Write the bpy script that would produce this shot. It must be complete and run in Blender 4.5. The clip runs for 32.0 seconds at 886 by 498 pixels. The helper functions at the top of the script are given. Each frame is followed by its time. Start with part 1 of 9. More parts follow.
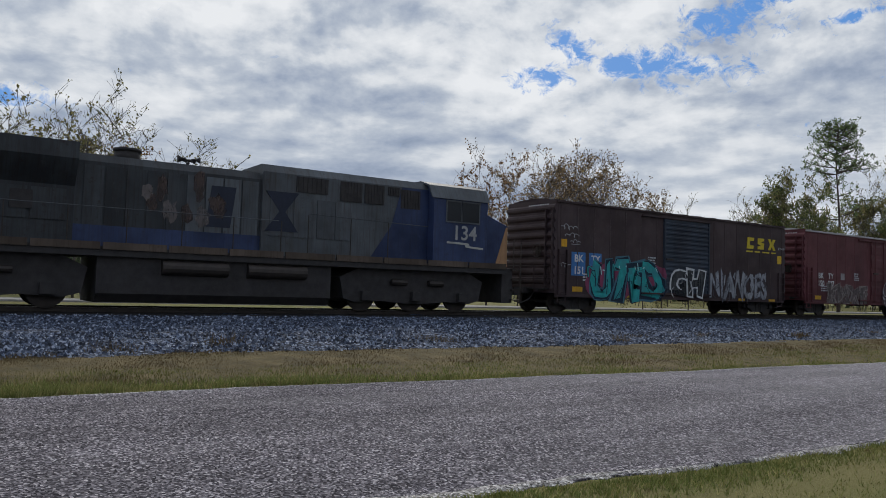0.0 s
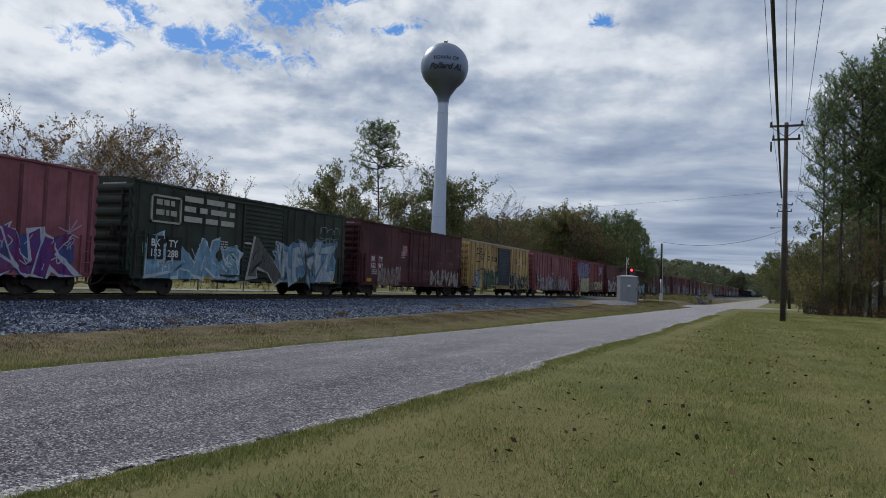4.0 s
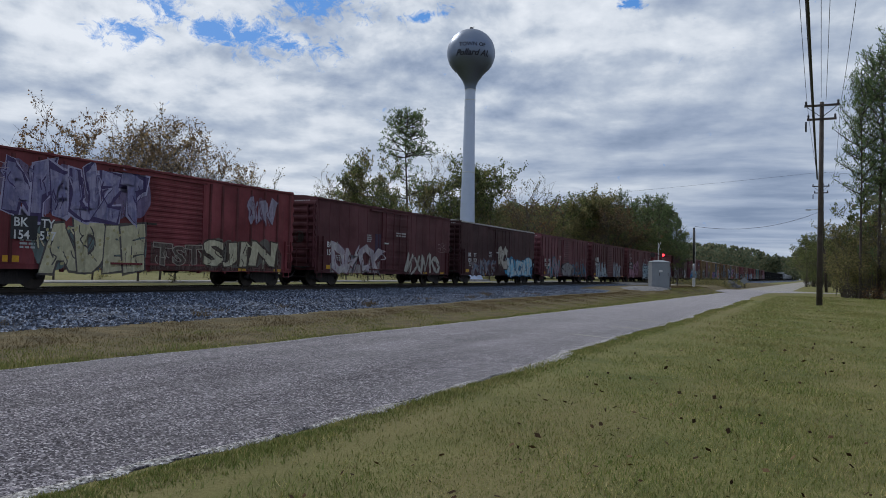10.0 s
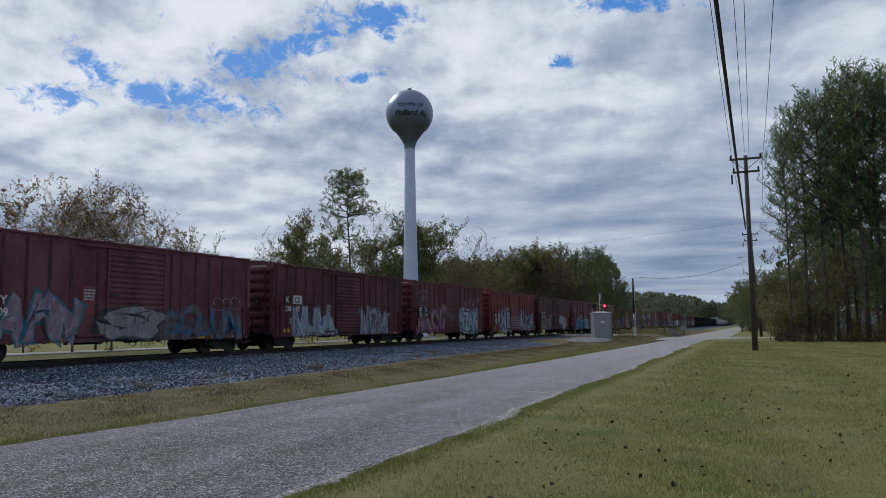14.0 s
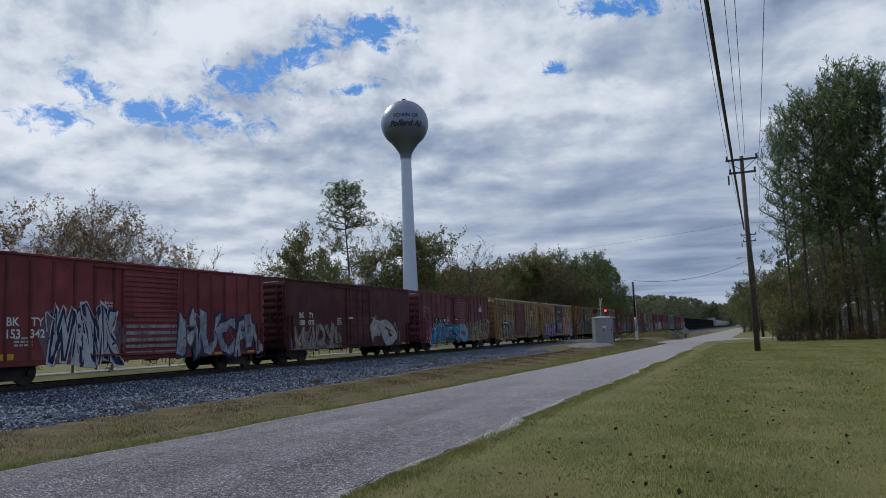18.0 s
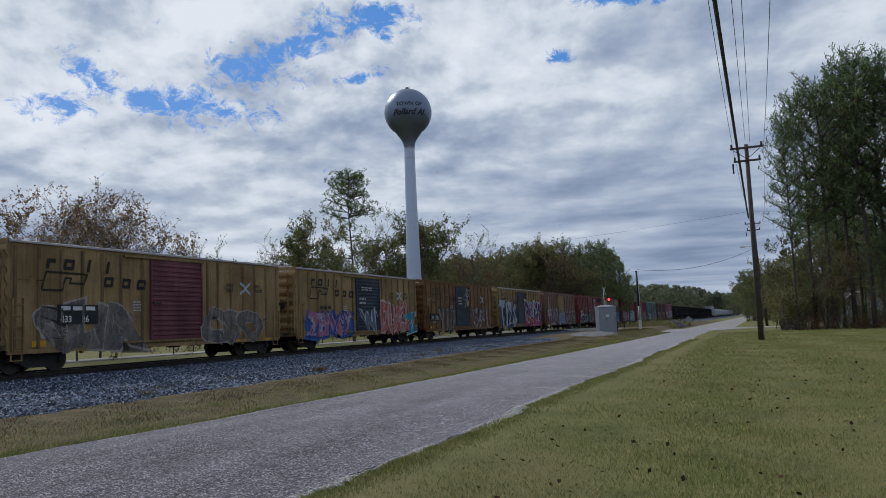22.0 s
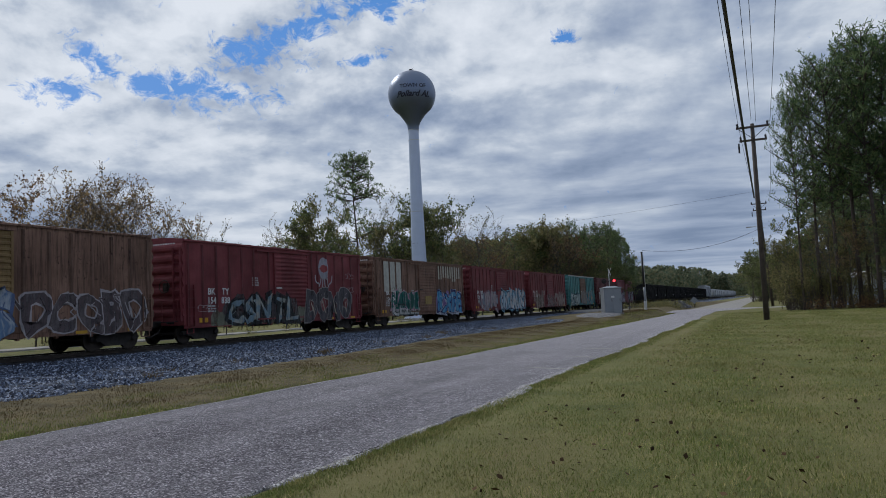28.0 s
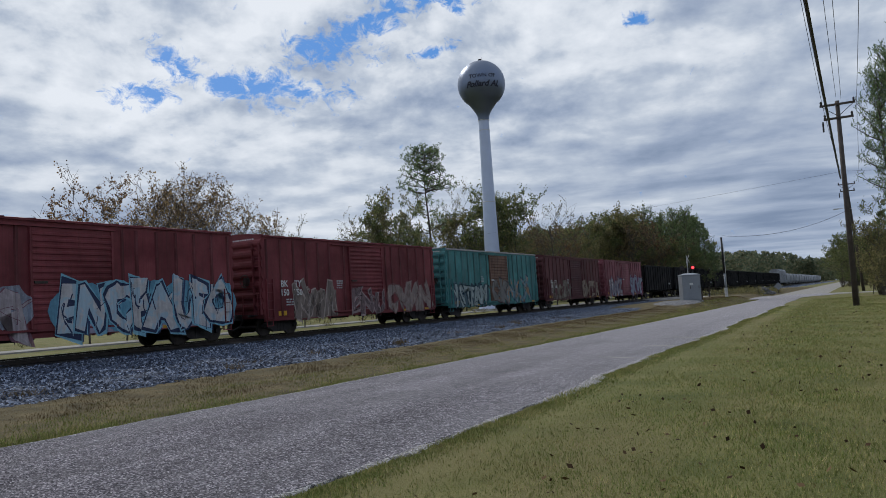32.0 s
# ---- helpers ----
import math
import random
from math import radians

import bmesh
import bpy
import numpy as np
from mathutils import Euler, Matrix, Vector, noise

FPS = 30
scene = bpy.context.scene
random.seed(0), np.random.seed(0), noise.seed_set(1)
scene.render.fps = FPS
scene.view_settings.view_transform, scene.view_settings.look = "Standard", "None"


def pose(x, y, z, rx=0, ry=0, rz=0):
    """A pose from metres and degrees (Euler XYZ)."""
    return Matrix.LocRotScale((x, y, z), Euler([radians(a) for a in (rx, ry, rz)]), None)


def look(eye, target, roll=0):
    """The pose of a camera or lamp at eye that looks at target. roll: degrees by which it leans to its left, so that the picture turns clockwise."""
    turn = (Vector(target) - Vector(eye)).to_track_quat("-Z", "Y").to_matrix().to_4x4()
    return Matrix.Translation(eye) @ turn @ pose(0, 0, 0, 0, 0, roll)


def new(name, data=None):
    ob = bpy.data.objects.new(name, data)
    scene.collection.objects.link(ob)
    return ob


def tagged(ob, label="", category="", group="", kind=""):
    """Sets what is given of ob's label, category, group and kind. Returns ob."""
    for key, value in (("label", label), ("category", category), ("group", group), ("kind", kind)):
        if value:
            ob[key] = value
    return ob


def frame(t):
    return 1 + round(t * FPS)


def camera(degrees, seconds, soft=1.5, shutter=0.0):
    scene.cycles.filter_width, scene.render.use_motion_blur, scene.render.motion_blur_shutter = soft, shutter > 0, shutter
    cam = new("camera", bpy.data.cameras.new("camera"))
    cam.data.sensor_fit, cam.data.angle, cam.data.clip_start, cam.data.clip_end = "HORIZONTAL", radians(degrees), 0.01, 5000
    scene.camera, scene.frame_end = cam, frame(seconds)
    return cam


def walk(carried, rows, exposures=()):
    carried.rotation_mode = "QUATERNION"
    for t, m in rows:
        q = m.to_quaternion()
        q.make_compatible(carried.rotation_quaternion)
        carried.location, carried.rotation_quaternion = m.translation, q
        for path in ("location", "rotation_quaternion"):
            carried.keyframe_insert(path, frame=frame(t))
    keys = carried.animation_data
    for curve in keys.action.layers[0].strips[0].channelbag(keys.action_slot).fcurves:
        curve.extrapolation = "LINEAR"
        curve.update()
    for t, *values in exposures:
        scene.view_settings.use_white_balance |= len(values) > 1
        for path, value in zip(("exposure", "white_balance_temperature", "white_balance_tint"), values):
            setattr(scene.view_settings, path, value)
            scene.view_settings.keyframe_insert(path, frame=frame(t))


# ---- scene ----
PATH = [
    (0.0, -0.24, 0.23, 1.44, 56.18, 2.97, -1.77),
    (0.5, -0.20, 0.24, 1.45, 49.81, 3.48, -1.36),
    (1.0, -0.17, 0.21, 1.46, 42.61, 3.64, -1.04),
    (1.5, -0.18, 0.24, 1.46, 36.96, 3.77, -0.55),
    (2.0, -0.17, 0.21, 1.46, 34.39, 3.79, -0.17),
    (2.5, -0.16, 0.19, 1.45, 30.89, 3.76, -0.66),
    (3.0, -0.14, 0.14, 1.46, 26.25, 3.21, -1.65),
    (3.5, -0.10, 0.09, 1.46, 24.27, 2.62, -2.13),
    (5.5, -0.02, 0.13, 1.60, 23.35, 3.02, -1.90),
    (6.0, -0.02, 0.20, 1.56, 23.35, 3.75, -1.23),
    (6.5, -0.01, 0.15, 1.57, 23.85, 3.66, -0.89),
    (7.0, -0.03, 0.20, 1.55, 24.58, 2.90, -0.95),
    (7.5, -0.04, 0.23, 1.55, 25.01, 2.56, -1.11),
    (8.0, -0.03, 0.21, 1.55, 25.48, 2.51, -1.30),
    (8.5, -0.01, 0.15, 1.56, 25.60, 2.61, -1.07),
    (9.0, -0.03, 0.21, 1.57, 25.67, 2.30, -0.90),
    (9.5, -0.05, 0.26, 1.54, 25.90, 1.89, -1.17),
    (10.0, -0.05, 0.30, 1.53, 26.20, 1.63, -1.37),
    (10.5, -0.05, 0.29, 1.55, 26.62, 1.50, -1.33),
    (11.0, -0.05, 0.22, 1.59, 26.68, 4.18, -1.02),
    (11.5, -0.03, 0.16, 1.62, 26.38, 6.40, -0.87),
    (12.0, -0.01, 0.19, 1.60, 25.84, 6.01, -0.60),
    (12.5, -0.02, 0.16, 1.62, 25.36, 6.00, 0.87),
    (13.0, -0.02, 0.11, 1.63, 24.64, 6.04, 1.45),
    (13.5, -0.01, 0.05, 1.65, 23.49, 6.07, 1.13),
    (14.0, 0.01, 0.05, 1.64, 22.09, 5.86, 0.71),
    (14.5, 0.00, 0.01, 1.64, 21.08, 5.66, 0.48),
    (16.5, -0.02, 0.10, 1.65, 21.21, 5.54, 1.86),
    (17.0, 0.00, 0.12, 1.65, 21.43, 5.71, 1.64),
    (17.5, 0.01, 0.09, 1.65, 21.82, 5.85, 1.91),
    (18.0, 0.01, 0.15, 1.66, 22.21, 6.55, 2.37),
    (18.5, -0.01, 0.18, 1.64, 22.79, 6.80, 2.41),
    (19.0, -0.01, 0.17, 1.65, 23.32, 6.60, 2.52),
    (19.5, 0.01, 0.21, 1.63, 23.58, 6.16, 2.92),
    (20.0, -0.00, 0.21, 1.62, 23.71, 5.68, 3.22),
    (20.5, -0.01, 0.24, 1.62, 23.45, 5.64, 3.02),
    (21.0, -0.02, 0.27, 1.61, 23.10, 5.75, 2.46),
    (21.5, -0.02, 0.25, 1.62, 22.69, 5.75, 2.37),
    (22.0, -0.01, 0.21, 1.63, 22.46, 5.75, 2.32),
    (22.5, -0.02, 0.23, 1.63, 22.12, 5.75, 2.23),
    (23.0, -0.01, 0.25, 1.62, 21.75, 5.79, 2.07),
    (23.5, -0.01, 0.24, 1.63, 21.58, 5.80, 1.93),
    (24.0, -0.00, 0.22, 1.63, 21.49, 5.82, 1.98),
    (24.5, 0.00, 0.18, 1.63, 21.34, 5.83, 2.07),
    (26.5, 0.00, 0.20, 1.62, 21.27, 5.82, 2.26),
    (27.0, -0.00, 0.25, 1.61, 21.75, 5.46, 2.25),
    (27.5, 0.02, 0.22, 1.62, 22.12, 4.91, 2.35),
    (28.0, 0.01, 0.26, 1.60, 22.88, 4.46, 2.65),
    (28.5, 0.02, 0.21, 1.61, 23.56, 4.30, 3.13),
    (29.0, 0.03, 0.34, 1.58, 24.67, 4.03, 2.87),
    (29.5, 0.04, 0.43, 1.57, 27.23, 3.54, 2.40),
    (30.0, 0.07, 0.36, 1.60, 29.11, 2.91, 2.40),
    (30.5, 0.11, 0.28, 1.61, 29.38, 3.05, 2.52),
    (31.0, 0.11, 0.22, 1.62, 29.28, 3.43, 2.69),
    (31.5, 0.13, 0.16, 1.62, 28.88, 3.72, 3.23),
    (32.0, 0.10, 0.24, 1.60, 28.44, 4.05, 3.46),
]
cam = camera(60.04, 32.0, soft=0.9, shutter=0.0)
walk(cam, [(t, pose(x, y, z, 90 + pitch, roll, yaw)) for t, x, y, z, yaw, pitch, roll in PATH], [(0.0, 0.0, 6350, 10), (2.0, 0.0, 6250, 10), (9.0, 0.0, 6080, 10), (10.4, 0.0, 6040, 10), (11.6, -0.06, 5980, 10), (27.0, -0.08, 5980, 10), (29.1, -0.12, 5980, 10), (29.9, 0.0, 6030, 10), (32.0, 0.0, 6080, 10)])

# ---- plan, in metres: y runs along the track, x to the right of it, eye near (0, 0) ----
RAIL_X, RAIL_Z = -24.2, 0.63
SUN_AZ, SUN_EL = -62.0, 40.0     # degrees left of the track's far end, above the horizon


# ---- node helpers ----
def nodes_of(m):
    m.use_nodes = True
    nt = m.node_tree
    nt.nodes.clear()
    return nt


def nd(nt, kind, **props):
    n = nt.nodes.new(kind)
    for k, v in props.items():
        n.inputs[k.replace("_", " ")].default_value = v
    return n


def ramp(nt, src, stops):
    n = nt.nodes.new("ShaderNodeValToRGB")
    el = n.color_ramp.elements
    while len(el) < len(stops):
        el.new(0.5)
    for e, (p, c) in zip(el, stops):
        e.position = p
        e.color = (*c, 1) if isinstance(c, tuple) else (c, c, c, 1)
    nt.links.new(src, n.inputs[0])
    return n.outputs[0]


def mixc(nt, fac, a, b, blend="MIX"):
    n = nt.nodes.new("ShaderNodeMix")
    n.data_type, n.blend_type = "RGBA", blend
    for sock, val in ((n.inputs[0], fac), (n.inputs[6], a), (n.inputs[7], b)):
        if isinstance(val, (int, float)):
            sock.default_value = val
        elif isinstance(val, tuple):
            sock.default_value = (*val, 1)
        else:
            nt.links.new(val, sock)
    return n.outputs[2]


def calc(nt, op, a, b=0.0):
    n = nt.nodes.new("ShaderNodeMath")
    n.operation = op
    for sock, val in zip(n.inputs, (a, b)):
        if isinstance(val, (int, float)):
            sock.default_value = val
        else:
            nt.links.new(val, sock)
    return n.outputs[0]


def coords(nt, scale=(1, 1, 1), which="Object"):
    tc = nt.nodes.new("ShaderNodeTexCoord")
    mp = nt.nodes.new("ShaderNodeMapping")
    mp.inputs["Scale"].default_value = scale
    nt.links.new(tc.outputs[which], mp.inputs[0])
    return mp.outputs[0]


def fbm(nt, vec, scale, detail=5.0, rough=0.55, warp=0.0):
    n = nd(nt, "ShaderNodeTexNoise", Scale=scale, Detail=detail, Roughness=rough, Distortion=warp)
    nt.links.new(vec, n.inputs["Vector"])
    return n.outputs["Fac"]


def finish(nt, colour, rough=0.7, metal=0.0, bump=None, strength=0.3, dist=0.02, spec=0.5):
    b = nt.nodes.new("ShaderNodeBsdfPrincipled")
    out = nt.nodes.new("ShaderNodeOutputMaterial")
    nt.links.new(b.outputs[0], out.inputs[0])
    if isinstance(colour, tuple):
        b.inputs["Base Color"].default_value = (*colour, 1)
    else:
        nt.links.new(colour, b.inputs["Base Color"])
    if isinstance(rough, (int, float)):
        b.inputs["Roughness"].default_value = rough
    else:
        nt.links.new(rough, b.inputs["Roughness"])
    b.inputs["Metallic"].default_value = metal
    b.inputs["Specular IOR Level"].default_value = spec
    if bump is not None:
        n = nd(nt, "ShaderNodeBump", Strength=strength, Distance=dist)
        nt.links.new(bump, n.inputs["Height"])
        nt.links.new(n.outputs[0], b.inputs["Normal"])
    return b


# ---- world: broken cloud over a clear sky, sun behind thin cloud ----
world = bpy.data.worlds.new("sky")
scene.world = world
wt = nodes_of(world)
sky = wt.nodes.new("ShaderNodeTexSky")
sky.sky_type, sky.sun_disc = "NISHITA", False
sky.sun_elevation, sky.sun_rotation = radians(SUN_EL), radians(SUN_AZ)
sky.air_density, sky.dust_density, sky.ozone_density = 1.0, 0.6, 2.0
gen = coords(wt, which="Generated")
sep = wt.nodes.new("ShaderNodeSeparateXYZ")
wt.links.new(gen, sep.inputs[0])
bearing = calc(wt, "MULTIPLY", calc(wt, "ARCTAN2", sep.outputs[0], sep.outputs[1]), 57.2958)
height = calc(wt, "MAXIMUM", calc(wt, "MULTIPLY", calc(wt, "ARCSINE", sep.outputs[2]), 57.2958), 0.0)


def joined(a, b):
    n = wt.nodes.new("ShaderNodeCombineXYZ")
    for sock, val in zip(n.inputs, (a, b)):
        wt.links.new(val, sock)
    return n.outputs[0]


def nudged(vec, dx, dy):
    n = wt.nodes.new("ShaderNodeVectorMath")
    n.operation = "ADD"
    n.inputs[1].default_value = (dx, dy, 0)
    wt.links.new(vec, n.inputs[0])
    return n.outputs[0]


dome = joined(bearing, height)


def opening(cx, cy, ax, ay, turn):
    """A rift in the cloud deck, an ellipse in degrees of bearing and height."""
    mp = wt.nodes.new("ShaderNodeMapping")
    mp.vector_type = "TEXTURE"
    mp.inputs["Location"].default_value = (cx, cy, 0)
    mp.inputs["Rotation"].default_value = (0, 0, radians(turn))
    mp.inputs["Scale"].default_value = (ax * 1.95, ay * 2.3, 1)
    wt.links.new(dome, mp.inputs[0])
    ln = wt.nodes.new("ShaderNodeVectorMath")
    ln.operation = "LENGTH"
    wt.links.new(mp.outputs[0], ln.inputs[0])
    return calc(wt, "MAXIMUM", calc(wt, "SUBTRACT", 1.0, ln.outputs["Value"]), 0.0)


RIFTS = [(-31.8, 21.4, 2.6, 1.0, 24), (-27.2, 22.5, 3.2, 1.1, 0), (-35.6, 19.3, 3.8, 1.2, 10), (-46.7, 17.6, 1.9, 0.75, -40), (-40.6, 16.2, 5.6, 0.95, -6), (-49.2, 15.7, 2.4, 0.7, 0), (-12.8, 19.25, 0.9, 0.42, -8), (-7.5, 22.9, 3.5, 0.8, -7), (-27.9, 18.5, 1.5, 0.4, 13), (8.8, 13.8, 1.0, 0.5, 0), (-87.0, 11.6, 3.0, 0.7, 0), (60, 40, 18, 7, 20), (150, 35, 25, 9, -10)]
rift = None
for r in RIFTS:
    o = opening(*r)
    rift = o if rift is None else calc(wt, "MAXIMUM", rift, o)
stretch = joined(calc(wt, "DIVIDE", bearing, 1.35), height)
ragged = fbm(wt, stretch, 0.85, 10.0, 0.70, 0.5)
gap = calc(wt, "ADD", rift, calc(wt, "MULTIPLY", calc(wt, "SUBTRACT", ragged, 0.5), 3.0))
cover = ramp(wt, gap, [(0.44, 1.0), (0.86, 0.0)])
# cloud deck: heaps seen in perspective, lit from above, with flat grey bases
lift = calc(wt, "MULTIPLY", calc(wt, "LOGARITHM", calc(wt, "ADD", height, 4.0), 2.71828), 8.6)
deckv = joined(calc(wt, "DIVIDE", bearing, 3.9), lift)
heap = fbm(wt, deckv, 0.44, 10.0, 0.55, 0.12)
above = fbm(wt, nudged(deckv, -0.2, 0.42), 0.44, 10.0, 0.55, 0.12)
slow = fbm(wt, nudged(deckv, 7.3, 2.1), 0.20, 5.0, 0.5, 0.1)
wisps = fbm(wt, nudged(joined(calc(wt, "DIVIDE", bearing, 9.5), lift), 3.1, 8.7), 0.55, 7.0, 0.55, 0.2)
relief = calc(wt, "MULTIPLY", calc(wt, "SUBTRACT", heap, above), 1.9)
tone = calc(wt, "ADD", calc(wt, "MULTIPLY", slow, 1.5), relief)
side = ramp(wt, calc(wt, "DIVIDE", calc(wt, "ADD", bearing, 75.0), 100.0), [(0.20, 0.12), (0.42, 0.10), (0.72, 0.0)])
tall = ramp(wt, calc(wt, "DIVIDE", height, 30.0), [(0.16, 0.06), (0.60, 0.20), (1.0, 0.20)])
tone = calc(wt, "ADD", tone, calc(wt, "ADD", side, tall))
soft = calc(wt, "ADD", calc(wt, "MULTIPLY", wisps, 1.9), -0.12)
low = ramp(wt, calc(wt, "DIVIDE", height, 30.0), [(0.10, 0.80), (0.40, 0.12), (0.6, 0.0)])
low = calc(wt, "MINIMUM", calc(wt, "ADD", low, ramp(wt, calc(wt, "DIVIDE", calc(wt, "ADD", bearing, 30.0), 60.0), [(0.1, 0.0), (0.5, 0.45)])), 0.9)
mx = wt.nodes.new("ShaderNodeMix")
wt.links.new(low, mx.inputs[0])
wt.links.new(tone, mx.inputs[2])
wt.links.new(soft, mx.inputs[3])
swing = ramp(wt, calc(wt, "DIVIDE", calc(wt, "ADD", bearing, 75.0), 100.0), [(0.15, 0.06), (0.32, 0.13), (0.42, 0.18), (0.52, 0.08), (0.60, 0.05), (0.80, 0.10)])
veiled = calc(wt, "ADD", mx.outputs[0], calc(wt, "SUBTRACT", swing, 0.10))
cloud = ramp(wt, calc(wt, "MULTIPLY", veiled, 0.80), [(0.40, (0.22, 0.275, 0.375)), (0.56, (0.335, 0.39, 0.49)), (0.72, (0.50, 0.545, 0.61)), (0.84, (0.68, 0.705, 0.735)), (1.0, (0.82, 0.83, 0.84))])
bg_sky = nd(wt, "ShaderNodeBackground", Strength=0.085)
wt.links.new(mixc(wt, 0.75, sky.outputs[0], (0.9, 3.1, 7.8)), bg_sky.inputs[0])
bg_cloud = nd(wt, "ShaderNodeBackground", Strength=1.0)
wt.links.new(cloud, bg_cloud.inputs[0])
ms = wt.nodes.new("ShaderNodeMixShader")
wt.links.new(cover, ms.inputs[0])
wt.links.new(bg_sky.outputs[0], ms.inputs[1])
wt.links.new(bg_cloud.outputs[0], ms.inputs[2])
wo = wt.nodes.new("ShaderNodeOutputWorld")
wt.links.new(ms.outputs[0], wo.inputs[0])

sun = new("sun", bpy.data.lights.new("sun", "SUN"))
sun.data.energy, sun.data.angle, sun.data.color = 1.9, radians(9), (1.0, 0.93, 0.82)
sd = Vector((math.sin(radians(SUN_AZ)) * math.cos(radians(SUN_EL)), math.cos(radians(SUN_AZ)) * math.cos(radians(SUN_EL)), math.sin(radians(SUN_EL))))
sun.matrix_world = look(sd * 100, (0, 0, 0))


# ---- materials ----
def new_mat(name):
    m = bpy.data.materials.new(name)
    return m, nodes_of(m)


def plain(name, c, rough=0.6, metal=0.0, vary=0.25, scale=3.0, bump=0.15):
    m, nt = new_mat(name)
    v = coords(nt)
    big, fine = fbm(nt, v, scale, 4), fbm(nt, v, scale * 14, 3)
    dark = tuple(x * (1 - vary) for x in c)
    light = tuple(min(1, x * (1 + vary)) for x in c)
    col = mixc(nt, fbm_mix(nt, big, fine), dark, light)
    finish(nt, col, rough, metal, fine, bump, 0.01)
    return m


def fbm_mix(nt, a, b):
    return ramp(nt, calc(nt, "ADD", calc(nt, "MULTIPLY", a, 0.6), calc(nt, "MULTIPLY", b, 0.4)), [(0.35, 0.0), (0.65, 1.0)])


PAINT_SPEC = {}


def car_paint(name, c, rust=(0.078, 0.033, 0.029), wear=0.5, rough=0.6):
    """Old freight-car paint: faded sheets, run-down streaks, rust spots, chalky scuffs."""
    m, nt = new_mat(name)
    oi = nt.nodes.new("ShaderNodeObjectInfo")
    shift = nt.nodes.new("ShaderNodeCombineXYZ")
    for k in range(3):
        nt.links.new(calc(nt, "MULTIPLY", oi.outputs["Random"], 37.0 + 11 * k), shift.inputs[k])

    def own(scale=(1, 1, 1)):
        n = nt.nodes.new("ShaderNodeVectorMath")
        n.operation = "ADD"
        nt.links.new(coords(nt, scale), n.inputs[0])
        nt.links.new(shift.outputs[0], n.inputs[1])
        return n.outputs[0]
    v = own()
    fade = ramp(nt, fbm(nt, v, 0.55, 4, 0.6), [(0.35, 0.0), (0.65, 1.0)])
    pale = tuple(min(1, x * 1.22 + 0.012) for x in c)
    deep = tuple(x * 0.72 for x in c)
    col = mixc(nt, fade, deep, pale)
    sp = nt.nodes.new("ShaderNodeSeparateXYZ")
    nt.links.new(coords(nt), sp.inputs[0])
    wn = nt.nodes.new("ShaderNodeTexWhiteNoise")
    wn.noise_dimensions = "1D"
    nt.links.new(calc(nt, "ADD", calc(nt, "SNAP", sp.outputs[1], 0.945), oi.outputs["Random"]), wn.inputs["W"])
    col = mixc(nt, 1.0, col, ramp(nt, wn.outputs["Value"], [(0.0, 0.84), (1.0, 1.12)]), "MULTIPLY")
    run = ramp(nt, fbm(nt, own((1.0, 5.0, 0.42)), 1.6, 6, 0.65), [(0.48, 0.0), (0.70, 1.0)])
    col = mixc(nt, calc(nt, "MULTIPLY", run, min(1.0, 0.62 * wear)), col, rust)
    fine = ramp(nt, fbm(nt, own((1.0, 16.0, 0.5)), 1.2, 5, 0.7), [(0.52, 0.0), (0.72, 1.0)])
    col = mixc(nt, calc(nt, "MULTIPLY", fine, min(1.0, 0.5 * wear + 0.1)), col, tuple(x * 0.55 for x in rust))
    spots = ramp(nt, fbm(nt, v, 4.5, 9, 0.72), [(0.58, 0.0), (0.67, 1.0)])
    col = mixc(nt, calc(nt, "MULTIPLY", spots, min(1.0, 0.8 * wear)), col, rust)
    chalk = ramp(nt, fbm(nt, own((1, 1.6, 0.8)), 2.6, 8, 0.7), [(0.60, 0.0), (0.74, 1.0)])
    col = mixc(nt, calc(nt, "MULTIPLY", chalk, 0.28), col, tuple(min(1, x * 1.5 + 0.05) for x in c))
    dent = fbm(nt, own((1, 1.1, 0.5)), 1.2, 3)
    finish(nt, col, rough, 0.0, dent, 0.35, 0.05, 0.22)
    PAINT_SPEC[m.name] = (c, rust, wear)
    return m


POST_PAINT = {}


def post_paint(m):
    """The same paint on ribs and posts, darkened for their shadow lines and rustier."""
    if m.name not in POST_PAINT:
        c, rust, wear = PAINT_SPEC[m.name]
        POST_PAINT[m.name] = car_paint(m.name + "_post_shade", tuple(0.62 * a + 0.12 * b for a, b in zip(c, rust)), tuple(x * 0.7 for x in rust), min(1.3, wear + 0.45))
    return POST_PAINT[m.name]


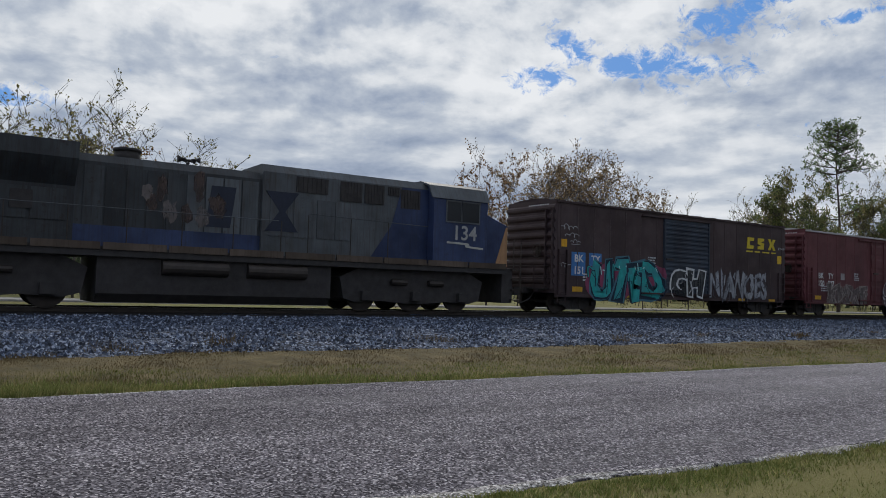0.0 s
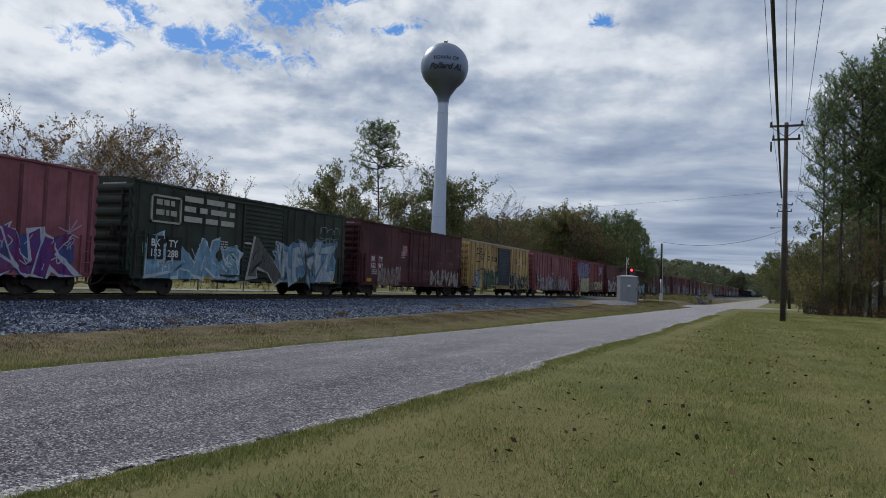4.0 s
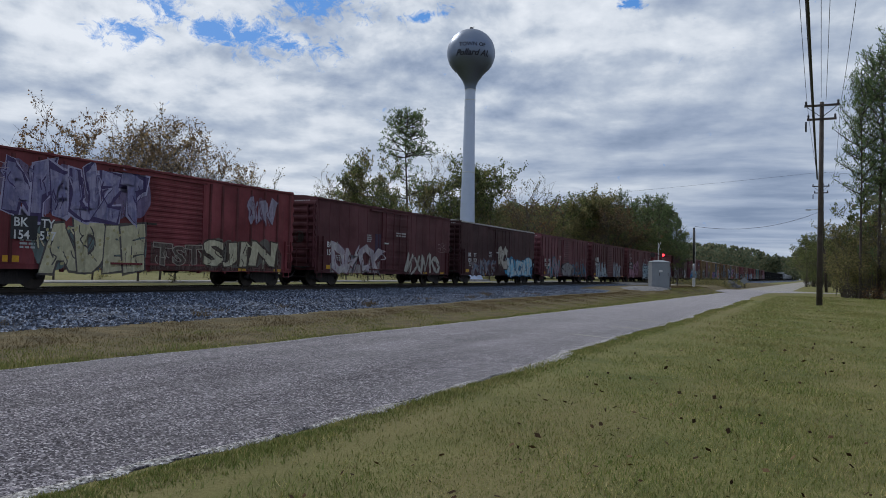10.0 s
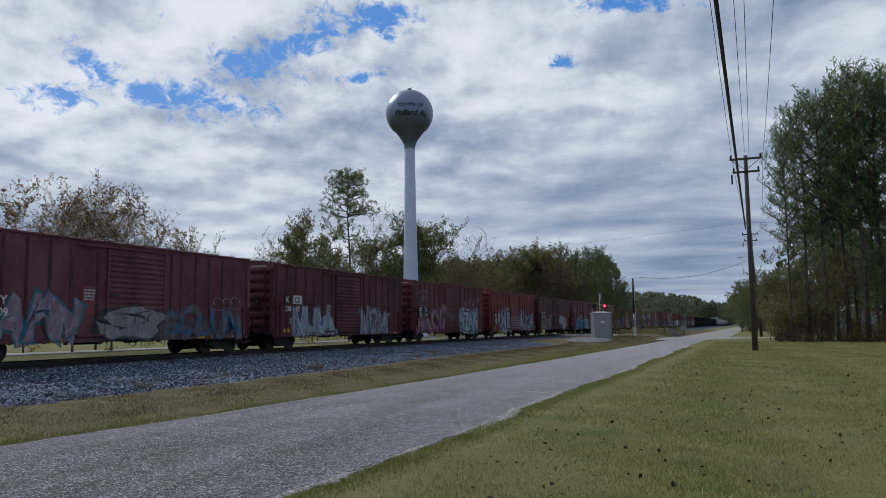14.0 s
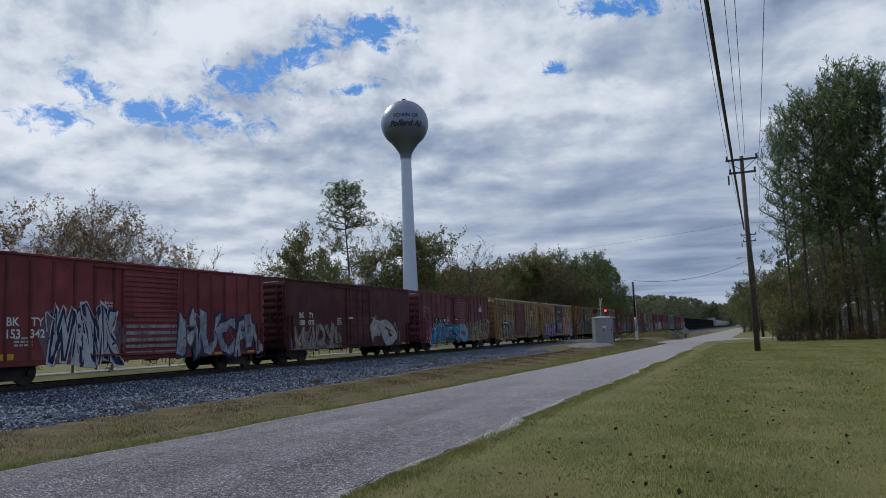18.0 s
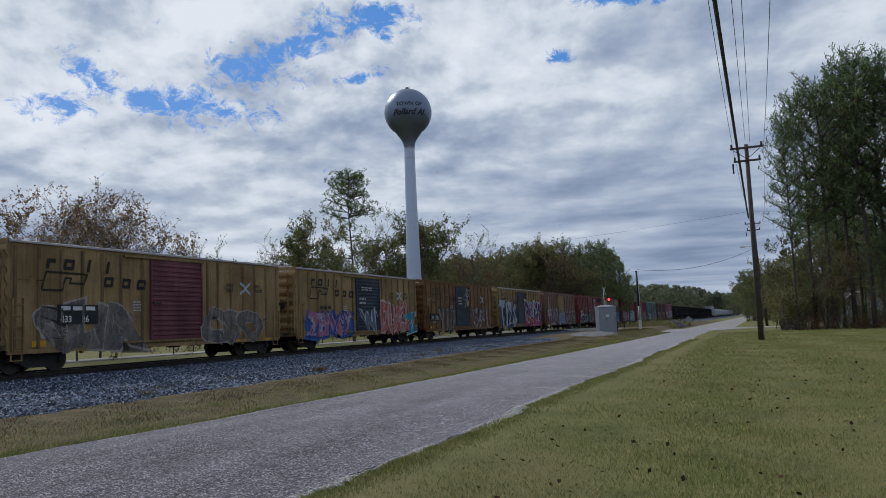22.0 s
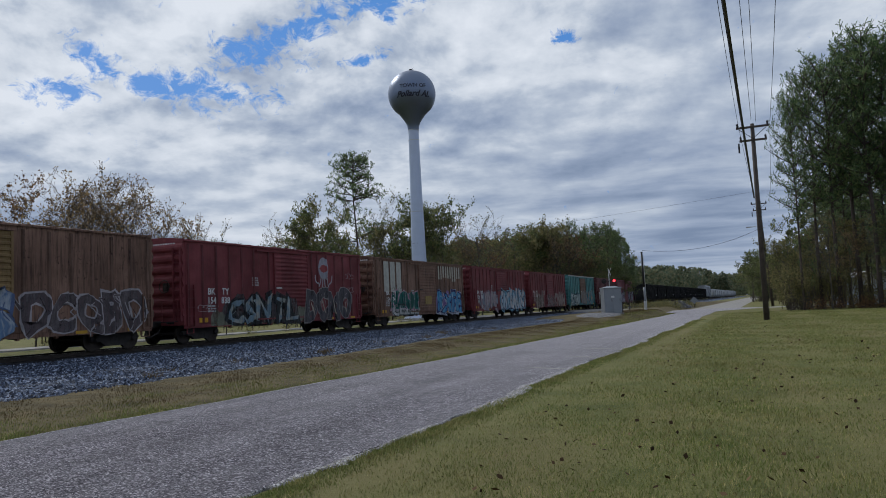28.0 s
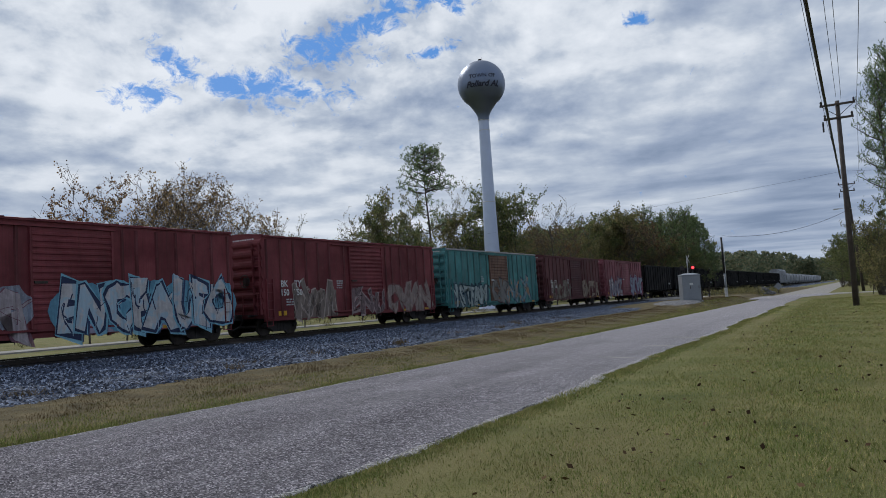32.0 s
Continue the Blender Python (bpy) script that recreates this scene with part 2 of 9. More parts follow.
def spray(name, c, worn=0.0, second=None):
    """Sign or spray paint; worn lets the car's side show through where it has rubbed off, second is a blended-in tone."""
    m, nt = new_mat(name)
    v = coords(nt)
    thin = ramp(nt, fbm(nt, v, 3.2, 7, 0.7), [(0.3, 0.0), (0.7, 1.0)])
    col = mixc(nt, thin, tuple(x * 0.68 for x in c), tuple(min(1, x * 1.1) for x in c))
    if second:
        blend = ramp(nt, fbm(nt, coords(nt, (1, 1.3, 1.0)), 2.1, 4, 0.55, 0.6), [(0.47, 0.0), (0.57, 1.0)])
        col = mixc(nt, blend, col, second)
    wash = ramp(nt, fbm(nt, coords(nt, (1, 4, 0.5)), 2.2, 6, 0.7), [(0.5, 0.0), (0.75, 1.0)])
    col = mixc(nt, calc(nt, "MULTIPLY", wash, 0.35), col, tuple(x * 0.5 + 0.02 for x in c))
    p = finish(nt, col, 0.6, 0.0, None, spec=0.3)
    if worn:
        rub = calc(nt, "ADD", calc(nt, "MULTIPLY", fbm(nt, coords(nt, (1, 2.2, 0.8)), 1.1, 8, 0.72), 0.65), calc(nt, "MULTIPLY", fbm(nt, coords(nt, (1, 9, 0.7)), 1.3, 5, 0.7), 0.35))
        hold = ramp(nt, rub, [(0.36 + 0.12 * worn, 0.96), (0.56 + 0.04 * worn, 0.96 - 0.85 * worn)])
        tr = nt.nodes.new("ShaderNodeBsdfTransparent")
        mx = nt.nodes.new("ShaderNodeMixShader")
        nt.links.new(hold, mx.inputs[0])
        nt.links.new(tr.outputs[0], mx.inputs[1])
        nt.links.new(p.outputs[0], mx.inputs[2])
        nt.links.new(mx.outputs[0], nt.nodes["Material Output"].inputs[0])
    return m


def ground_mat(name, stops, scale, fine, bump=0.5, rough=0.95, dist=0.03, patch=None):
    m, nt = new_mat(name)
    v = coords(nt)
    a = fbm(nt, v, scale, 6, 0.6)
    b = fbm(nt, v, fine, 4, 0.7)
    t = calc(nt, "ADD", calc(nt, "MULTIPLY", a, 0.6), calc(nt, "MULTIPLY", b, 0.4))
    col = ramp(nt, t, stops)
    if patch:
        col = mixc(nt, ramp(nt, fbm(nt, coords(nt, (1.2, 0.28, 1)), 0.35, 5, 0.6), [(0.46, 0.0), (0.62, 0.85)]), col, patch)
    finish(nt, col, rough, 0.0, b, bump, dist, 0.2)
    return m


M_GRASS = ground_mat("lawn", [(0.36, (0.070, 0.084, 0.024)), (0.50, (0.135, 0.137, 0.045)), (0.64, (0.205, 0.182, 0.076))], 0.6, 26.0, 0.8, 1.0, 0.04, (0.168, 0.146, 0.062))
M_BLADE, _nt = new_mat("grass_blade")
_g = _nt.nodes.new("ShaderNodeNewGeometry")
_pos = coords(_nt)
_c = ramp(_nt, _g.outputs["Random Per Island"], [(0.0, (0.115, 0.175, 0.038)), (0.55, (0.265, 0.285, 0.084)), (1.0, (0.58, 0.48, 0.23))])
_p = ramp(_nt, fbm(_nt, _pos, 0.35, 4, 0.6), [(0.42, 0.0), (0.62, 1.0)])
_c = mixc(_nt, calc(_nt, "MULTIPLY", _p, 0.5), _c, (0.31, 0.255, 0.115))
_q = ramp(_nt, fbm(_nt, coords(_nt, (1, 0.7, 1)), 2.3, 5, 0.65), [(0.40, 0.0), (0.60, 1.0)])
_c = mixc(_nt, calc(_nt, "MULTIPLY", _q, 0.55), _c, (0.130, 0.165, 0.044))
_q = ramp(_nt, fbm(_nt, coords(_nt, (1.3, 0.8, 1)), 5.5, 4, 0.6), [(0.58, 0.0), (0.68, 1.0)])
finish(_nt, mixc(_nt, calc(_nt, "MULTIPLY", _q, 0.7), _c, (0.17, 0.12, 0.062)), 0.9, spec=0.15)
M_VERGE, _nt = new_mat("verge_blade")
_g = _nt.nodes.new("ShaderNodeNewGeometry")
_c = ramp(_nt, _g.outputs["Random Per Island"], [(0.0, (0.12, 0.17, 0.034)), (0.55, (0.23, 0.235, 0.068)), (1.0, (0.40, 0.33, 0.145))])
_sx = _nt.nodes.new("ShaderNodeSeparateXYZ")
_nt.links.new(coords(_nt), _sx.inputs[0])
_dry = calc(_nt, "ADD", calc(_nt, "MULTIPLY", calc(_nt, "ADD", _sx.outputs[0], 11.2), -0.11), fbm(_nt, coords(_nt, (1.2, 0.35, 1)), 0.8, 5, 0.6))
_p = ramp(_nt, _dry, [(0.45, 0.0), (0.66, 1.0)])
finish(_nt, mixc(_nt, calc(_nt, "MULTIPLY", _p, 0.9), _c, (0.118, 0.076, 0.040)), 0.9, spec=0.15)


def chips(nt, scale, stops):
    """Stones of random tone, one cell each."""
    vor = nd(nt, "ShaderNodeTexVoronoi", Scale=scale)
    nt.links.new(coords(nt), vor.inputs["Vector"])
    sp = nt.nodes.new("ShaderNodeSeparateColor")
    nt.links.new(vor.outputs["Color"], sp.inputs[0])
    return ramp(nt, sp.outputs[0], stops), vor.outputs["Distance"]


def road_mat(name, stops):
    m, nt = new_mat(name)
    v = coords(nt)
    chip, dist = chips(nt, 58.0, stops)
    tone = ramp(nt, fbm(nt, coords(nt, (1.5, 0.12, 1)), 0.9, 5, 0.6), [(0.35, 0.80), (0.65, 1.14)])
    col = mixc(nt, 1.0, chip, tone, "MULTIPLY")
    big = ramp(nt, fbm(nt, v, 0.5, 6, 0.65), [(0.38, 0.84), (0.62, 1.1)])
    col = mixc(nt, 1.0, col, big, "MULTIPLY")
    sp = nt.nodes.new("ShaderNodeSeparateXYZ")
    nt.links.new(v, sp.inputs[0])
    # paleness of the far road in grazing light, painted in along y
    grazing_pale = ramp(nt, calc(nt, "ADD", calc(nt, "DIVIDE", sp.outputs[1], 100.0), calc(nt, "MULTIPLY", fbm(nt, coords(nt, (1, 0.2, 1)), 0.7, 5, 0.6), 0.3)), [(0.18, 0.0), (0.34, 0.50), (0.62, 0.85)])
    col = mixc(nt, grazing_pale, col, mixc(nt, 0.6, (0.26, 0.25, 0.265), col, "SCREEN"))
    clot = ramp(nt, fbm(nt, v, 9.0, 4, 0.7), [(0.36, 0.84), (0.56, 1.04)])
    col = mixc(nt, 1.0, col, clot, "MULTIPLY")
    finish(nt, col, 1.0, 0.0, dist, 0.7, 0.02, 0.08)
    return m


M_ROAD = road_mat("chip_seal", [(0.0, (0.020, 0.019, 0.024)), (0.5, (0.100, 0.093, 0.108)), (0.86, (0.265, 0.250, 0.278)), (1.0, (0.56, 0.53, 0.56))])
M_EDGE = road_mat("pale_gravel", [(0.0, (0.060, 0.057, 0.054)), (0.5, (0.25, 0.24, 0.235)), (0.86, (0.46, 0.445, 0.44)), (1.0, (0.70, 0.68, 0.67))])
M_STREET = ground_mat("dusty_street", [(0.36, (0.19, 0.18, 0.17)), (0.5, (0.27, 0.26, 0.245)), (0.64, (0.36, 0.345, 0.325))], 1.2, 30.0, 0.4)
M_BALLAST, _nt = new_mat("ballast")
_c, _d = chips(_nt, 17.0, [(0.0, (0.005, 0.008, 0.016)), (0.5, (0.042, 0.056, 0.092)), (0.85, (0.148, 0.185, 0.268)), (1.0, (0.34, 0.38, 0.48))])
_t = ramp(_nt, fbm(_nt, coords(_nt, (1.2, 0.4, 1)), 0.8, 6, 0.65), [(0.36, 0.72), (0.64, 1.15)])
finish(_nt, mixc(_nt, 1.0, _c, _t, "MULTIPLY"), 0.9, 0.0, _d, 1.0, 0.06, 0.2)
# grease tone taken almost to black to carry the shade below the cars
M_OILY_SHADE = ground_mat("oily_ballast", [(0.36, (0.005, 0.005, 0.006)), (0.5, (0.012, 0.012, 0.013)), (0.64, (0.034, 0.033, 0.035))], 3.0, 14.0, 0.9)
M_STONE, _nt = new_mat("ballast_stone")
_g = _nt.nodes.new("ShaderNodeNewGeometry")
finish(_nt, ramp(_nt, _g.outputs["Random Per Island"], [(0.0, (0.005, 0.007, 0.013)), (0.55, (0.040, 0.053, 0.088)), (0.85, (0.145, 0.180, 0.260)), (1.0, (0.37, 0.41, 0.50))]), 0.85, spec=0.3)
M_GRAVEL = ground_mat("grey_gravel", [(0.36, (0.07, 0.072, 0.08)), (0.5, (0.15, 0.15, 0.16)), (0.64, (0.27, 0.27, 0.28))], 4.0, 20.0, 0.9)
M_DIRT = ground_mat("dry_verge", [(0.36, (0.044, 0.036, 0.018)), (0.5, (0.095, 0.076, 0.035)), (0.64, (0.16, 0.122, 0.062))], 1.5, 25.0, 0.6)
M_STEEL = plain("rusty_steel", (0.034, 0.027, 0.024), 0.6, 0.3, 0.4, 5)
M_SHINE = plain("worn_steel", (0.45, 0.44, 0.43), 0.35, 0.9, 0.15, 8)
M_GRIME = plain("black_grime", (0.029, 0.026, 0.027), 0.8, 0.0, 0.4, 4)
M_GALV = plain("galvanised_steel", (0.50, 0.51, 0.52), 0.5, 0.35, 0.12, 2)
M_TIE = plain("creosote_timber", (0.022, 0.018, 0.016), 0.9, 0.0, 0.4, 6, 0.5)
M_POLE = plain("weathered_pole", (0.056, 0.045, 0.040), 0.9, 0.0, 0.35, 3, 0.5)
M_WIRE = plain("black_cable", (0.012, 0.012, 0.013), 0.6)
M_BARK = plain("tree_bark", (0.078, 0.066, 0.058), 0.95, 0.0, 0.4, 5, 0.6)
M_BARKP = plain("pine_bark", (0.066, 0.052, 0.046), 0.95, 0.0, 0.4, 5, 0.6)
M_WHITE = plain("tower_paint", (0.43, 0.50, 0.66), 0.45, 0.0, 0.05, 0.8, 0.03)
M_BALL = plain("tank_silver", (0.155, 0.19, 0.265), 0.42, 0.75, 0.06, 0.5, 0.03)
M_NAVY = plain("navy_lettering", (0.012, 0.014, 0.035), 0.6)
M_BOXG = plain("grey_cabinet", (0.20, 0.22, 0.25), 0.5, 0.2, 0.08, 1.5)
M_GLASS, _nt = new_mat("cab_glass")
finish(_nt, (0.012, 0.014, 0.017), 0.12, 0.0, None, spec=0.25)
M_RED, _nt = new_mat("red_signal")
_e = nd(_nt, "ShaderNodeEmission", Color=(1.0, 0.03, 0.035, 1), Strength=5.0)
_o = _nt.nodes.new("ShaderNodeOutputMaterial")
_nt.links.new(_e.outputs[0], _o.inputs[0])


def leaf_mat(name, a, b, c):
    m, nt = new_mat(name)
    g = nt.nodes.new("ShaderNodeNewGeometry")
    col = ramp(nt, g.outputs["Random Per Island"], [(0.0, a), (0.5, b), (1.0, c)])
    p = finish(nt, col, 0.75, spec=0.2)
    tr = nt.nodes.new("ShaderNodeBsdfTranslucent")
    nt.links.new(col, tr.inputs[0])
    mx = nt.nodes.new("ShaderNodeMixShader")
    mx.inputs[0].default_value = 0.50
    nt.links.new(p.outputs[0], mx.inputs[1])
    nt.links.new(tr.outputs[0], mx.inputs[2])
    nt.links.new(mx.outputs[0], nt.nodes["Material Output"].inputs[0])
    return m


L_GREEN = leaf_mat("green_leaf", (0.052, 0.074, 0.032), (0.118, 0.146, 0.058), (0.25, 0.25, 0.100))
L_PINE = leaf_mat("pine_needle", (0.050, 0.088, 0.043), (0.110, 0.166, 0.072), (0.23, 0.28, 0.112))
L_GOLD = leaf_mat("autumn_leaf", (0.070, 0.050, 0.032), (0.205, 0.140, 0.074), (0.38, 0.28, 0.14))
L_RUST = leaf_mat("rust_leaf", (0.060, 0.036, 0.022), (0.19, 0.11, 0.06), (0.28, 0.18, 0.09))
L_OLIVE = leaf_mat("olive_leaf", (0.080, 0.084, 0.040), (0.180, 0.172, 0.076), (0.29, 0.25, 0.11))
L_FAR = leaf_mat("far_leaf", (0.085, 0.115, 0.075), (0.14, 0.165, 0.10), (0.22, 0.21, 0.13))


# ---- mesh helpers ----
class Geo:
    def __init__(self):
        self.v, self.f, self.m = [], [], []

    def add(self, verts, faces, mi=0):
        b = len(self.v)
        self.v.extend(verts)
        self.f.extend([tuple(b + i for i in f) for f in faces])
        self.m.extend([mi] * len(faces))
        return self

    def box(self, x0, x1, y0, y1, z0, z1, mi=0):
        vs = [(x, y, z) for z in (z0, z1) for y in (y0, y1) for x in (x0, x1)]
        return self.add(vs, [(0, 2, 3, 1), (4, 5, 7, 6), (0, 1, 5, 4), (1, 3, 7, 5), (3, 2, 6, 7), (2, 0, 4, 6)], mi)

    def prism(self, poly, axis, a, b, mi=0):
        """poly: counter-clockwise pairs in the two other axes, in the order xyz."""
        n = len(poly)
        mk = {"x": lambda p, s: (s, p[0], p[1]), "y": lambda p, s: (p[0], s, p[1]), "z": lambda p, s: (p[0], p[1], s)}[axis]
        vs = [mk(p, a) for p in poly] + [mk(p, b) for p in poly]
        fs = [(i, (i + 1) % n, n + (i + 1) % n, n + i) for i in range(n)] + [tuple(reversed(range(n))), tuple(range(n, 2 * n))]
        if axis == "y":
            fs = [tuple(reversed(f)) for f in fs]
        return self.add(vs, fs, mi)

    def tube(self, pts, rad, n=6, mi=0, cap=True):
        pts = [Vector(p) for p in pts]
        rad = [rad] * len(pts) if isinstance(rad, (int, float)) else rad
        vs, fs = [], []
        for i, p in enumerate(pts):
            d = (pts[min(i + 1, len(pts) - 1)] - pts[max(i - 1, 0)]).normalized()
            u = d.orthogonal().normalized() if abs(d.z) < 0.95 else Vector((1, 0, 0))
            u = (u - d * u.dot(d)).normalized()
            w = d.cross(u)
            for k in range(n):
                a = 2 * math.pi * k / n
                vs.append(tuple(p + (u * math.cos(a) + w * math.sin(a)) * rad[i]))
        for i in range(len(pts) - 1):
            for k in range(n):
                fs.append((i * n + k, i * n + (k + 1) % n, (i + 1) * n + (k + 1) % n, (i + 1) * n + k))
        if cap:
            fs += [tuple(reversed(range(n))), tuple(range((len(pts) - 1) * n, len(pts) * n))]
        return self.add(vs, fs, mi)

    def turned(self, prof, n=24, mi=0, centre=(0, 0, 0)):
        """A body of revolution about z from (radius, z) pairs."""
        vs, fs = [], []
        for r, z in prof:
            for k in range(n):
                a = 2 * math.pi * k / n
                vs.append((centre[0] + r * math.cos(a), centre[1] + r * math.sin(a), centre[2] + z))
        for i in range(len(prof) - 1):
            for k in range(n):
                fs.append((i * n + k, i * n + (k + 1) % n, (i + 1) * n + (k + 1) % n, (i + 1) * n + k))
        return self.add(vs, fs, mi)

    def mesh(self, name, mats, smooth=False):
        me = bpy.data.meshes.new(name)
        me.from_pydata(self.v, [], self.f)
        for m in mats:
            me.materials.append(m)
        if len(mats) > 1:
            me.polygons.foreach_set("material_index", self.m)
        if smooth:
            me.polygons.foreach_set("use_smooth", [True] * len(me.polygons))
        me.update()
        return me


def part(name, geo, mats, parent=None, label="", smooth=False):
    """One mesh object, under a thing or a part. geo: a Geo, or a mesh to share."""
    mats = mats if isinstance(mats, (list, tuple)) else [mats]
    shared = not isinstance(geo, Geo)
    ob = new(name, geo if shared else geo.mesh(name, mats, smooth))
    if shared:
        for slot, m in zip(ob.material_slots, mats):
            slot.link = "OBJECT"
            slot.material = m
    if parent is not None:
        ob.parent = parent
    return tagged(ob, label)


def thing(name, m, label, category, group="", kind=""):
    ob = new(name)
    ob.empty_display_size = 0.2
    ob.matrix_world = m
    return tagged(ob, label, category, group, kind)


def letters(text, size, shear=0.0, fat=0.0, align="LEFT"):
    """Flat lettering as (verts, faces) in the plane x right, y up."""
    cu = bpy.data.curves.new("letters", "FONT")
    cu.body, cu.size, cu.shear, cu.offset, cu.align_x = text, size, shear, fat, align
    cu.resolution_u = 3
    ob = bpy.data.objects.new("letters", cu)
    me = bpy.data.meshes.new_from_object(ob)
    out = [tuple(v.co) for v in me.vertices], [tuple(p.vertices) for p in me.polygons]
    bpy.data.objects.remove(ob)
    bpy.data.curves.remove(cu)
    bpy.data.meshes.remove(me)
    return out


# ---- ground, road, ballast ----
def smooth01(a, b, t):
    t = np.clip((t - a) / (b - a), 0, 1)
    return t * t * (3 - 2 * t)


def ground_z(x, y):
    """Height of the ground sheet."""
    x, y = np.asarray(x, float), np.asarray(y, float)
    z = 0.12 * smooth01(10.6, 14.5, -x) + 0.10 * smooth01(30, 60, -x)
    lump = 0.035 * (np.sin(x * 0.9 + 0.6 * np.sin(y * 0.37)) * np.sin(y * 0.53 + 0.4 * x)) * smooth01(-3.0, 0.5, x)
    bank = 0.33 * smooth01(61, 69, y) * smooth01(10.4, 12.0, -x) * (1 - smooth01(18, 21, -x)) * (1 - smooth01(190, 220, y))
    hollow = -0.05 * smooth01(4.9, 6.4, -x) * (1 - smooth01(10.0, 10.8, -x)) * smooth01(-40, -30, y)
    return z + lump + bank + hollow


def sheet(name, xs, ys, zf, mat, label, kind="structure", category=""):
    X, Y = np.meshgrid(xs, ys)
    Z = zf(X, Y)
    n, m = X.shape
    v = np.stack([X.ravel(), Y.ravel(), Z.ravel()], 1)
    i = np.arange(n * m).reshape(n, m)
    f = np.stack([i[:-1, :-1].ravel(), i[:-1, 1:].ravel(), i[1:, 1:].ravel(), i[1:, :-1].ravel()], 1)
    me = bpy.data.meshes.new(name)
    me.from_pydata(v.tolist(), [], f.tolist())
    me.materials.append(mat)
    me.polygons.foreach_set("use_smooth", [True] * len(me.polygons))
    return tagged(new(name, me), label, category, "", kind)


gx = np.unique(np.concatenate([[-4000, -1500, -600, -250, -140, -100], np.arange(-80, -31, 4), np.arange(-31, 24, 0.5), np.arange(24, 60, 4), [80, 140, 300, 800, 2000, 4000]]))
gy = np.unique(np.concatenate([[-4000, -1500, -500, -200, -100, -60], np.arange(-40, 0, 4), np.arange(0, 40, 0.5), np.arange(40, 130, 2), np.arange(130, 240, 10), [300, 400, 600, 1000, 2000, 4000]]))
ground = sheet("ground", gx, gy, ground_z, M_GRASS, "mown autumn grass turning from green to straw", "structure", "ground")

rng = np.random.default_rng(5)


def wobble(y, seed, amp):
    r = np.random.default_rng(seed)
    s = 0
    for k, fr in enumerate((0.21, 0.55, 1.3, 3.1, 7.0)):
        s = s + amp * 0.6 ** k * np.sin(y * fr * 2 + r.uniform(0, 6.3))
    return s


def road_left(y):
    return np.interp(y, (-6, 4, 8, 12, 20, 36, 60, 90), (-10.6, -10.42, -10.18, -9.9, -9.6, -9.2, -8.95, -8.85))


def road_right(y):
    return np.interp(y, (-6, 2, 4.6, 5.8, 7, 9, 11, 13, 15, 17.5, 20, 25, 31, 40, 60, 90), (-5.3, -4.86, -4.54, -4.41, -4.34, -4.30, -4.38, -4.42, -4.54, -4.55, -4.48, -4.48, -4.58, -4.68, -4.85, -5.0))


def strip(name, ys, left, right, z0, mat, label, cross=10, thick=0.06, crown=0.05, category="road", parent=None):
    """A long sheet of paving between two edges, with a crown and sides."""
    g = Geo()
    n = len(ys)
    vs = []
    for y, l, r in zip(ys, left, right):
        row = [(l, y, z0 - thick)]
        for k in range(cross + 1):
            u = k / cross
            row.append((l + (r - l) * u, y, z0 + crown * (1 - (2 * u - 1) ** 2)))
        row.append((r, y, z0 - thick))
        vs += row
    w = cross + 3
    fs = [(i * w + k, i * w + k + 1, (i + 1) * w + k + 1, (i + 1) * w + k) for i in range(n - 1) for k in range(w - 1)]
    g.add(vs, fs)
    ob = part(name, g, mat, parent)
    return tagged(ob, label, category, "", "structure") if parent is None else ob


ry = np.concatenate([np.arange(-40, 0, 1.0), np.arange(0, 45, 0.2), np.arange(45, 104, 1.0)])
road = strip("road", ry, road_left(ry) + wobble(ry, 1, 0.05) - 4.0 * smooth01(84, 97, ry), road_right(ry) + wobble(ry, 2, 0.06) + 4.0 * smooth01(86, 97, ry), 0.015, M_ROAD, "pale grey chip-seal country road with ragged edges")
ey = np.arange(-6, 60, 0.12)
er = road_right(ey) + wobble(ey, 2, 0.06)
strip("road_shoulder", ey, er - 0.06 + wobble(ey, 7, 0.05) + rng.normal(0, 0.014, len(ey)), er + 0.13 + wobble(ey, 8, 0.07) + wobble(ey * 2.7, 21, 0.05) + rng.normal(0, 0.016, len(ey)), 0.007, M_EDGE, "pale crumbled gravel along the road's edge", 4, 0.03, 0.021)
ey = np.arange(-6, 70, 0.2)
el = road_left(ey) + wobble(ey, 1, 0.05)
strip("road_shoulder", ey, el - 0.05 + wobble(ey, 9, 0.05), el + 0.10 + wobble(ey, 10, 0.08), 0.002, M_EDGE, "pale worn strip along the far road edge", 2, 0.05, 0.022)
SCRAPES = [(-5.5, 22.3, -4.3, 22.3, 0.14), (-5.9, 26.1, -4.35, 25.7, 0.17), (-5.7, 18.8, -4.4, 18.5, 0.10)]
# pale scrapes across the road
for k, (x0, y0, x1, y1, w) in enumerate(SCRAPES):
    r_ = random.Random(k)
    g = Geo()
    n = 9
    vs = []
    for i in range(n):
        u = i / (n - 1)
        h = w * (0.25 + 0.75 * math.sin(math.pi * u)) * r_.uniform(0.5, 1.2)
        x, y = x0 + (x1 - x0) * u, y0 + (y1 - y0) * u + r_.uniform(-0.06, 0.06)
        rl, rr_ = float(road_left(y)), float(road_right(y))
        q = (x - rl) / (rr_ - rl)
        z = 0.015 + 0.05 * (1 - (2 * q - 1) ** 2) + 0.005
        vs += [(x, y - h, z), (x, y + h, z)]
    g.add(vs, [(2 * i, 2 * i + 2, 2 * i + 3, 2 * i + 1) for i in range(n - 1)])
    part("scrape", g, M_STREET, road, "pale scrape in the chip seal")
fy = np.arange(100, 700, 4.0)
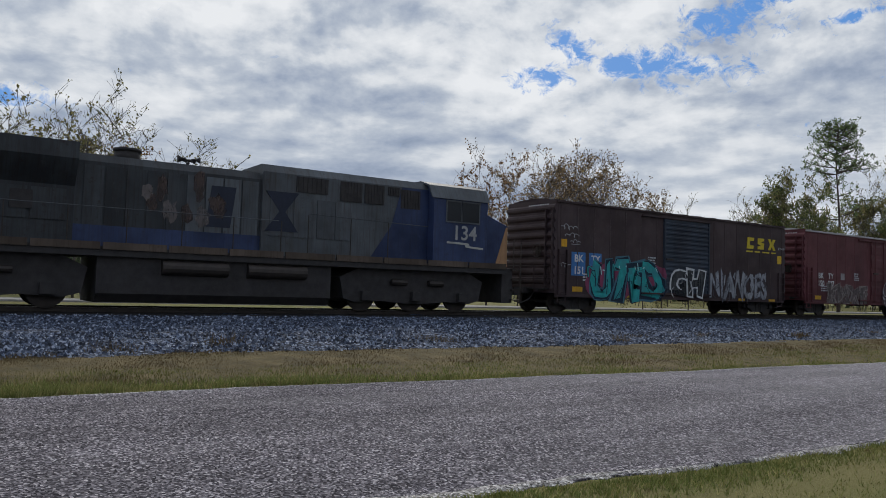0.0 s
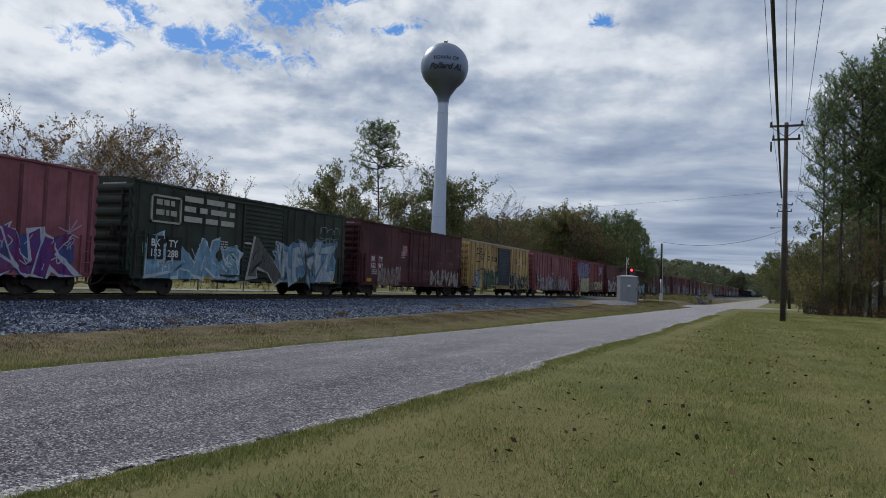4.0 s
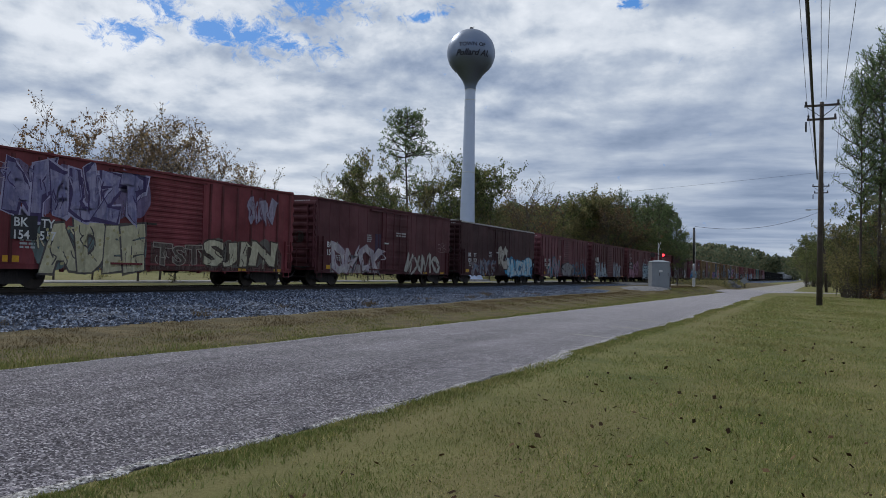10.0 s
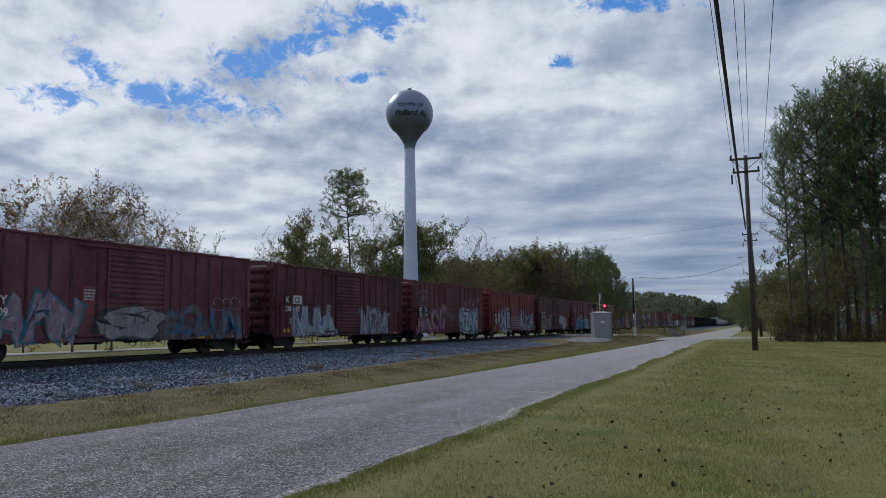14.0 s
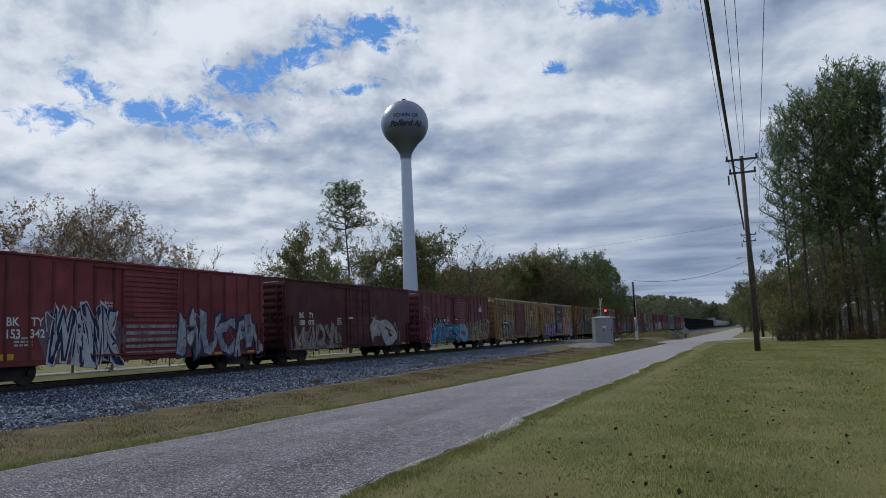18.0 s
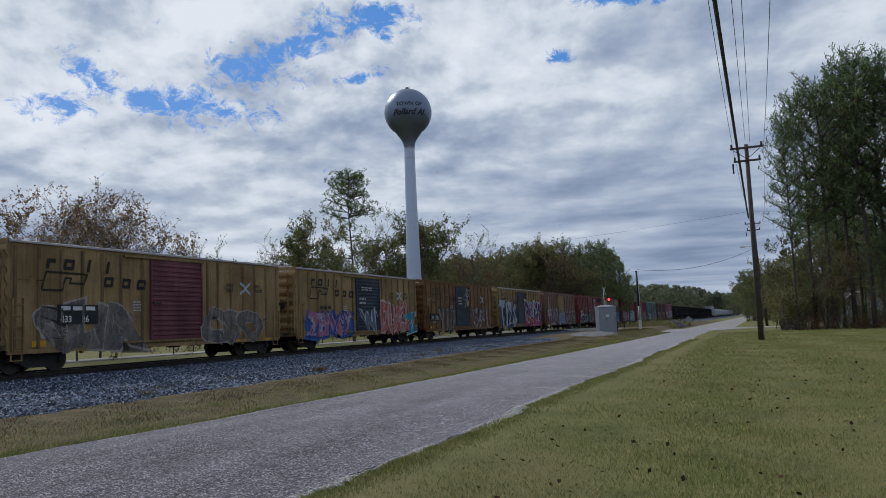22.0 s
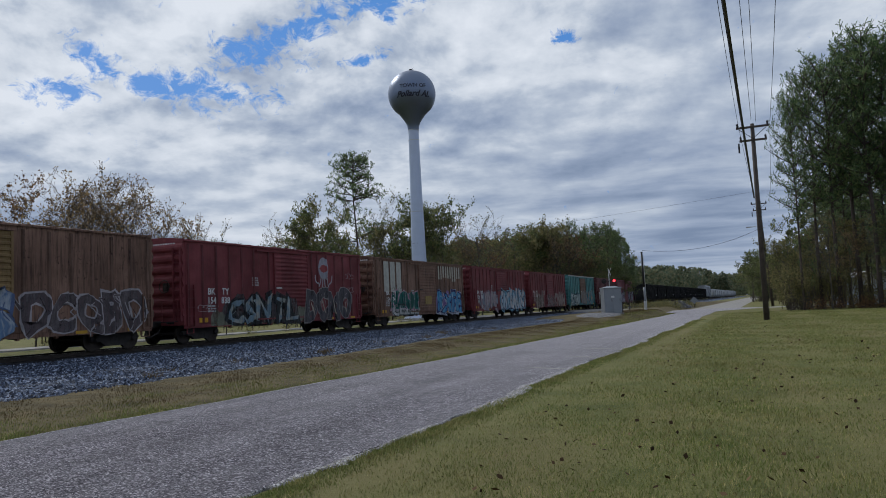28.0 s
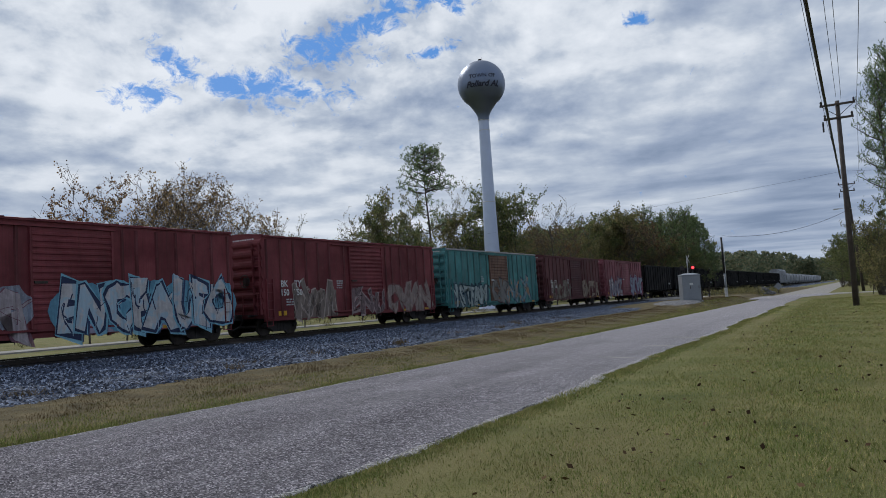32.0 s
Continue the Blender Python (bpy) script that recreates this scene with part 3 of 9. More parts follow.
strip("lane", fy, -9.4 + 0.0 * fy, -3.2 + 0.0 * fy, 0.01, M_STREET, "pale dusty lane running on beside the railway", 6)

# side street over the level crossing
sx = np.arange(-60, 46, 1.0)
sz = 0.02 + 0.58 * smooth01(9.5, 20, -sx) - 0.45 * smooth01(29, 45, -sx)
g = Geo()
vs = []
for x, z in zip(sx, sz):
    for yy, dz in ((95.1, -0.5), (95.3, 0.0), (98.6, 0.03), (101.9, 0.0), (102.1, -0.5)):
        vs.append((float(x), yy, float(z) + dz))
g.add(vs, [(i * 5 + k, (i + 1) * 5 + k, (i + 1) * 5 + k + 1, i * 5 + k + 1) for i in range(len(sx) - 1) for k in range(4)])
tagged(part("side_street", g, M_STREET, None, "", True), "pale worn side street climbing over the level crossing", "road", "", "structure")
# paved strip on the far side of the railway
g = Geo().box(-47.5, -43.5, -120, 95, 0.05, 0.26)
tagged(part("back_street", g, M_STREET), "pale narrow street beyond the railway", "road", "", "structure")

# ballast bed with a long shoulder toward the road
BX = np.array([-29.4, -28.0, -26.6, -26.0, -24.2, -22.4, -21.9, -21.2, -20.4, -19.4, -18.4, -17.4, -16.6, -15.8, -15.0, -14.4, -13.8])
BZ = np.array([0.02, 0.20, 0.42, 0.45, 0.45, 0.45, 0.43, 0.37, 0.33, 0.31, 0.30, 0.29, 0.275, 0.25, 0.21, 0.14, 0.03])


def toe_shift(y):
    return -1.4 * smooth01(22, 42, y) + wobble(y, 12, 0.12)


def ballast_z(x, y):
    z = np.interp(x - np.where(x > -18, toe_shift(y) * smooth01(18, 14, -x), 0), BX, BZ)
    return z


bx = np.concatenate([np.arange(-29.4, -22, 0.4), np.arange(-22, -13.4, 0.2)])
by = np.concatenate([np.arange(-480, -130, 14), np.arange(-130, -10, 4), np.arange(-10, 62, 0.25), np.arange(62, 120, 2), np.arange(120, 900, 20)])


def ballast_lumpy(X, Y):
    z = ballast_z(X, Y)
    r = np.random.default_rng(3)
    return z + r.normal(0, 0.018, X.shape) * (Y < 62) + 0.03 * np.sin(X * 2.1 + Y * 0.7) * np.sin(Y * 1.3 - X)


ballast = sheet("ballast", bx, by, ballast_lumpy, M_BALLAST, "bluish grey crushed-stone ballast bed", "structure", "ballast")

# greasy ballast under the cars, with their shade painted into its near-black colour
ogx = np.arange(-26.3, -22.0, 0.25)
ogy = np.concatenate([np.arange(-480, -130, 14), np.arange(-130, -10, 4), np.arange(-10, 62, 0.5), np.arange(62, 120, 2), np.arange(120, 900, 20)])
sheet("oily_ballast", ogx, ogy, lambda X, Y: ballast_lumpy(X, Y) * 0 + ballast_z(X, Y) + 0.035 - 0.08 * (np.abs(X + 24.2) > 1.95), M_OILY_SHADE, "greasy ballast under the train, painted darker for shade", "structure", "ballast")
# rough ground between road and ballast
vx = np.arange(-22.6, -8.3, 0.35)
vy = np.concatenate([np.arange(-30, 96, 1.0), np.arange(96, 240, 6.0)])
sheet("verge", vx, vy, lambda X, Y: ground_z(X, Y) + 0.012 - 0.10 * (X > np.where(Y < 90, road_left(Y) + 0.15, -9.6)), M_DIRT, "rough dry olive-brown verge", "structure", "verge")

# spilled gravel round the signal cabinet
pg = Geo()
n = 28
ring = [(-13.6 + 2.4 * math.cos(6.2832 * k / n) * (1 + 0.12 * math.sin(3.1 * k)), 68.2 + 3.6 * math.sin(6.2832 * k / n) * (1 + 0.1 * math.cos(2.3 * k))) for k in range(n)]
mid = [(0.55 * (x + 13.6) - 13.6, 0.55 * (y - 68.2) + 68.2) for x, y in ring]
pg.add([(-13.6, 68.2, float(ground_z(-13.6, 68.2)) + 0.20)] + [(x, y, float(ground_z(x, y)) + 0.15) for x, y in mid] + [(x, y, float(ground_z(x, y)) - 0.04) for x, y in ring], [(0, 1 + k, 1 + (k + 1) % n) for k in range(n)] + [(1 + k, 1 + n + k, 1 + n + (k + 1) % n, 1 + (k + 1) % n) for k in range(n)])
tagged(part("gravel_pad", pg, M_GRAVEL, None, "", True), "low heap of pale gravel round the signal cabinet", "gravel", "", "structure")

# loose stones lying on the shoulder
def scatter_stones(n, seed):
    r = np.random.default_rng(seed)
    y = 1.0 + 60 * r.random(n) ** 1.5
    x = r.uniform(-22.3, -13.9, n)
    z = ballast_z(x, y)
    keep = z > 0.12
    x, y, z = x[keep], y[keep], z[keep]
    n = len(x)
    s = r.uniform(0.022, 0.052, n)
    octa = np.array([[1, 0, 0], [0, 1, 0], [-1, 0, 0], [0, -1, 0], [0, 0, 1]], float)
    V = octa[None] * r.uniform(0.6, 1.3, (n, 5, 3)) * s[:, None, None]
    a = r.uniform(0, 6.28, n)
    c, d = np.cos(a)[:, None], np.sin(a)[:, None]
    V = np.stack([V[..., 0] * c - V[..., 1] * d, V[..., 0] * d + V[..., 1] * c, V[..., 2]], -1)
    V += np.stack([x, y, z + 0.005], 1)[:, None]
    F = np.array([[0, 1, 4], [1, 2, 4], [2, 3, 4], [3, 0, 4]])[None] + 5 * np.arange(n)[:, None, None]
    me = bpy.data.meshes.new("ballast_stones")
    me.from_pydata(V.reshape(-1, 3).tolist(), [], F.reshape(-1, 3).tolist())
    me.materials.append(M_STONE)
    return tagged(new("ballast_stones", me), "loose grey ballast stones on the track shoulder", "stones", "", "stuff")


scatter_stones(42000, 4)


# ---- track ----
track = thing("railway_track", pose(RAIL_X, 0, RAIL_Z), "single railway track with steel rails on timber sleepers", "railway track", "", "structure")
rail_sec = [(-0.07, -0.17), (0.07, -0.17), (0.07, -0.155), (0.012, -0.13), (0.012, -0.045), (0.036, -0.035), (0.036, -0.004), (0.026, 0.0), (-0.026, 0.0), (-0.036, -0.004), (-0.036, -0.035), (-0.012, -0.045), (-0.012, -0.13), (-0.07, -0.155)]
for sx_ in (-0.755, 0.755):
    rg = Geo().prism([(px + sx_, pz) for px, pz in rail_sec], "y", -480, 900)
    part("rail", rg, M_STEEL, track)
    part("rail_head", Geo().box(sx_ - 0.024, sx_ + 0.024, -480, 900, 0.0, 0.002), M_SHINE, track, "polished running surface")
tie = Geo().box(-1.30, 1.30, -0.115, 0.115, -0.36, -0.172).mesh("sleeper", [M_TIE])
for i in range(230):
    ob = part("sleeper", tie, M_TIE, track)
    ob.location = (random.uniform(-0.03, 0.03), -12 + i * 0.52, random.uniform(-0.006, 0.004))
    ob.rotation_euler = (0, 0, random.uniform(-0.015, 0.015))
g = Geo()
for i in range(900):
    y = 107.8 + i * 0.52
    g.box(-1.3, 1.3, y - 0.115, y + 0.115, -0.36, -0.175)
for i in range(890):
    y = -12.5 - i * 0.52
    g.box(-1.3, 1.3, y - 0.115, y + 0.115, -0.36, -0.175)
tagged(part("far_sleepers", g, M_TIE, track), kind="stuff")


# ---- rolling stock; in a car's own space z = 0 is the rail top, +x faces the road, y runs along the train ----
CACHE = {}


def cached(key, build):
    if key not in CACHE:
        CACHE[key] = build()
    return CACHE[key]


def wheel_mesh():
    g = Geo()
    prof = [(0.0, -0.03), (0.10, -0.045), (0.13, -0.02), (0.32, 0.0), (0.36, -0.05), (0.43, -0.06), (0.43, 0.05), (0.455, 0.06), (0.455, 0.085), (0.36, 0.085), (0.0, 0.06)]
    n = 22
    vs = [(-z, r * math.cos(2 * math.pi * k / n), r * math.sin(2 * math.pi * k / n)) for r, z in prof for k in range(n)]
    fs = [(i * n + k, (i + 1) * n + k, (i + 1) * n + (k + 1) % n, i * n + (k + 1) % n) for i in range(len(prof) - 1) for k in range(n)]
    return g.add(vs, fs).mesh("wheel", [M_STEEL], False)


def side_frame_mesh():
    g = Geo()
    top = [(-1.15, 0.52), (-1.15, 0.36), (-0.78, 0.36), (-0.45, 0.16), (0.45, 0.16), (0.78, 0.36), (1.15, 0.36), (1.15, 0.52), (0.7, 0.62), (0.4, 0.70), (-0.4, 0.70), (-0.7, 0.62)]
    g.prism(top, "x", -0.08, 0.08)
    for k in (-0.2, 0.0, 0.2):
        g.tube([(0.02, k, 0.2), (0.02, k, 0.62)], 0.075, 8)
    for s in (-0.89, 0.89):
        g.tube([(-0.05, s, 0.43), (0.17, s, 0.43)], 0.115, 10)
    return g.mesh("side_frame", [M_GRIME])


def truck(parent, y):
    ob = part("truck", cached("bolster", lambda: Geo().box(-1.05, 1.05, -0.2, 0.2, 0.42, 0.72).tube([(-0.75, -0.89, 0.43), (0.75, -0.89, 0.43)], 0.07, 8).tube([(-0.75, 0.89, 0.43), (0.75, 0.89, 0.43)], 0.07, 8).box(-0.75, 0.75, -0.42, -0.34, 0.3, 0.38).box(-0.75, 0.75, 0.34, 0.42, 0.3, 0.38).mesh("truck", [M_GRIME])), M_GRIME, parent, "grimy four-wheel truck")
    ob.location = (0, y, 0)
    for s in (-1, 1):
        f = part("side_frame", cached("side_frame", side_frame_mesh), M_GRIME, ob)
        f.location = (s * 1.0, 0, 0)
        f.rotation_euler = (0, 0, 0 if s > 0 else math.pi)
        for a in (-0.89, 0.89):
            w = part("wheel", cached("wheel", wheel_mesh), M_STEEL, ob, "dark steel wheel")
            w.location = (s * 0.80, a, 0.43)
            w.rotation_euler = (0, 0, 0 if s < 0 else math.pi)
    return ob


HALF, SILL, EAVE = 7.62, 0.78, 4.38


def body_mesh():
    g = Geo()
    c = 0.05
    sec = [(-1.47, SILL), (1.47, SILL), (1.5, SILL + 0.03), (1.5, EAVE - 0.02), (1.46, EAVE), (-1.46, EAVE), (-1.5, EAVE - 0.02), (-1.5, SILL + 0.03)]
    g.prism(sec, "y", -HALF + c, HALF - c)
    return g.mesh("body", [M_GRIME])


def end_mesh(ribs=8):
    """A pressed end wall with horizontal corrugations, facing -y: one folded sheet."""
    g = Geo()
    step = (EAVE - SILL - 0.35) / ribs
    prof = [(0.05, SILL), (0.05, EAVE + 0.10), (-0.06, EAVE + 0.10)]
    for k in reversed(range(ribs)):
        z = SILL + 0.3 + step * (k + 0.5)
        h = step * 0.40
        prof += [(-0.06, z + h), (-0.135, z + h * 0.5), (-0.15, z), (-0.135, z - h * 0.5), (-0.06, z - h)]
    prof += [(-0.06, SILL)]
    g.prism([(y, z) for y, z in reversed(prof)], "x", -1.49, 1.49)
    return g.mesh("end_wall", [M_GRIME])


def roof_mesh():
    g = Geo()
    e = EAVE
    g.prism([(-1.56, e - 0.02), (1.56, e - 0.02), (1.56, e + 0.05), (0.8, e + 0.175), (0, e + 0.215), (-0.8, e + 0.175), (-1.56, e + 0.05)], "y", -HALF - 0.03, HALF + 0.03)
    return g.mesh("roof", [M_GRIME])


def roof_rib_mesh():
    e = EAVE
    return Geo().prism([(-1.57, e + 0.04), (1.57, e + 0.04), (1.57, e + 0.075), (0, e + 0.25), (-1.57, e + 0.075)], "y", -0.035, 0.035).mesh("roof_rib", [M_GRIME])


def sill_mesh():
    g = Geo()
    for s in (-1, 1):
        a, b = (1.40, 1.505) if s > 0 else (-1.505, -1.40)
        g.prism([(a, 0.64), (b, 0.64), (b, 0.80), (a, 0.80)], "y", -HALF, HALF)
        for y in (-4.6, -2.9, -1.4, 1.7, 3.2, 4.7):
            g.box(min(s * 1.34, s * 1.46), max(s * 1.34, s * 1.46), y - 0.05, y + 0.05, 0.56, 0.66)
    return g.mesh("side_sill", [M_GRIME])


def under_mesh():
    g = Geo().box(-0.22, 0.22, -8.2, 8.2, 0.74, 1.0)
    for y in (-6.1, -3.6, -1.3, 1.3, 3.6, 6.1):
        g.box(-1.4, 1.4, y - 0.1, y + 0.1, 0.86, 1.0)
    return g.mesh("centre_sill", [M_GRIME])


def brake_mesh():
    g = Geo().tube([(0.75, -1.9, 0.74), (0.75, -0.7, 0.74)], 0.2, 12).tube([(0.9, 0.4, 0.72), (0.9, 1.0, 0.72)], 0.16, 12)
    g.box(0.7, 1.0, 1.9, 2.25, 0.6, 0.95).tube([(0.9, -4.9, 0.78), (0.9, 4.9, 0.72)], 0.022, 5)
    g.tube([(1.2, 0.3, 0.95), (1.2, 0.32, 0.5), (1.2, 0.5, 0.42), (1.2, 0.66, 0.5), (1.2, 0.68, 0.95)], 0.02, 5)
    g.tube([(1.1, 2.9, 0.9), (1.1, 2.9, 0.4)], 0.018, 5).tube([(1.1, 3.0, 0.9), (1.1, 3.05, 0.45)], 0.018, 5)
    return g.mesh("brake_gear", [M_GRIME])


def coupler_mesh():
    g = Geo().box(-0.07, 0.07, -0.95, 0.1, 0.72, 0.86).box(-0.16, 0.16, -1.0, -0.72, 0.64, 0.96)
    g.tube([(0.32, -0.1, 0.8), (0.36, -0.4, 0.5), (0.3, -0.75, 0.34), (0.18, -1.0, 0.42)], 0.028, 6)
    return g.mesh("coupler", [M_GRIME])


def end_rail_mesh():
    g = Geo()
    for z in (1.35, 1.85):
        g.tube([(-1.3, -0.12, z), (-1.3, -0.24, z), (1.3, -0.24, z), (1.3, -0.12, z)], 0.018, 5)
    for x in (-1.3, -0.45, 0.45, 1.3):
        g.box(x - 0.016, x + 0.016, -0.256, -0.224, 0.95, 1.87)
    return g.mesh("end_rail", [M_GRIME])


def end_ladder_mesh():
    g = Geo()
    for x in (1.04, 1.42):
        g.box(x - 0.02, x + 0.02, -0.22, -0.05, 0.95, 4.1)
    for k in range(8):
        g.tube([(1.03, -0.2, 1.05 + 0.4 * k), (1.43, -0.2, 1.05 + 0.4 * k)], 0.014, 5)
    return g.mesh("end_ladder", [M_GRIME])


def platform_mesh():
    g = Geo()
    for y in (-0.42, -0.32, -0.22):
        g.box(-1.25, 1.25, y, y + 0.07, 0.93, 0.96)
    for x in (-0.9, 0.9):
        g.box(x - 0.03, x + 0.03, -0.44, 0.0, 0.86, 0.93)
    return g.mesh("crossover_platform", [M_GRIME])


def brake_wheel_mesh():
    g = Geo()
    n = 16
    ring = [(0.62 + 0.27 * math.cos(6.2832 * k / n), -0.26, 2.45 + 0.27 * math.sin(6.2832 * k / n)) for k in range(n + 1)]
    g.tube(ring, 0.02, 5, 0, False)
    for k in range(4):
        g.tube([(0.62, -0.26, 2.45), ring[4 * k]], 0.014, 4)
    g.box(0.5, 0.74, -0.22, -0.06, 2.25, 2.6)
    return g.mesh("brake_wheel", [M_GRIME])


def door_mesh(kind):
    """A door leaf, one sheet with pressed ridges."""
    g = Geo()
    w, z0, z1 = (1.55, 0.94, 4.16) if kind == "slide" else (1.6, 0.94, 4.2)
    n, d, q = (15, 0.034, 0.3) if kind == "slide" else (4, 0.022, 0.38)
    st = (z1 - z0 - 0.2) / n
    prof = [(0.0, z0), (0.045, z0)]
    for k in range(n):
        z = z0 + 0.1 + st * (k + 0.5)
        prof += [(0.045, z - st * q), (0.045 + d, z - st * q * 0.6), (0.045 + d, z + st * q * 0.6), (0.045, z + st * q)]
    prof += [(0.045, z1), (0.0, z1)]
    g.prism(prof, "y", -w, w)
    return g.mesh("door", [M_GRIME])


def track_mesh(low):
    z = 4.18 if not low else 0.85
    return Geo().box(-0.01, 0.10, -2.95, 1.65, z, z + 0.07).mesh("door_track", [M_GRIME])


def stile_mesh():
    return Geo().box(0.04, 0.09, -0.04, 0.04, 0.94, 4.16).mesh("door_stile", [M_GRIME])


def rod_mesh():
    return Geo().tube([(0.085, 0, 0.9), (0.085, 0, 4.18)], 0.022, 6).mesh("lock_rod", [M_GRIME])


def post_mesh(deep):
    g = Geo()
    d = 0.055 if deep else 0.012
    w = 0.075 if deep else 0.035
    g.prism([(0, -w), (d, -w * 0.55), (d, w * 0.55), (0, w)], "z", SILL + 0.06, EAVE - 0.12)
    return g.mesh("side_post", [M_GRIME])


def ladder_mesh(z0, z1, w=0.42):
    g = Geo()
    for y in (-w / 2, w / 2):
        g.box(0.0, 0.09, y - 0.02, y + 0.02, z0, z1)
    k = z0 + 0.05
    while k < z1:
        g.tube([(0.075, -w / 2, k), (0.075, w / 2, k)], 0.014, 5)
        k += 0.38
    return g.mesh("ladder", [M_GRIME])


def step_mesh():
    g = Geo()
    for y in (-0.2, 0.2):
        g.box(0.0, 0.03, y - 0.02, y + 0.02, 0.42, 1.0)
    g.box(-0.02, 0.05, -0.22, 0.22, 0.42, 0.45)
    return g.mesh("stirrup_step", [M_GRIME])


# ---- writing and spray paint on the sides ----
INK = {}


def ink(c, worn=0.0, second=None):
    key = tuple(round(x, 3) for x in c) + (round(worn, 2), second)
    if key not in INK:
        INK[key] = spray("paint_%d" % len(INK), c, worn, second)
    return INK[key]


def on_side(vf, y, z, x=1.516):
    v, f = vf
    return [(x, y + a, z + b) for a, b, *_ in v], f


def write(car, text, y, z, size, colour, fat=0.0, shear=0.0, x=1.516, label=""):
    g = Geo().add(*on_side(letters(text, size, shear, fat), y, z, x))
    return part("lettering", g, ink(colour), car, label)


def panel(car, name, y0, y1, z0, z1, colour, x=1.508, label=""):
    g = Geo().box(1.49, x, y0, y1, z0, z1)
    return part(name, g, ink(colour), car, label)


def curve(pts, n=5):
    """Points on a smooth line through the given ones."""
    if len(pts) < 3:
        return pts
    P = [pts[0]] + list(pts) + [pts[-1]]
    out = []
    for i in range(1, len(P) - 2):
        p0, p1, p2, p3 = P[i - 1:i + 3]
        for k in range(n):
            t = k / n
            out.append(tuple(0.5 * (2 * b + (c - a) * t + (2 * a - 5 * b + 4 * c - d) * t * t + (3 * b - a - 3 * c + d) * t ** 3) for a, b, c, d in zip(p0, p1, p2, p3)))
    return out + [pts[-1]]


def stroke(g, pts, w, mi, x, r, bend=True):
    """A brush stroke with rounded ends: one strip that climbs a little as it runs, so that it may cross itself."""
    line = curve(pts) if bend else list(pts)
    n = len(line)
    ds = []
    for i in range(n):
        (a0, b0), (a1, b1) = line[max(i - 1, 0)], line[min(i + 1, n - 1)]
        L = math.hypot(a1 - a0, b1 - b0) or 1e-6
        ds.append(((a1 - a0) / L, (b1 - b0) / L))
    rows = [(line[0][0] - ds[0][0] * w * q, line[0][1] - ds[0][1] * w * q, w * k, ds[0]) for q, k in ((1.0, 0.25), (0.7, 0.75))]
    rows += [(p[0], p[1], w, d) for p, d in zip(line, ds)]
    rows += [(line[-1][0] + ds[-1][0] * w * q, line[-1][1] + ds[-1][1] * w * q, w * k, ds[-1]) for q, k in ((0.7, 0.75), (1.0, 0.25))]
    vs = []
    for i, (a, b, h, d) in enumerate(rows):
        xx = x + 0.00008 * i
        vs += [(xx, a - d[1] * h, b + d[0] * h), (xx, a + d[1] * h, b - d[0] * h)]
    g.add(vs, [(2 * i + 1, 2 * i + 3, 2 * i + 2, 2 * i) for i in range(len(rows) - 1)], mi)


CAR_SIDE = {}
GLYPHS = {}


def glyph(ch, fat):
    """A letter's flat mesh, its plain box scaled to the unit square, and how wide it runs."""
    if (ch, fat) not in GLYPHS:
        v0, _ = letters(ch, 1.0)
        lo = [min(p[k] for p in v0) for k in (0, 1)]
        hi = [max(p[k] for p in v0) for k in (0, 1)]
        if hi[0] - lo[0] < 0.3:
            mid = (hi[0] + lo[0]) / 2
            lo[0], hi[0] = mid - 0.15, mid + 0.15
        v, f = letters(ch, 1.0, 0.0, fat)
        GLYPHS[(ch, fat)] = [((p[0] - lo[0]) / (hi[0] - lo[0]), (p[1] - lo[1]) / (hi[1] - lo[1])) for p in v], f, max(0.30, hi[0] - lo[0])
    return GLYPHS[(ch, fat)]


def post_places(door_y):
    return [q * (1.95 + k * (HALF - 2.15) / 6) + (door_y if k == 0 else 0) for k in range(7) for q in (-1, 1)]


def laid_on(car, name, g, mats, label):
    """Paint that follows the car's side: cut at the posts and the door's edges and pressed onto them."""
    side, door_y = CAR_SIDE[car.name]
    bm = bmesh.new()
    vs = [bm.verts.new(p) for p in g.v]
    for f, mi in zip(g.f, g.m):
        try:
            bm.faces.new([vs[i] for i in f]).material_index = mi
        except ValueError:
            pass
    ys = [p[1] for p in g.v]
    y0, y1 = min(ys), max(ys)
    posts = post_places(door_y) if side == "rib" else []
    cuts = [door_y + q * e for q in (-1, 1) for e in (1.56, 1.61)] + [p + e for p in posts for e in (-0.075, -0.041, 0.041, 0.075)]
    for y in sorted(cuts):
        if y0 < y < y1:
            bmesh.ops.bisect_plane(bm, geom=bm.verts[:] + bm.edges[:] + bm.faces[:], dist=1e-5, plane_co=(0, y, 0), plane_no=(0, 1, 0))
    for v in bm.verts:
        y = v.co.y
        off = 0.0
        if abs(y - door_y) < 1.58:
            off = 0.084
        else:
            for p in posts:
                d = abs(y - p)
                if d < 0.075:
                    off = 0.056 if d < 0.05 else 0.056 * (0.075 - d) / 0.034
                    break
        v.co.x += 1.509 + off + (0.012 if side == "flat" else 0)
    me = bpy.data.meshes.new(name)
    bm.to_mesh(me)
    bm.free()
    for m in mats:
        me.materials.append(m)
    ob = new(name, me)
    ob.parent = car
    return tagged(ob, label, kind="stuff")


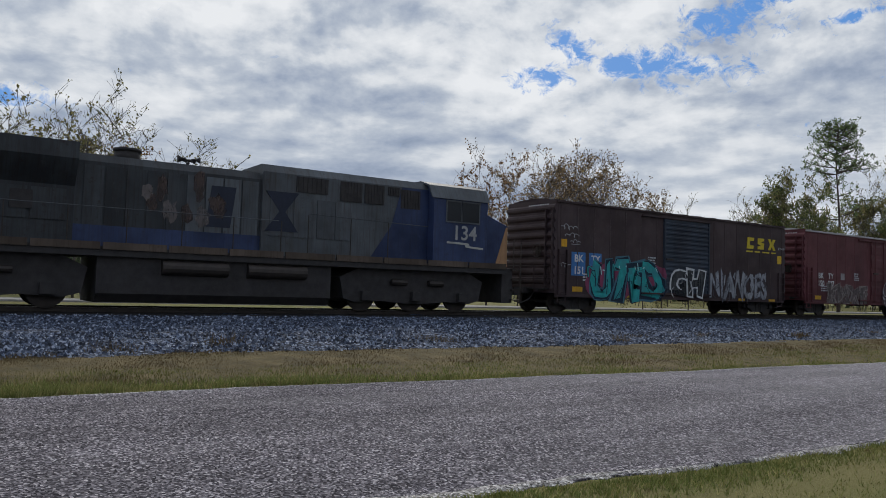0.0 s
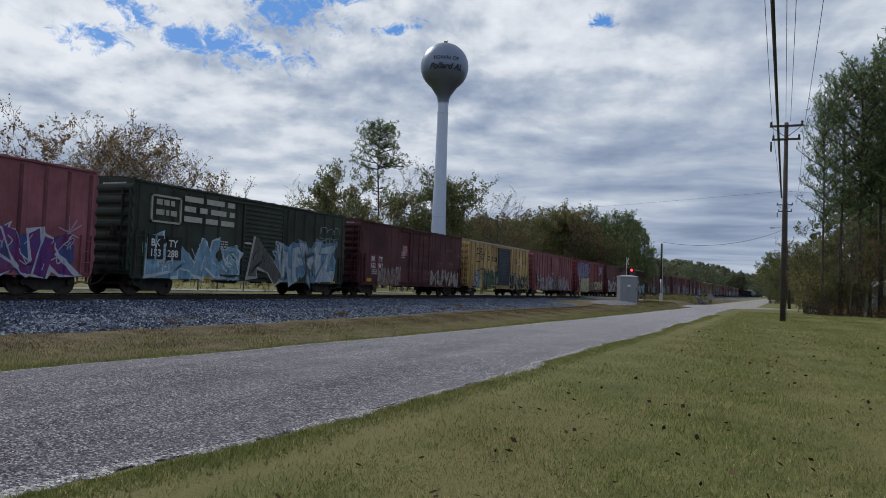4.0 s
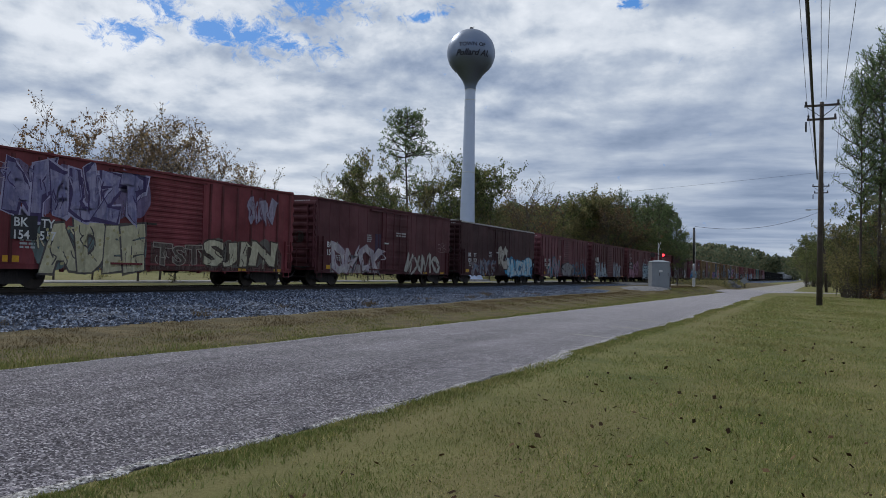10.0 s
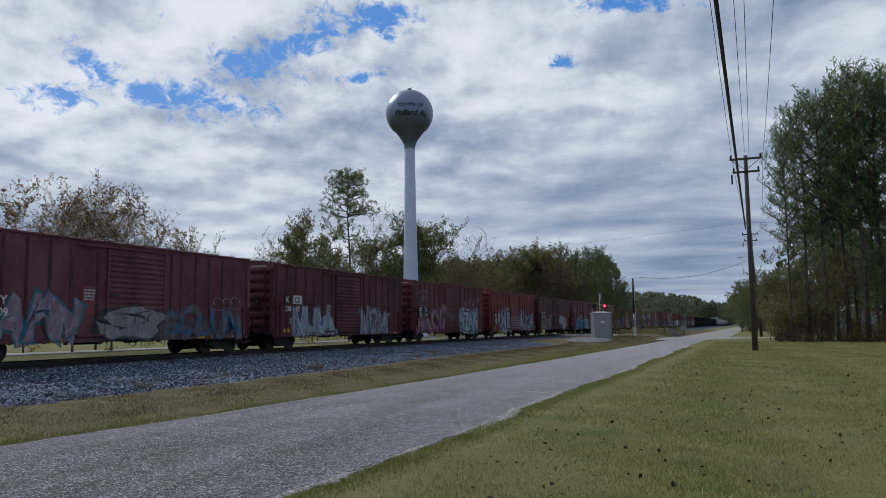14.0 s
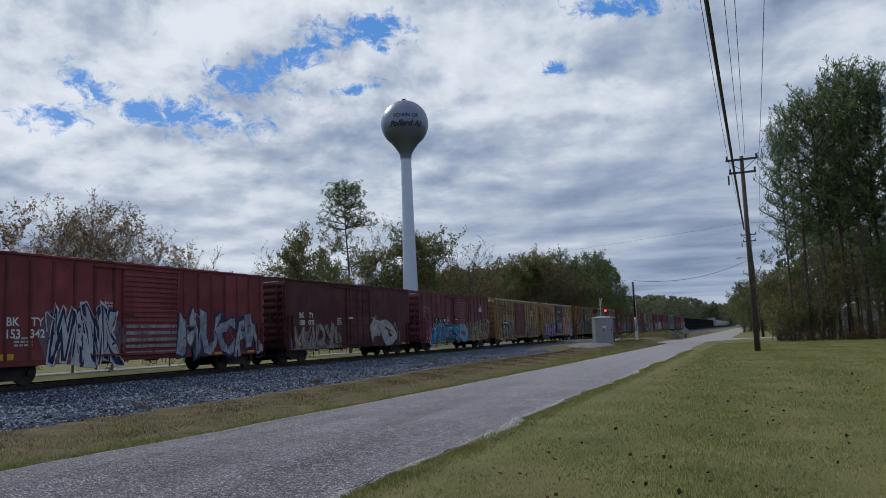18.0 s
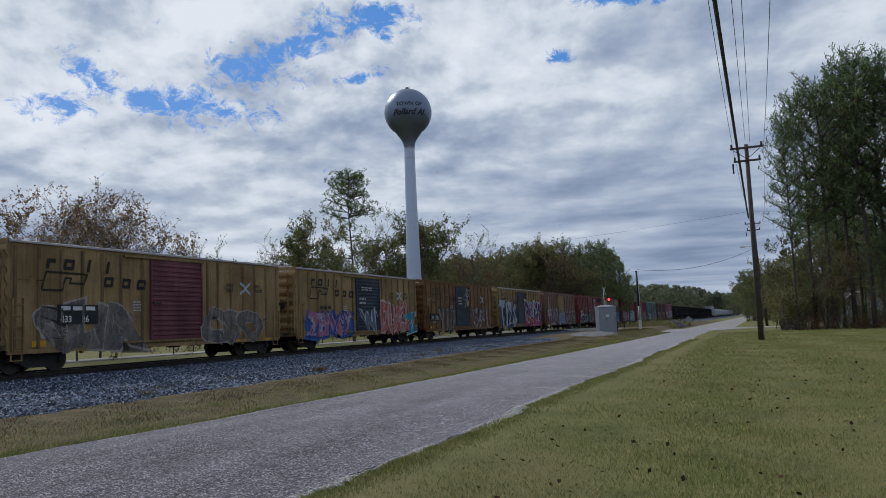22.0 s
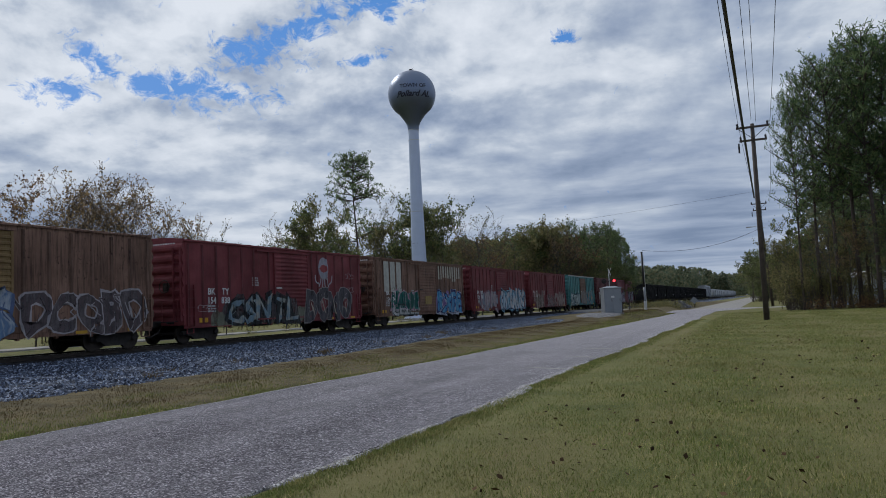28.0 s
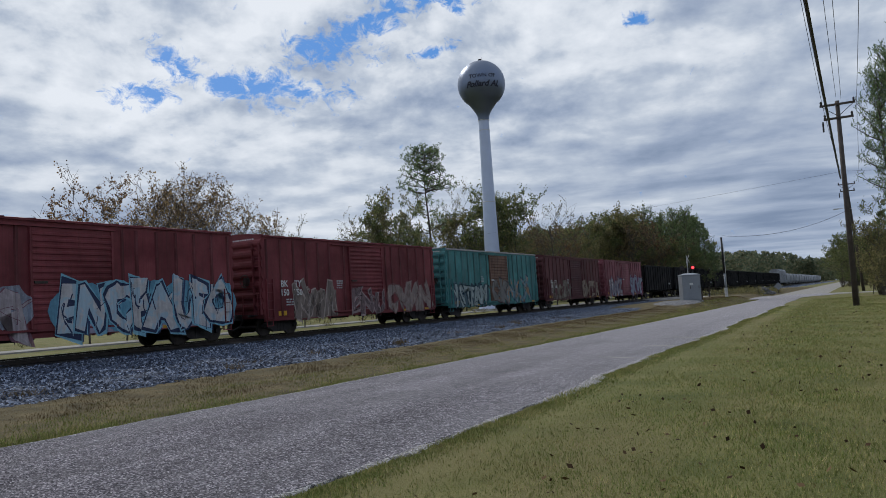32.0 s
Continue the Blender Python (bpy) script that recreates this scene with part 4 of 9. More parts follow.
def piece(car, word, y0, y1, z1, fill, line, seed=0, z0=0.70, fat=0.06, edge=0.04, cloud=None, second=None, shade=None, shine=None, worn=0.35, label="", wild=1.75, rim=None):
    """A sprayed piece: letter forms leaning on each other, each with its outline, over a cloud and a cast block shade."""
    r = random.Random(seed * 31 + 7)
    g = Geo()
    fat, edge = fat * 0.72, edge * 1.6
    fill = tuple(0.95 * q for q in fill)
    mats = [ink(line, worn * 0.5), ink(fill, min(0.9, worn + 0.08), second or tuple(0.74 * q for q in fill))]
    h = z1 - z0
    width = [glyph(ch, 0.0)[2] for ch in word]
    unit = (y1 - y0) / sum(width)
    step = 0.0022
    lay = 0.010
    if cloud:
        mats.append(ink(cloud, min(1.0, worn + 0.2)))
        n = max(4, int((y1 - y0) / (0.55 * h)))
        for k in range(n + 1):
            cy, cz = y0 + 0.22 * h + (y1 - y0 - 0.44 * h) * k / n, z0 + h * r.uniform(0.42, 0.62)
            ra, rb = 0.42 * h * r.uniform(0.8, 1.15), h * r.uniform(0.44, 0.58)
            ring = [(0.0007 * k, cy + ra * math.cos(a) * q, max(z0 - 0.04, cz + rb * math.sin(a) * q)) for a, q in [(6.2832 * i / 16, r.uniform(0.86, 1.1)) for i in range(16)]]
            g.add([(0.0007 * k, cy, cz)] + ring, [(0, 1 + i, 1 + (i + 1) % 16) for i in range(16)], 2)
    if shade:
        mats.append(ink(shade, worn * 0.6))
    shade_i = len(mats) - 1
    if rim:
        mats.append(ink(rim, worn * 0.6))
    rim_i = len(mats) - 1
    if shine:
        mats.append(ink(shine, 0.1))
    shine_i = len(mats) - 1
    at = y0
    for k, ch in enumerate(word):
        w = width[k] * unit
        if ch == " ":
            at += w
            continue
        sc, lift = r.uniform(0.86, 1.04), r.uniform(0.0, 0.07) * h
        lean, flare = r.uniform(-0.16, 0.16) * wild, r.uniform(-0.35, 0.35) * wild
        wave, ph = r.uniform(0.02, 0.07) * wild, r.uniform(0, 6.28)
        tip = r.uniform(-0.10, 0.10) * wild

        def placed(verts, x, dy=0.0, dz=0.0):
            out = []
            for u, v in verts:
                yy = (u - 0.5) * (0.86 + flare * (v - 0.5)) + lean * (v - 0.5) + wave * math.sin(ph + 5.0 * v) + 0.035 * wild * math.sin(13 * u + 9 * v + ph)
                zz = v + tip * (u - 0.5) + wave * math.sin(ph * 1.7 + 5.5 * u) + 0.035 * wild * math.sin(11 * v - 12 * u + 2 * ph)
                out.append((x, at + w * (0.5 + yy) + dy, z0 + lift + 0.05 * h + (h * 0.90 * sc) * zz + dz))
            return out
        big = glyph(ch, fat + edge)
        if shade:
            g.add(placed(big[0], lay - step * 0.5, 0.05 + 0.03 * h, -0.035 * h), big[1], shade_i)
        if rim:
            halo = glyph(ch, fat + edge + 0.03)
            g.add(placed(halo[0], lay - step * 0.4), halo[1], rim_i)
        g.add(placed(big[0], lay), big[1], 0)
        body = glyph(ch, fat)
        g.add(placed(body[0], lay + step), body[1], 1)
        for q in range(r.randrange(2, 6)):
            u, v = r.uniform(0.05, 0.95), r.uniform(0.25, 0.98)
            bend_ = [(u, v), (u + r.uniform(-0.16, 0.16), v - r.uniform(0.10, 0.25)), (u + r.uniform(-0.25, 0.25), v - r.uniform(0.2, 0.5))]
            stroke(g, [(a[1], a[2]) for a in placed(bend_, 0)], r.uniform(0.010, 0.026), r.choice((0, 0, 0, 1)), lay + step * 1.6, r)
        if r.random() < 0.4 * wild:
            u = r.choice((0.0, 1.0))
            out_ = placed([(u, r.uniform(0.6, 0.9)), (u + (u - 0.5) * 0.5, r.uniform(0.8, 1.05)), (u + (u - 0.5) * 0.3, r.uniform(0.5, 0.8))], 0)
            stroke(g, [(a[1], a[2]) for a in out_], 0.05, 0, lay - step * 0.2, r)
            stroke(g, [(a[1], a[2]) for a in out_], 0.028, 1, lay + step * 0.8, r)
        if shine:
            for q in range(2):
                u = r.uniform(0.0, 0.9)
                p = placed([(u, 0.92), (u + 0.12, r.uniform(0.74, 0.86))], 0)
                stroke(g, [(a[1], a[2]) for a in p], 0.024, shine_i, lay + step * 1.8, r)
        if r.random() < 0.5:
            a = at + w * r.uniform(0.2, 0.8)
            stroke(g, [(a, z0 + h * 0.3), (a + r.uniform(-0.02, 0.02), max(0.64, z0 - r.uniform(0.0, 0.12)))], 0.011, 1, lay + step * 1.7, r)
        lay += 2 * step
        at += w
    return laid_on(car, "graffiti", g, mats, label or "spray-painted graffiti lettering")


def blot(car, y0, y1, z1, colour, seed, z0=0.68, worn=0.7, label="", x=0.0, ragged=0.5):
    """A worn sheet of old spray paint with a ragged top."""
    r = random.Random(seed)
    g = Geo()
    n = max(8, int((y1 - y0) * 4))
    top = [z0 + (z1 - z0) * (1 - ragged * r.random()) for _ in range(n + 1)]
    vs = []
    for i in range(n + 1):
        a = y0 + (y1 - y0) * i / n
        vs += [(x, a, z0), (x, a, top[i])]
    g.add(vs, [(2 * i, 2 * i + 2, 2 * i + 3, 2 * i + 1) for i in range(n)])
    return laid_on(car, "old_spray", g, [ink(colour, worn)], label or "worn patch of old spray paint")


def daub(car, lines, colour, wide, label, worn=0.2, x=0.012):
    """Free brush lines on the side."""
    r = random.Random(3)
    g = Geo()
    for k, pts in enumerate(lines):
        stroke(g, pts, wide, 0, x + 0.0015 * k, r)
    return laid_on(car, "spray_drawing", g, [ink(colour, worn)], label)


def scrawl(car, y, z, size, colour, seed):
    """A thin one-line tag: a single running stroke of loops and spikes, no letters in it."""
    r = random.Random(seed)
    g = Geo()
    n = r.randrange(26, 40)
    turns, lean, ph = r.uniform(2.4, 4.2), r.uniform(-0.3, 0.3), r.uniform(0, 6.28)
    pts = []
    for k in range(n):
        u = k / (n - 1)
        swing_ = 0.17 * size * (0.45 + 0.55 * math.sin(math.pi * u)) * (0.6 + 0.4 * math.sin(7.3 * u + ph))
        a = 6.2832 * turns * u + ph
        pts.append((y + size * u + 0.09 * size * math.sin(a) + lean * swing_ * math.cos(a), z + swing_ * math.cos(a) + r.uniform(-0.02, 0.02) * size))
    stroke(g, pts, 0.013, 0, 0.014, r)
    if r.random() < 0.6:
        stroke(g, [(y + 0.05 * size, z - 0.2 * size), (y + 0.5 * size, z - 0.24 * size), (y + 1.02 * size, z - 0.17 * size)], 0.011, 0, 0.015, r)
    return laid_on(car, "tag", g, [ink(colour, 0.3)], "thin spray-can scrawl")


def bars(car, y, z, w, h, rows, colour, seed, x=1.516):
    """Small data lines too fine to read, as plain bars."""
    r = random.Random(seed)
    g = Geo()
    for k in range(rows):
        zz = z - k * h / rows
        a = y
        while a < y + w * 0.9:
            b = min(y + w, a + w * r.uniform(0.15, 0.4))
            g.add([(x, a, zz - h / rows * 0.55), (x, b, zz - h / rows * 0.55), (x, b, zz), (x, a, zz)], [(0, 1, 2, 3)])
            a = b + w * 0.07
    return tagged(part("data_block", g, ink(colour), car), kind="stuff")


WHITE, CREAM, BLACK, TEAL, NAVYB = (0.62, 0.63, 0.64), (0.55, 0.50, 0.33), (0.012, 0.012, 0.014), (0.03, 0.30, 0.30), (0.02, 0.045, 0.16)
SKYB, PINK, MAGENTA, SILVER, LILAC = (0.16, 0.36, 0.55), (0.50, 0.16, 0.20), (0.24, 0.02, 0.15), (0.40, 0.42, 0.44), (0.36, 0.30, 0.42)
YELLOW, BLUE, GREEN, ORANGE = (0.60, 0.34, 0.02), (0.03, 0.13, 0.42), (0.05, 0.22, 0.10), (0.5, 0.16, 0.03)


def boxcar(label, paint, door_paint=None, side="rib", door="slide", door_y=0.15, roof=None, seed=0):
    """A fifty-foot boxcar with its trucks, doors, ends, ladders and reporting marks."""
    car = thing("boxcar", pose(RAIL_X, 0, RAIL_Z), label, "boxcar", "cars of the freight train")
    CAR_SIDE[car.name] = (side, door_y)
    r = random.Random(seed)
    part("body", cached("body", body_mesh), paint, car)
    for s in (-1, 1):
        e = part("end_wall", cached(("end", side), lambda: end_mesh(7 if side == "rib" else 9)), paint, car, "corrugated steel end wall")
        e.location = (0, s * HALF, 0)
        e.rotation_euler = (0, 0, 0 if s < 0 else math.pi)
        c = part("coupler", cached("coupler", coupler_mesh), M_GRIME, car)
        c.location = (0, s * HALF, 0)
        c.rotation_euler = (0, 0, 0 if s < 0 else math.pi)
        for kind_, mk, m in (("end_rail", end_rail_mesh, paint), ("end_ladder", end_ladder_mesh, paint), ("crossover_platform", platform_mesh, M_GRIME), ("brake_wheel", brake_wheel_mesh, M_STEEL)):
            if kind_ != "brake_wheel" or s < 0:
                p = part(kind_, cached(kind_, mk), m, car)
                p.location, p.rotation_euler = c.location, c.rotation_euler
    top = part("roof", cached("roof", roof_mesh), roof or paint, car)
    for k in range(15):
        rib = part("roof_rib", cached("rib", roof_rib_mesh), roof or paint, top)
        rib.location = (0, -HALF + 0.35 + k * (2 * HALF - 0.7) / 14, 0)
    part("side_sill", cached("sill", sill_mesh), paint, car)
    part("centre_sill", cached("under", under_mesh), M_GRIME, car)
    part("brake_gear", cached("brake", brake_mesh), M_GRIME, car)
    for s in (-1, 1):
        truck(car, s * 6.15)
        d = part("door", cached(("door", door), lambda: door_mesh(door)), door_paint or paint, car, "corrugated sliding door" if door == "slide" else "flat plug door with lock rods")
        d.location = (s * 1.5, door_y * s, 0)
        d.rotation_euler = (0, 0, 0 if s > 0 else math.pi)
        for y in (-1.5, 1.5) if door == "slide" else (-1.25, -0.35, 0.35, 1.25):
            p = part("door_stile" if door == "slide" else "lock_rod", cached(("stile", door), stile_mesh if door == "slide" else rod_mesh), door_paint or paint, d)
            p.location = (0, y, 0)
        h = part("handle", cached("handle", lambda: Geo().box(0.06, 0.12, -0.22, 0.22, 2.36, 2.44).mesh("handle", [M_GRIME])), M_GALV if r.random() < 0.5 else M_STEEL, d)
        h.location = (0, -1.2, 0)
        for low_ in (False, True):
            p = part("door_track", cached(("track", low_), lambda: track_mesh(low_)), paint, car)
            p.location = d.location
            p.rotation_euler = d.rotation_euler
        for y in post_places(door_y):
            p = part("side_post", cached(("post", side), lambda: post_mesh(side == "rib")), post_paint(paint) if side == "rib" else paint, car)
            p.location = (s * 1.499, y, 0)
            p.rotation_euler = (0, 0, 0 if s > 0 else math.pi)
        for q in (-1, 1):
            tall = (q < 0) == (s > 0)
            l = part("ladder", cached(("ladder", tall), lambda: ladder_mesh(0.72, 2.1 if not tall else 2.5)), paint, car)
            l.location = (s * 1.5, q * (HALF - 0.3), 0)
            l.rotation_euler = (0, 0, 0 if s > 0 else math.pi)
            st = part("stirrup_step", cached("step", step_mesh), paint, car)
            st.location = (s * 1.46, q * (HALF - 0.32), 0)
            st.rotation_euler = (0, 0, 0 if s > 0 else math.pi)
    panel(car, "yellow_plate", -6.75, -6.2, 0.86, 1.06, (0.55, 0.30, 0.02), 1.512, "yellow reflective plate")
    for y in (-3.4, 4.2, 6.6):
        panel(car, "reflector", y - 0.25, y + 0.25, 0.68, 0.79, (0.5, 0.29, 0.03), 1.512, "yellow reflector strip")
    bars(car, -2.6 + r.uniform(-0.4, 0.4), 2.5 + r.uniform(-0.2, 0.4), 0.5, 0.45, 4, SILVER, seed)
    bars(car, -6.2, 1.6, 0.7, 0.35, 3, SILVER, seed + 5)
    g = Geo().add(*(lambda vf: ([(a, -HALF - 0.075, 4.2 + b) for a, b in [(p[0], p[1]) for p in vf[0]]], vf[1]))(([(-0.15 + u * 0.14 + q * 0.09, v * 0.12) for u in range(9) for q, v in ((0, 0), (1, 0), (1, 1), (0, 1))], [tuple(range(4 * u, 4 * u + 4)) for u in range(9)])))
    tagged(part("end_mark", g, ink(WHITE), car), kind="stuff")
    return car


P_BLACK = car_paint("paint_black_brown", (0.046, 0.030, 0.033), (0.06, 0.035, 0.030), 0.4)
P_BROWN = car_paint("paint_oxide_brown", (0.076, 0.021, 0.027))
P_OXIDE = car_paint("paint_oxide_red", (0.102, 0.030, 0.036))
P_MAROON = car_paint("paint_faded_maroon", (0.125, 0.040, 0.052))
P_PINK = car_paint("paint_faded_plum", (0.215, 0.071, 0.090), wear=0.35)
P_RED = car_paint("paint_faded_red", (0.155, 0.030, 0.037))
P_DARK = car_paint("paint_dark_maroon", (0.058, 0.015, 0.020))
P_DEEP = car_paint("paint_deep_maroon", (0.040, 0.012, 0.016), (0.035, 0.018, 0.016))
P_GREEN = car_paint("paint_dark_green", (0.024, 0.038, 0.030))
P_YELLOW = car_paint("paint_faded_yellow", (0.255, 0.172, 0.074), (0.09, 0.045, 0.026), 0.75)
P_CLEANY = car_paint("paint_clean_yellow", (0.42, 0.29, 0.125), (0.14, 0.075, 0.035), 0.35)
P_GOLDB = car_paint("paint_rusty_yellow", (0.185, 0.095, 0.032), (0.050, 0.024, 0.016), 1.2)
P_TAN = car_paint("paint_rusty_tan", (0.185, 0.105, 0.074), (0.034, 0.018, 0.015), 1.35)
P_BLUED = car_paint("paint_blue_black", (0.028, 0.040, 0.060), wear=0.25)
P_TEAL = car_paint("paint_teal", (0.055, 0.20, 0.205), (0.09, 0.10, 0.09), 0.8)
P_COAL = car_paint("paint_black", (0.005, 0.005, 0.006), (0.010, 0.008, 0.007), 0.4, 0.9)
P_SILVER = car_paint("paint_pale_grey", (0.26, 0.28, 0.31), (0.2, 0.15, 0.12), 0.5)
ROOFG = plain("roof_zinc", (0.36, 0.35, 0.35), 0.5, 0.4, 0.2, 1.5)


def yellow_marks(car, faded=False):
    """The bracket emblem, slanted word blocks and small slogans of a pool car."""
    k = (0.05, 0.035, 0.02) if faded else (0.02, 0.016, 0.014)
    fat_ = 0.055 if faded else 0.036
    bracket = [(-6.22, 3.44), (-4.48, 3.40), (-4.62, 3.06), (-5.24, 3.06), (-5.18, 3.24), (-5.42, 3.24), (-5.60, 2.80), (-6.42, 2.80), (-6.22, 3.44)]
    g = Geo()
    rr = random.Random(1)
    for a, b in zip(bracket, bracket[1:]):
        stroke(g, [a, b], fat_, 0, 0.012, rr, False)
    laid_on(car, "emblem", g, [ink(k)], "black bracket emblem")
    tall = [(0, 0), (0.13, 0), (0.22, 0.46), (0.09, 0.46)]
    hook = [(0, 0), (0.13, 0), (0.18, 0.22), (0.40, 0.22), (0.43, 0.36), (0.07, 0.36)]
    box_ = [(0, 0), (0.42, 0), (0.49, 0.36), (0.07, 0.36)]
    for sh_, y, z in ((hook, -6.25, 3.54), (box_, -5.52, 3.54), (tall, -4.50, 3.50), (tall, -3.62, 3.48), (box_, -3.72, 2.98), (box_, -2.86, 2.96), (box_, -2.06, 2.94)):
        if sh_ is box_:
            g = Geo()
            ring = [(y + 0.05 + 0.8 * a, z + 0.05 + 0.74 * b) for a, b in box_]
            for p, q in zip(ring, ring[1:] + ring[:1]):
                stroke(g, [p, q], 0.062, 0, 0.012, rr, False)
        else:
            g = Geo().add([(0.012, y + a, z + b) for a, b in sh_], [tuple(range(len(sh_)))])
        laid_on(car, "emblem_block", g, [ink(k)], "black slanted block of a painted word")
    write(car, "next", 3.35, 3.22, 0.30, k, 0.004, x=1.567, label="small black slogan")
    write(car, "load", 3.35, 2.99, 0.30, k, 0.004, x=1.567, label="small black slogan")
    write(car, "any", 5.55, 3.22, 0.30, k, 0.004, x=1.567, label="small black slogan")
    write(car, "road", 5.55, 2.99, 0.30, k, 0.004, x=1.567, label="small black slogan")
    g = Geo()
    stroke(g, [(4.5, 2.92), (5.2, 3.40)], 0.06, 0, 0.014, rr)
    stroke(g, [(4.5, 3.40), (5.2, 2.92)], 0.06, 0, 0.016, rr)
    laid_on(car, "cross_mark", g, [ink((0.42, 0.46, 0.52))], "pale crossed-track sign")


CARS = []


def add(car, pitch=17.29):
    CARS.append((car, pitch))
    return car


def marks(car, a, b, c, d, y, z, side="rib"):
    """Two rows of reporting marks."""
    for txt, yy, zz in ((a, y, z), (b, y + 0.95, z), (c, y - 0.04, z - 0.40), (d, y + 0.90, z - 0.40)):
        if txt:
            write(car, txt, yy, zz, 0.40, WHITE, 0.008, x=1.569 if side == "rib" else 1.524, label="white reporting marks")


# A: black-brown car with blue number panels
c = add(boxcar("black-brown plain-sided boxcar with blue number panels and teal graffiti", P_BLACK, P_BLUED, "flat", "slide", 0.13, seed=1))
panel(c, "number_panel", -6.82, -6.06, 1.50, 2.44, (0.05, 0.17, 0.42), label="blue number panel")
panel(c, "number_panel", -5.86, -5.16, 1.50, 2.44, (0.05, 0.17, 0.42), label="blue number panel")
for txt, yy, zz in (("BK", -6.68, 2.06), ("TY", -5.74, 2.06), ("151", -6.72, 1.58), ("231", -5.80, 1.58)):
    write(c, txt, yy, zz, 0.40, WHITE, 0.012, x=1.520, label="white reporting marks")
panel(c, "placard", -7.38, -7.08, 2.62, 2.92, (0.66, 0.34, 0.02), label="yellow placard")
panel(c, "placard", 7.05, 7.4, 2.55, 2.95, (0.62, 0.40, 0.02), label="yellow placard")
piece(c, "UTED", -5.75, -1.55, 2.12, (0.03, 0.42, 0.42), (0.008, 0.025, 0.05), 3, 0.64, 0.06, 0.035, (0.27, 0.06, 0.13), (0.04, 0.27, 0.30), (0.01, 0.02, 0.04), (0.4, 0.7, 0.7), 0.1, "large teal graffiti with black outlines on a pink cloud", rim=(0.06, 0.16, 0.22))
piece(c, "GH", -1.0, 1.15, 1.92, (0.02, 0.024, 0.03), (0.62, 0.64, 0.66), 10, 0.80, 0.09, 0.035, worn=0.15, label="white outlined graffiti", wild=0.6)
piece(c, "NIANOES", 1.75, 6.05, 2.05, (0.40, 0.42, 0.47), (0.09, 0.09, 0.11), 5, 0.72, 0.035, 0.012, worn=0.45, label="silver graffiti lettering")
for sh_ in ([(4.55, 3.2), (5.05, 3.2), (5.1, 3.36), (4.78, 3.36), (4.78, 3.58), (5.1, 3.58), (5.1, 3.74), (4.6, 3.74)], [(5.4, 3.2), (5.88, 3.2), (5.92, 3.5), (5.62, 3.56), (5.92, 3.62), (5.92, 3.74), (5.42, 3.74), (5.42, 3.46), (5.7, 3.38), (5.42, 3.34)], [(6.25, 3.2), (6.45, 3.2), (6.55, 3.38), (6.65, 3.2), (6.86, 3.2), (6.68, 3.47), (6.86, 3.74), (6.65, 3.74), (6.55, 3.56), (6.45, 3.74), (6.25, 3.74), (6.43, 3.47)]):
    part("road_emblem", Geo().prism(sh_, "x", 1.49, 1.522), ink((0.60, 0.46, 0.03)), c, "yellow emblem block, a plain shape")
bars(c, 4.5, 3.1, 2.4, 0.12, 1, (0.60, 0.46, 0.03), 4, 1.522)
for k, (yy, zz, sz) in enumerate(((-7.4, 3.4, 0.8), (-7.2, 3.1, 0.7), (-6.9, 2.85, 0.5), (-7.5, 1.9, 0.55), (7.05, 3.3, 0.5))):
    scrawl(c, yy, zz, sz, (0.42, 0.43, 0.46), 3 + k)
# B
c = add(boxcar("oxide-brown plain-sided boxcar with pale graffiti along the sill", P_OXIDE, None, "flat", "plug", 0.4, ROOFG, seed=2))
marks(c, "BK", "TY", "150", "287", -6.48, 1.98, "flat")
blot(c, -5.7, -1.6, 1.75, (0.17, 0.135, 0.13), 6, worn=0.55, ragged=0.35, label="washed-out grey paint-over")
piece(c, "KHXF", -5.6, -1.7, 1.66, (0.13, 0.10, 0.10), (0.30, 0.26, 0.25), 6, fat=0.05, edge=0.02, worn=0.8, label="washed-out grey graffiti")
blot(c, -0.1, 7.3, 1.55, (0.11, 0.075, 0.08), 8, worn=0.6, ragged=0.5)
piece(c, "SEUNEDAH", 0.0, 7.25, 2.02, (0.14, 0.075, 0.095), (0.55, 0.50, 0.54), 7, fat=0.05, edge=0.022, worn=0.5, label="pale outlined graffiti lettering")
panel(c, "placard", -4.3, -3.95, 1.95, 2.3, (0.30, 0.28, 0.28), 1.526, "small white-edged placard")
# C
c = add(boxcar("faded plum ribbed boxcar with magenta and blue graffiti", P_PINK, None, "rib", "slide", 0.26, seed=3))
marks(c, "BK", "TY", "151", "312", -6.58, 2.02)
blot(c, -6.2, -1.4, 1.7, (0.045, 0.11, 0.30), 4, worn=0.45, ragged=0.5, label="thin blue spray haze")
piece(c, "VEFU", -5.2, -1.6, 2.12, (0.20, 0.012, 0.12), (0.52, 0.56, 0.66), 8, 0.66, 0.075, 0.03, (0.05, 0.14, 0.36), (0.12, 0.02, 0.14), None, None, 0.12, "magenta graffiti with white outlines on blue")
blot(c, 0.6, 2.4, 1.2, (0.045, 0.12, 0.34), 5, worn=0.5)
piece(c, "UXUK", 1.85, 6.6, 2.0, (0.17, 0.02, 0.15), (0.45, 0.48, 0.58), 9, 0.68, 0.10, 0.03, (0.05, 0.08, 0.26), (0.09, 0.03, 0.20), None, None, 0.2, "magenta graffiti with pale outlines")
daub(c, [[(6.3, 1.7), (6.9, 2.6)], [(6.2, 2.3), (7.0, 2.0)], [(6.55, 2.7), (6.7, 1.6)], [(6.2, 1.9), (7.1, 2.45)]], (0.42, 0.32, 0.44), 0.025, "pale sprayed starburst")
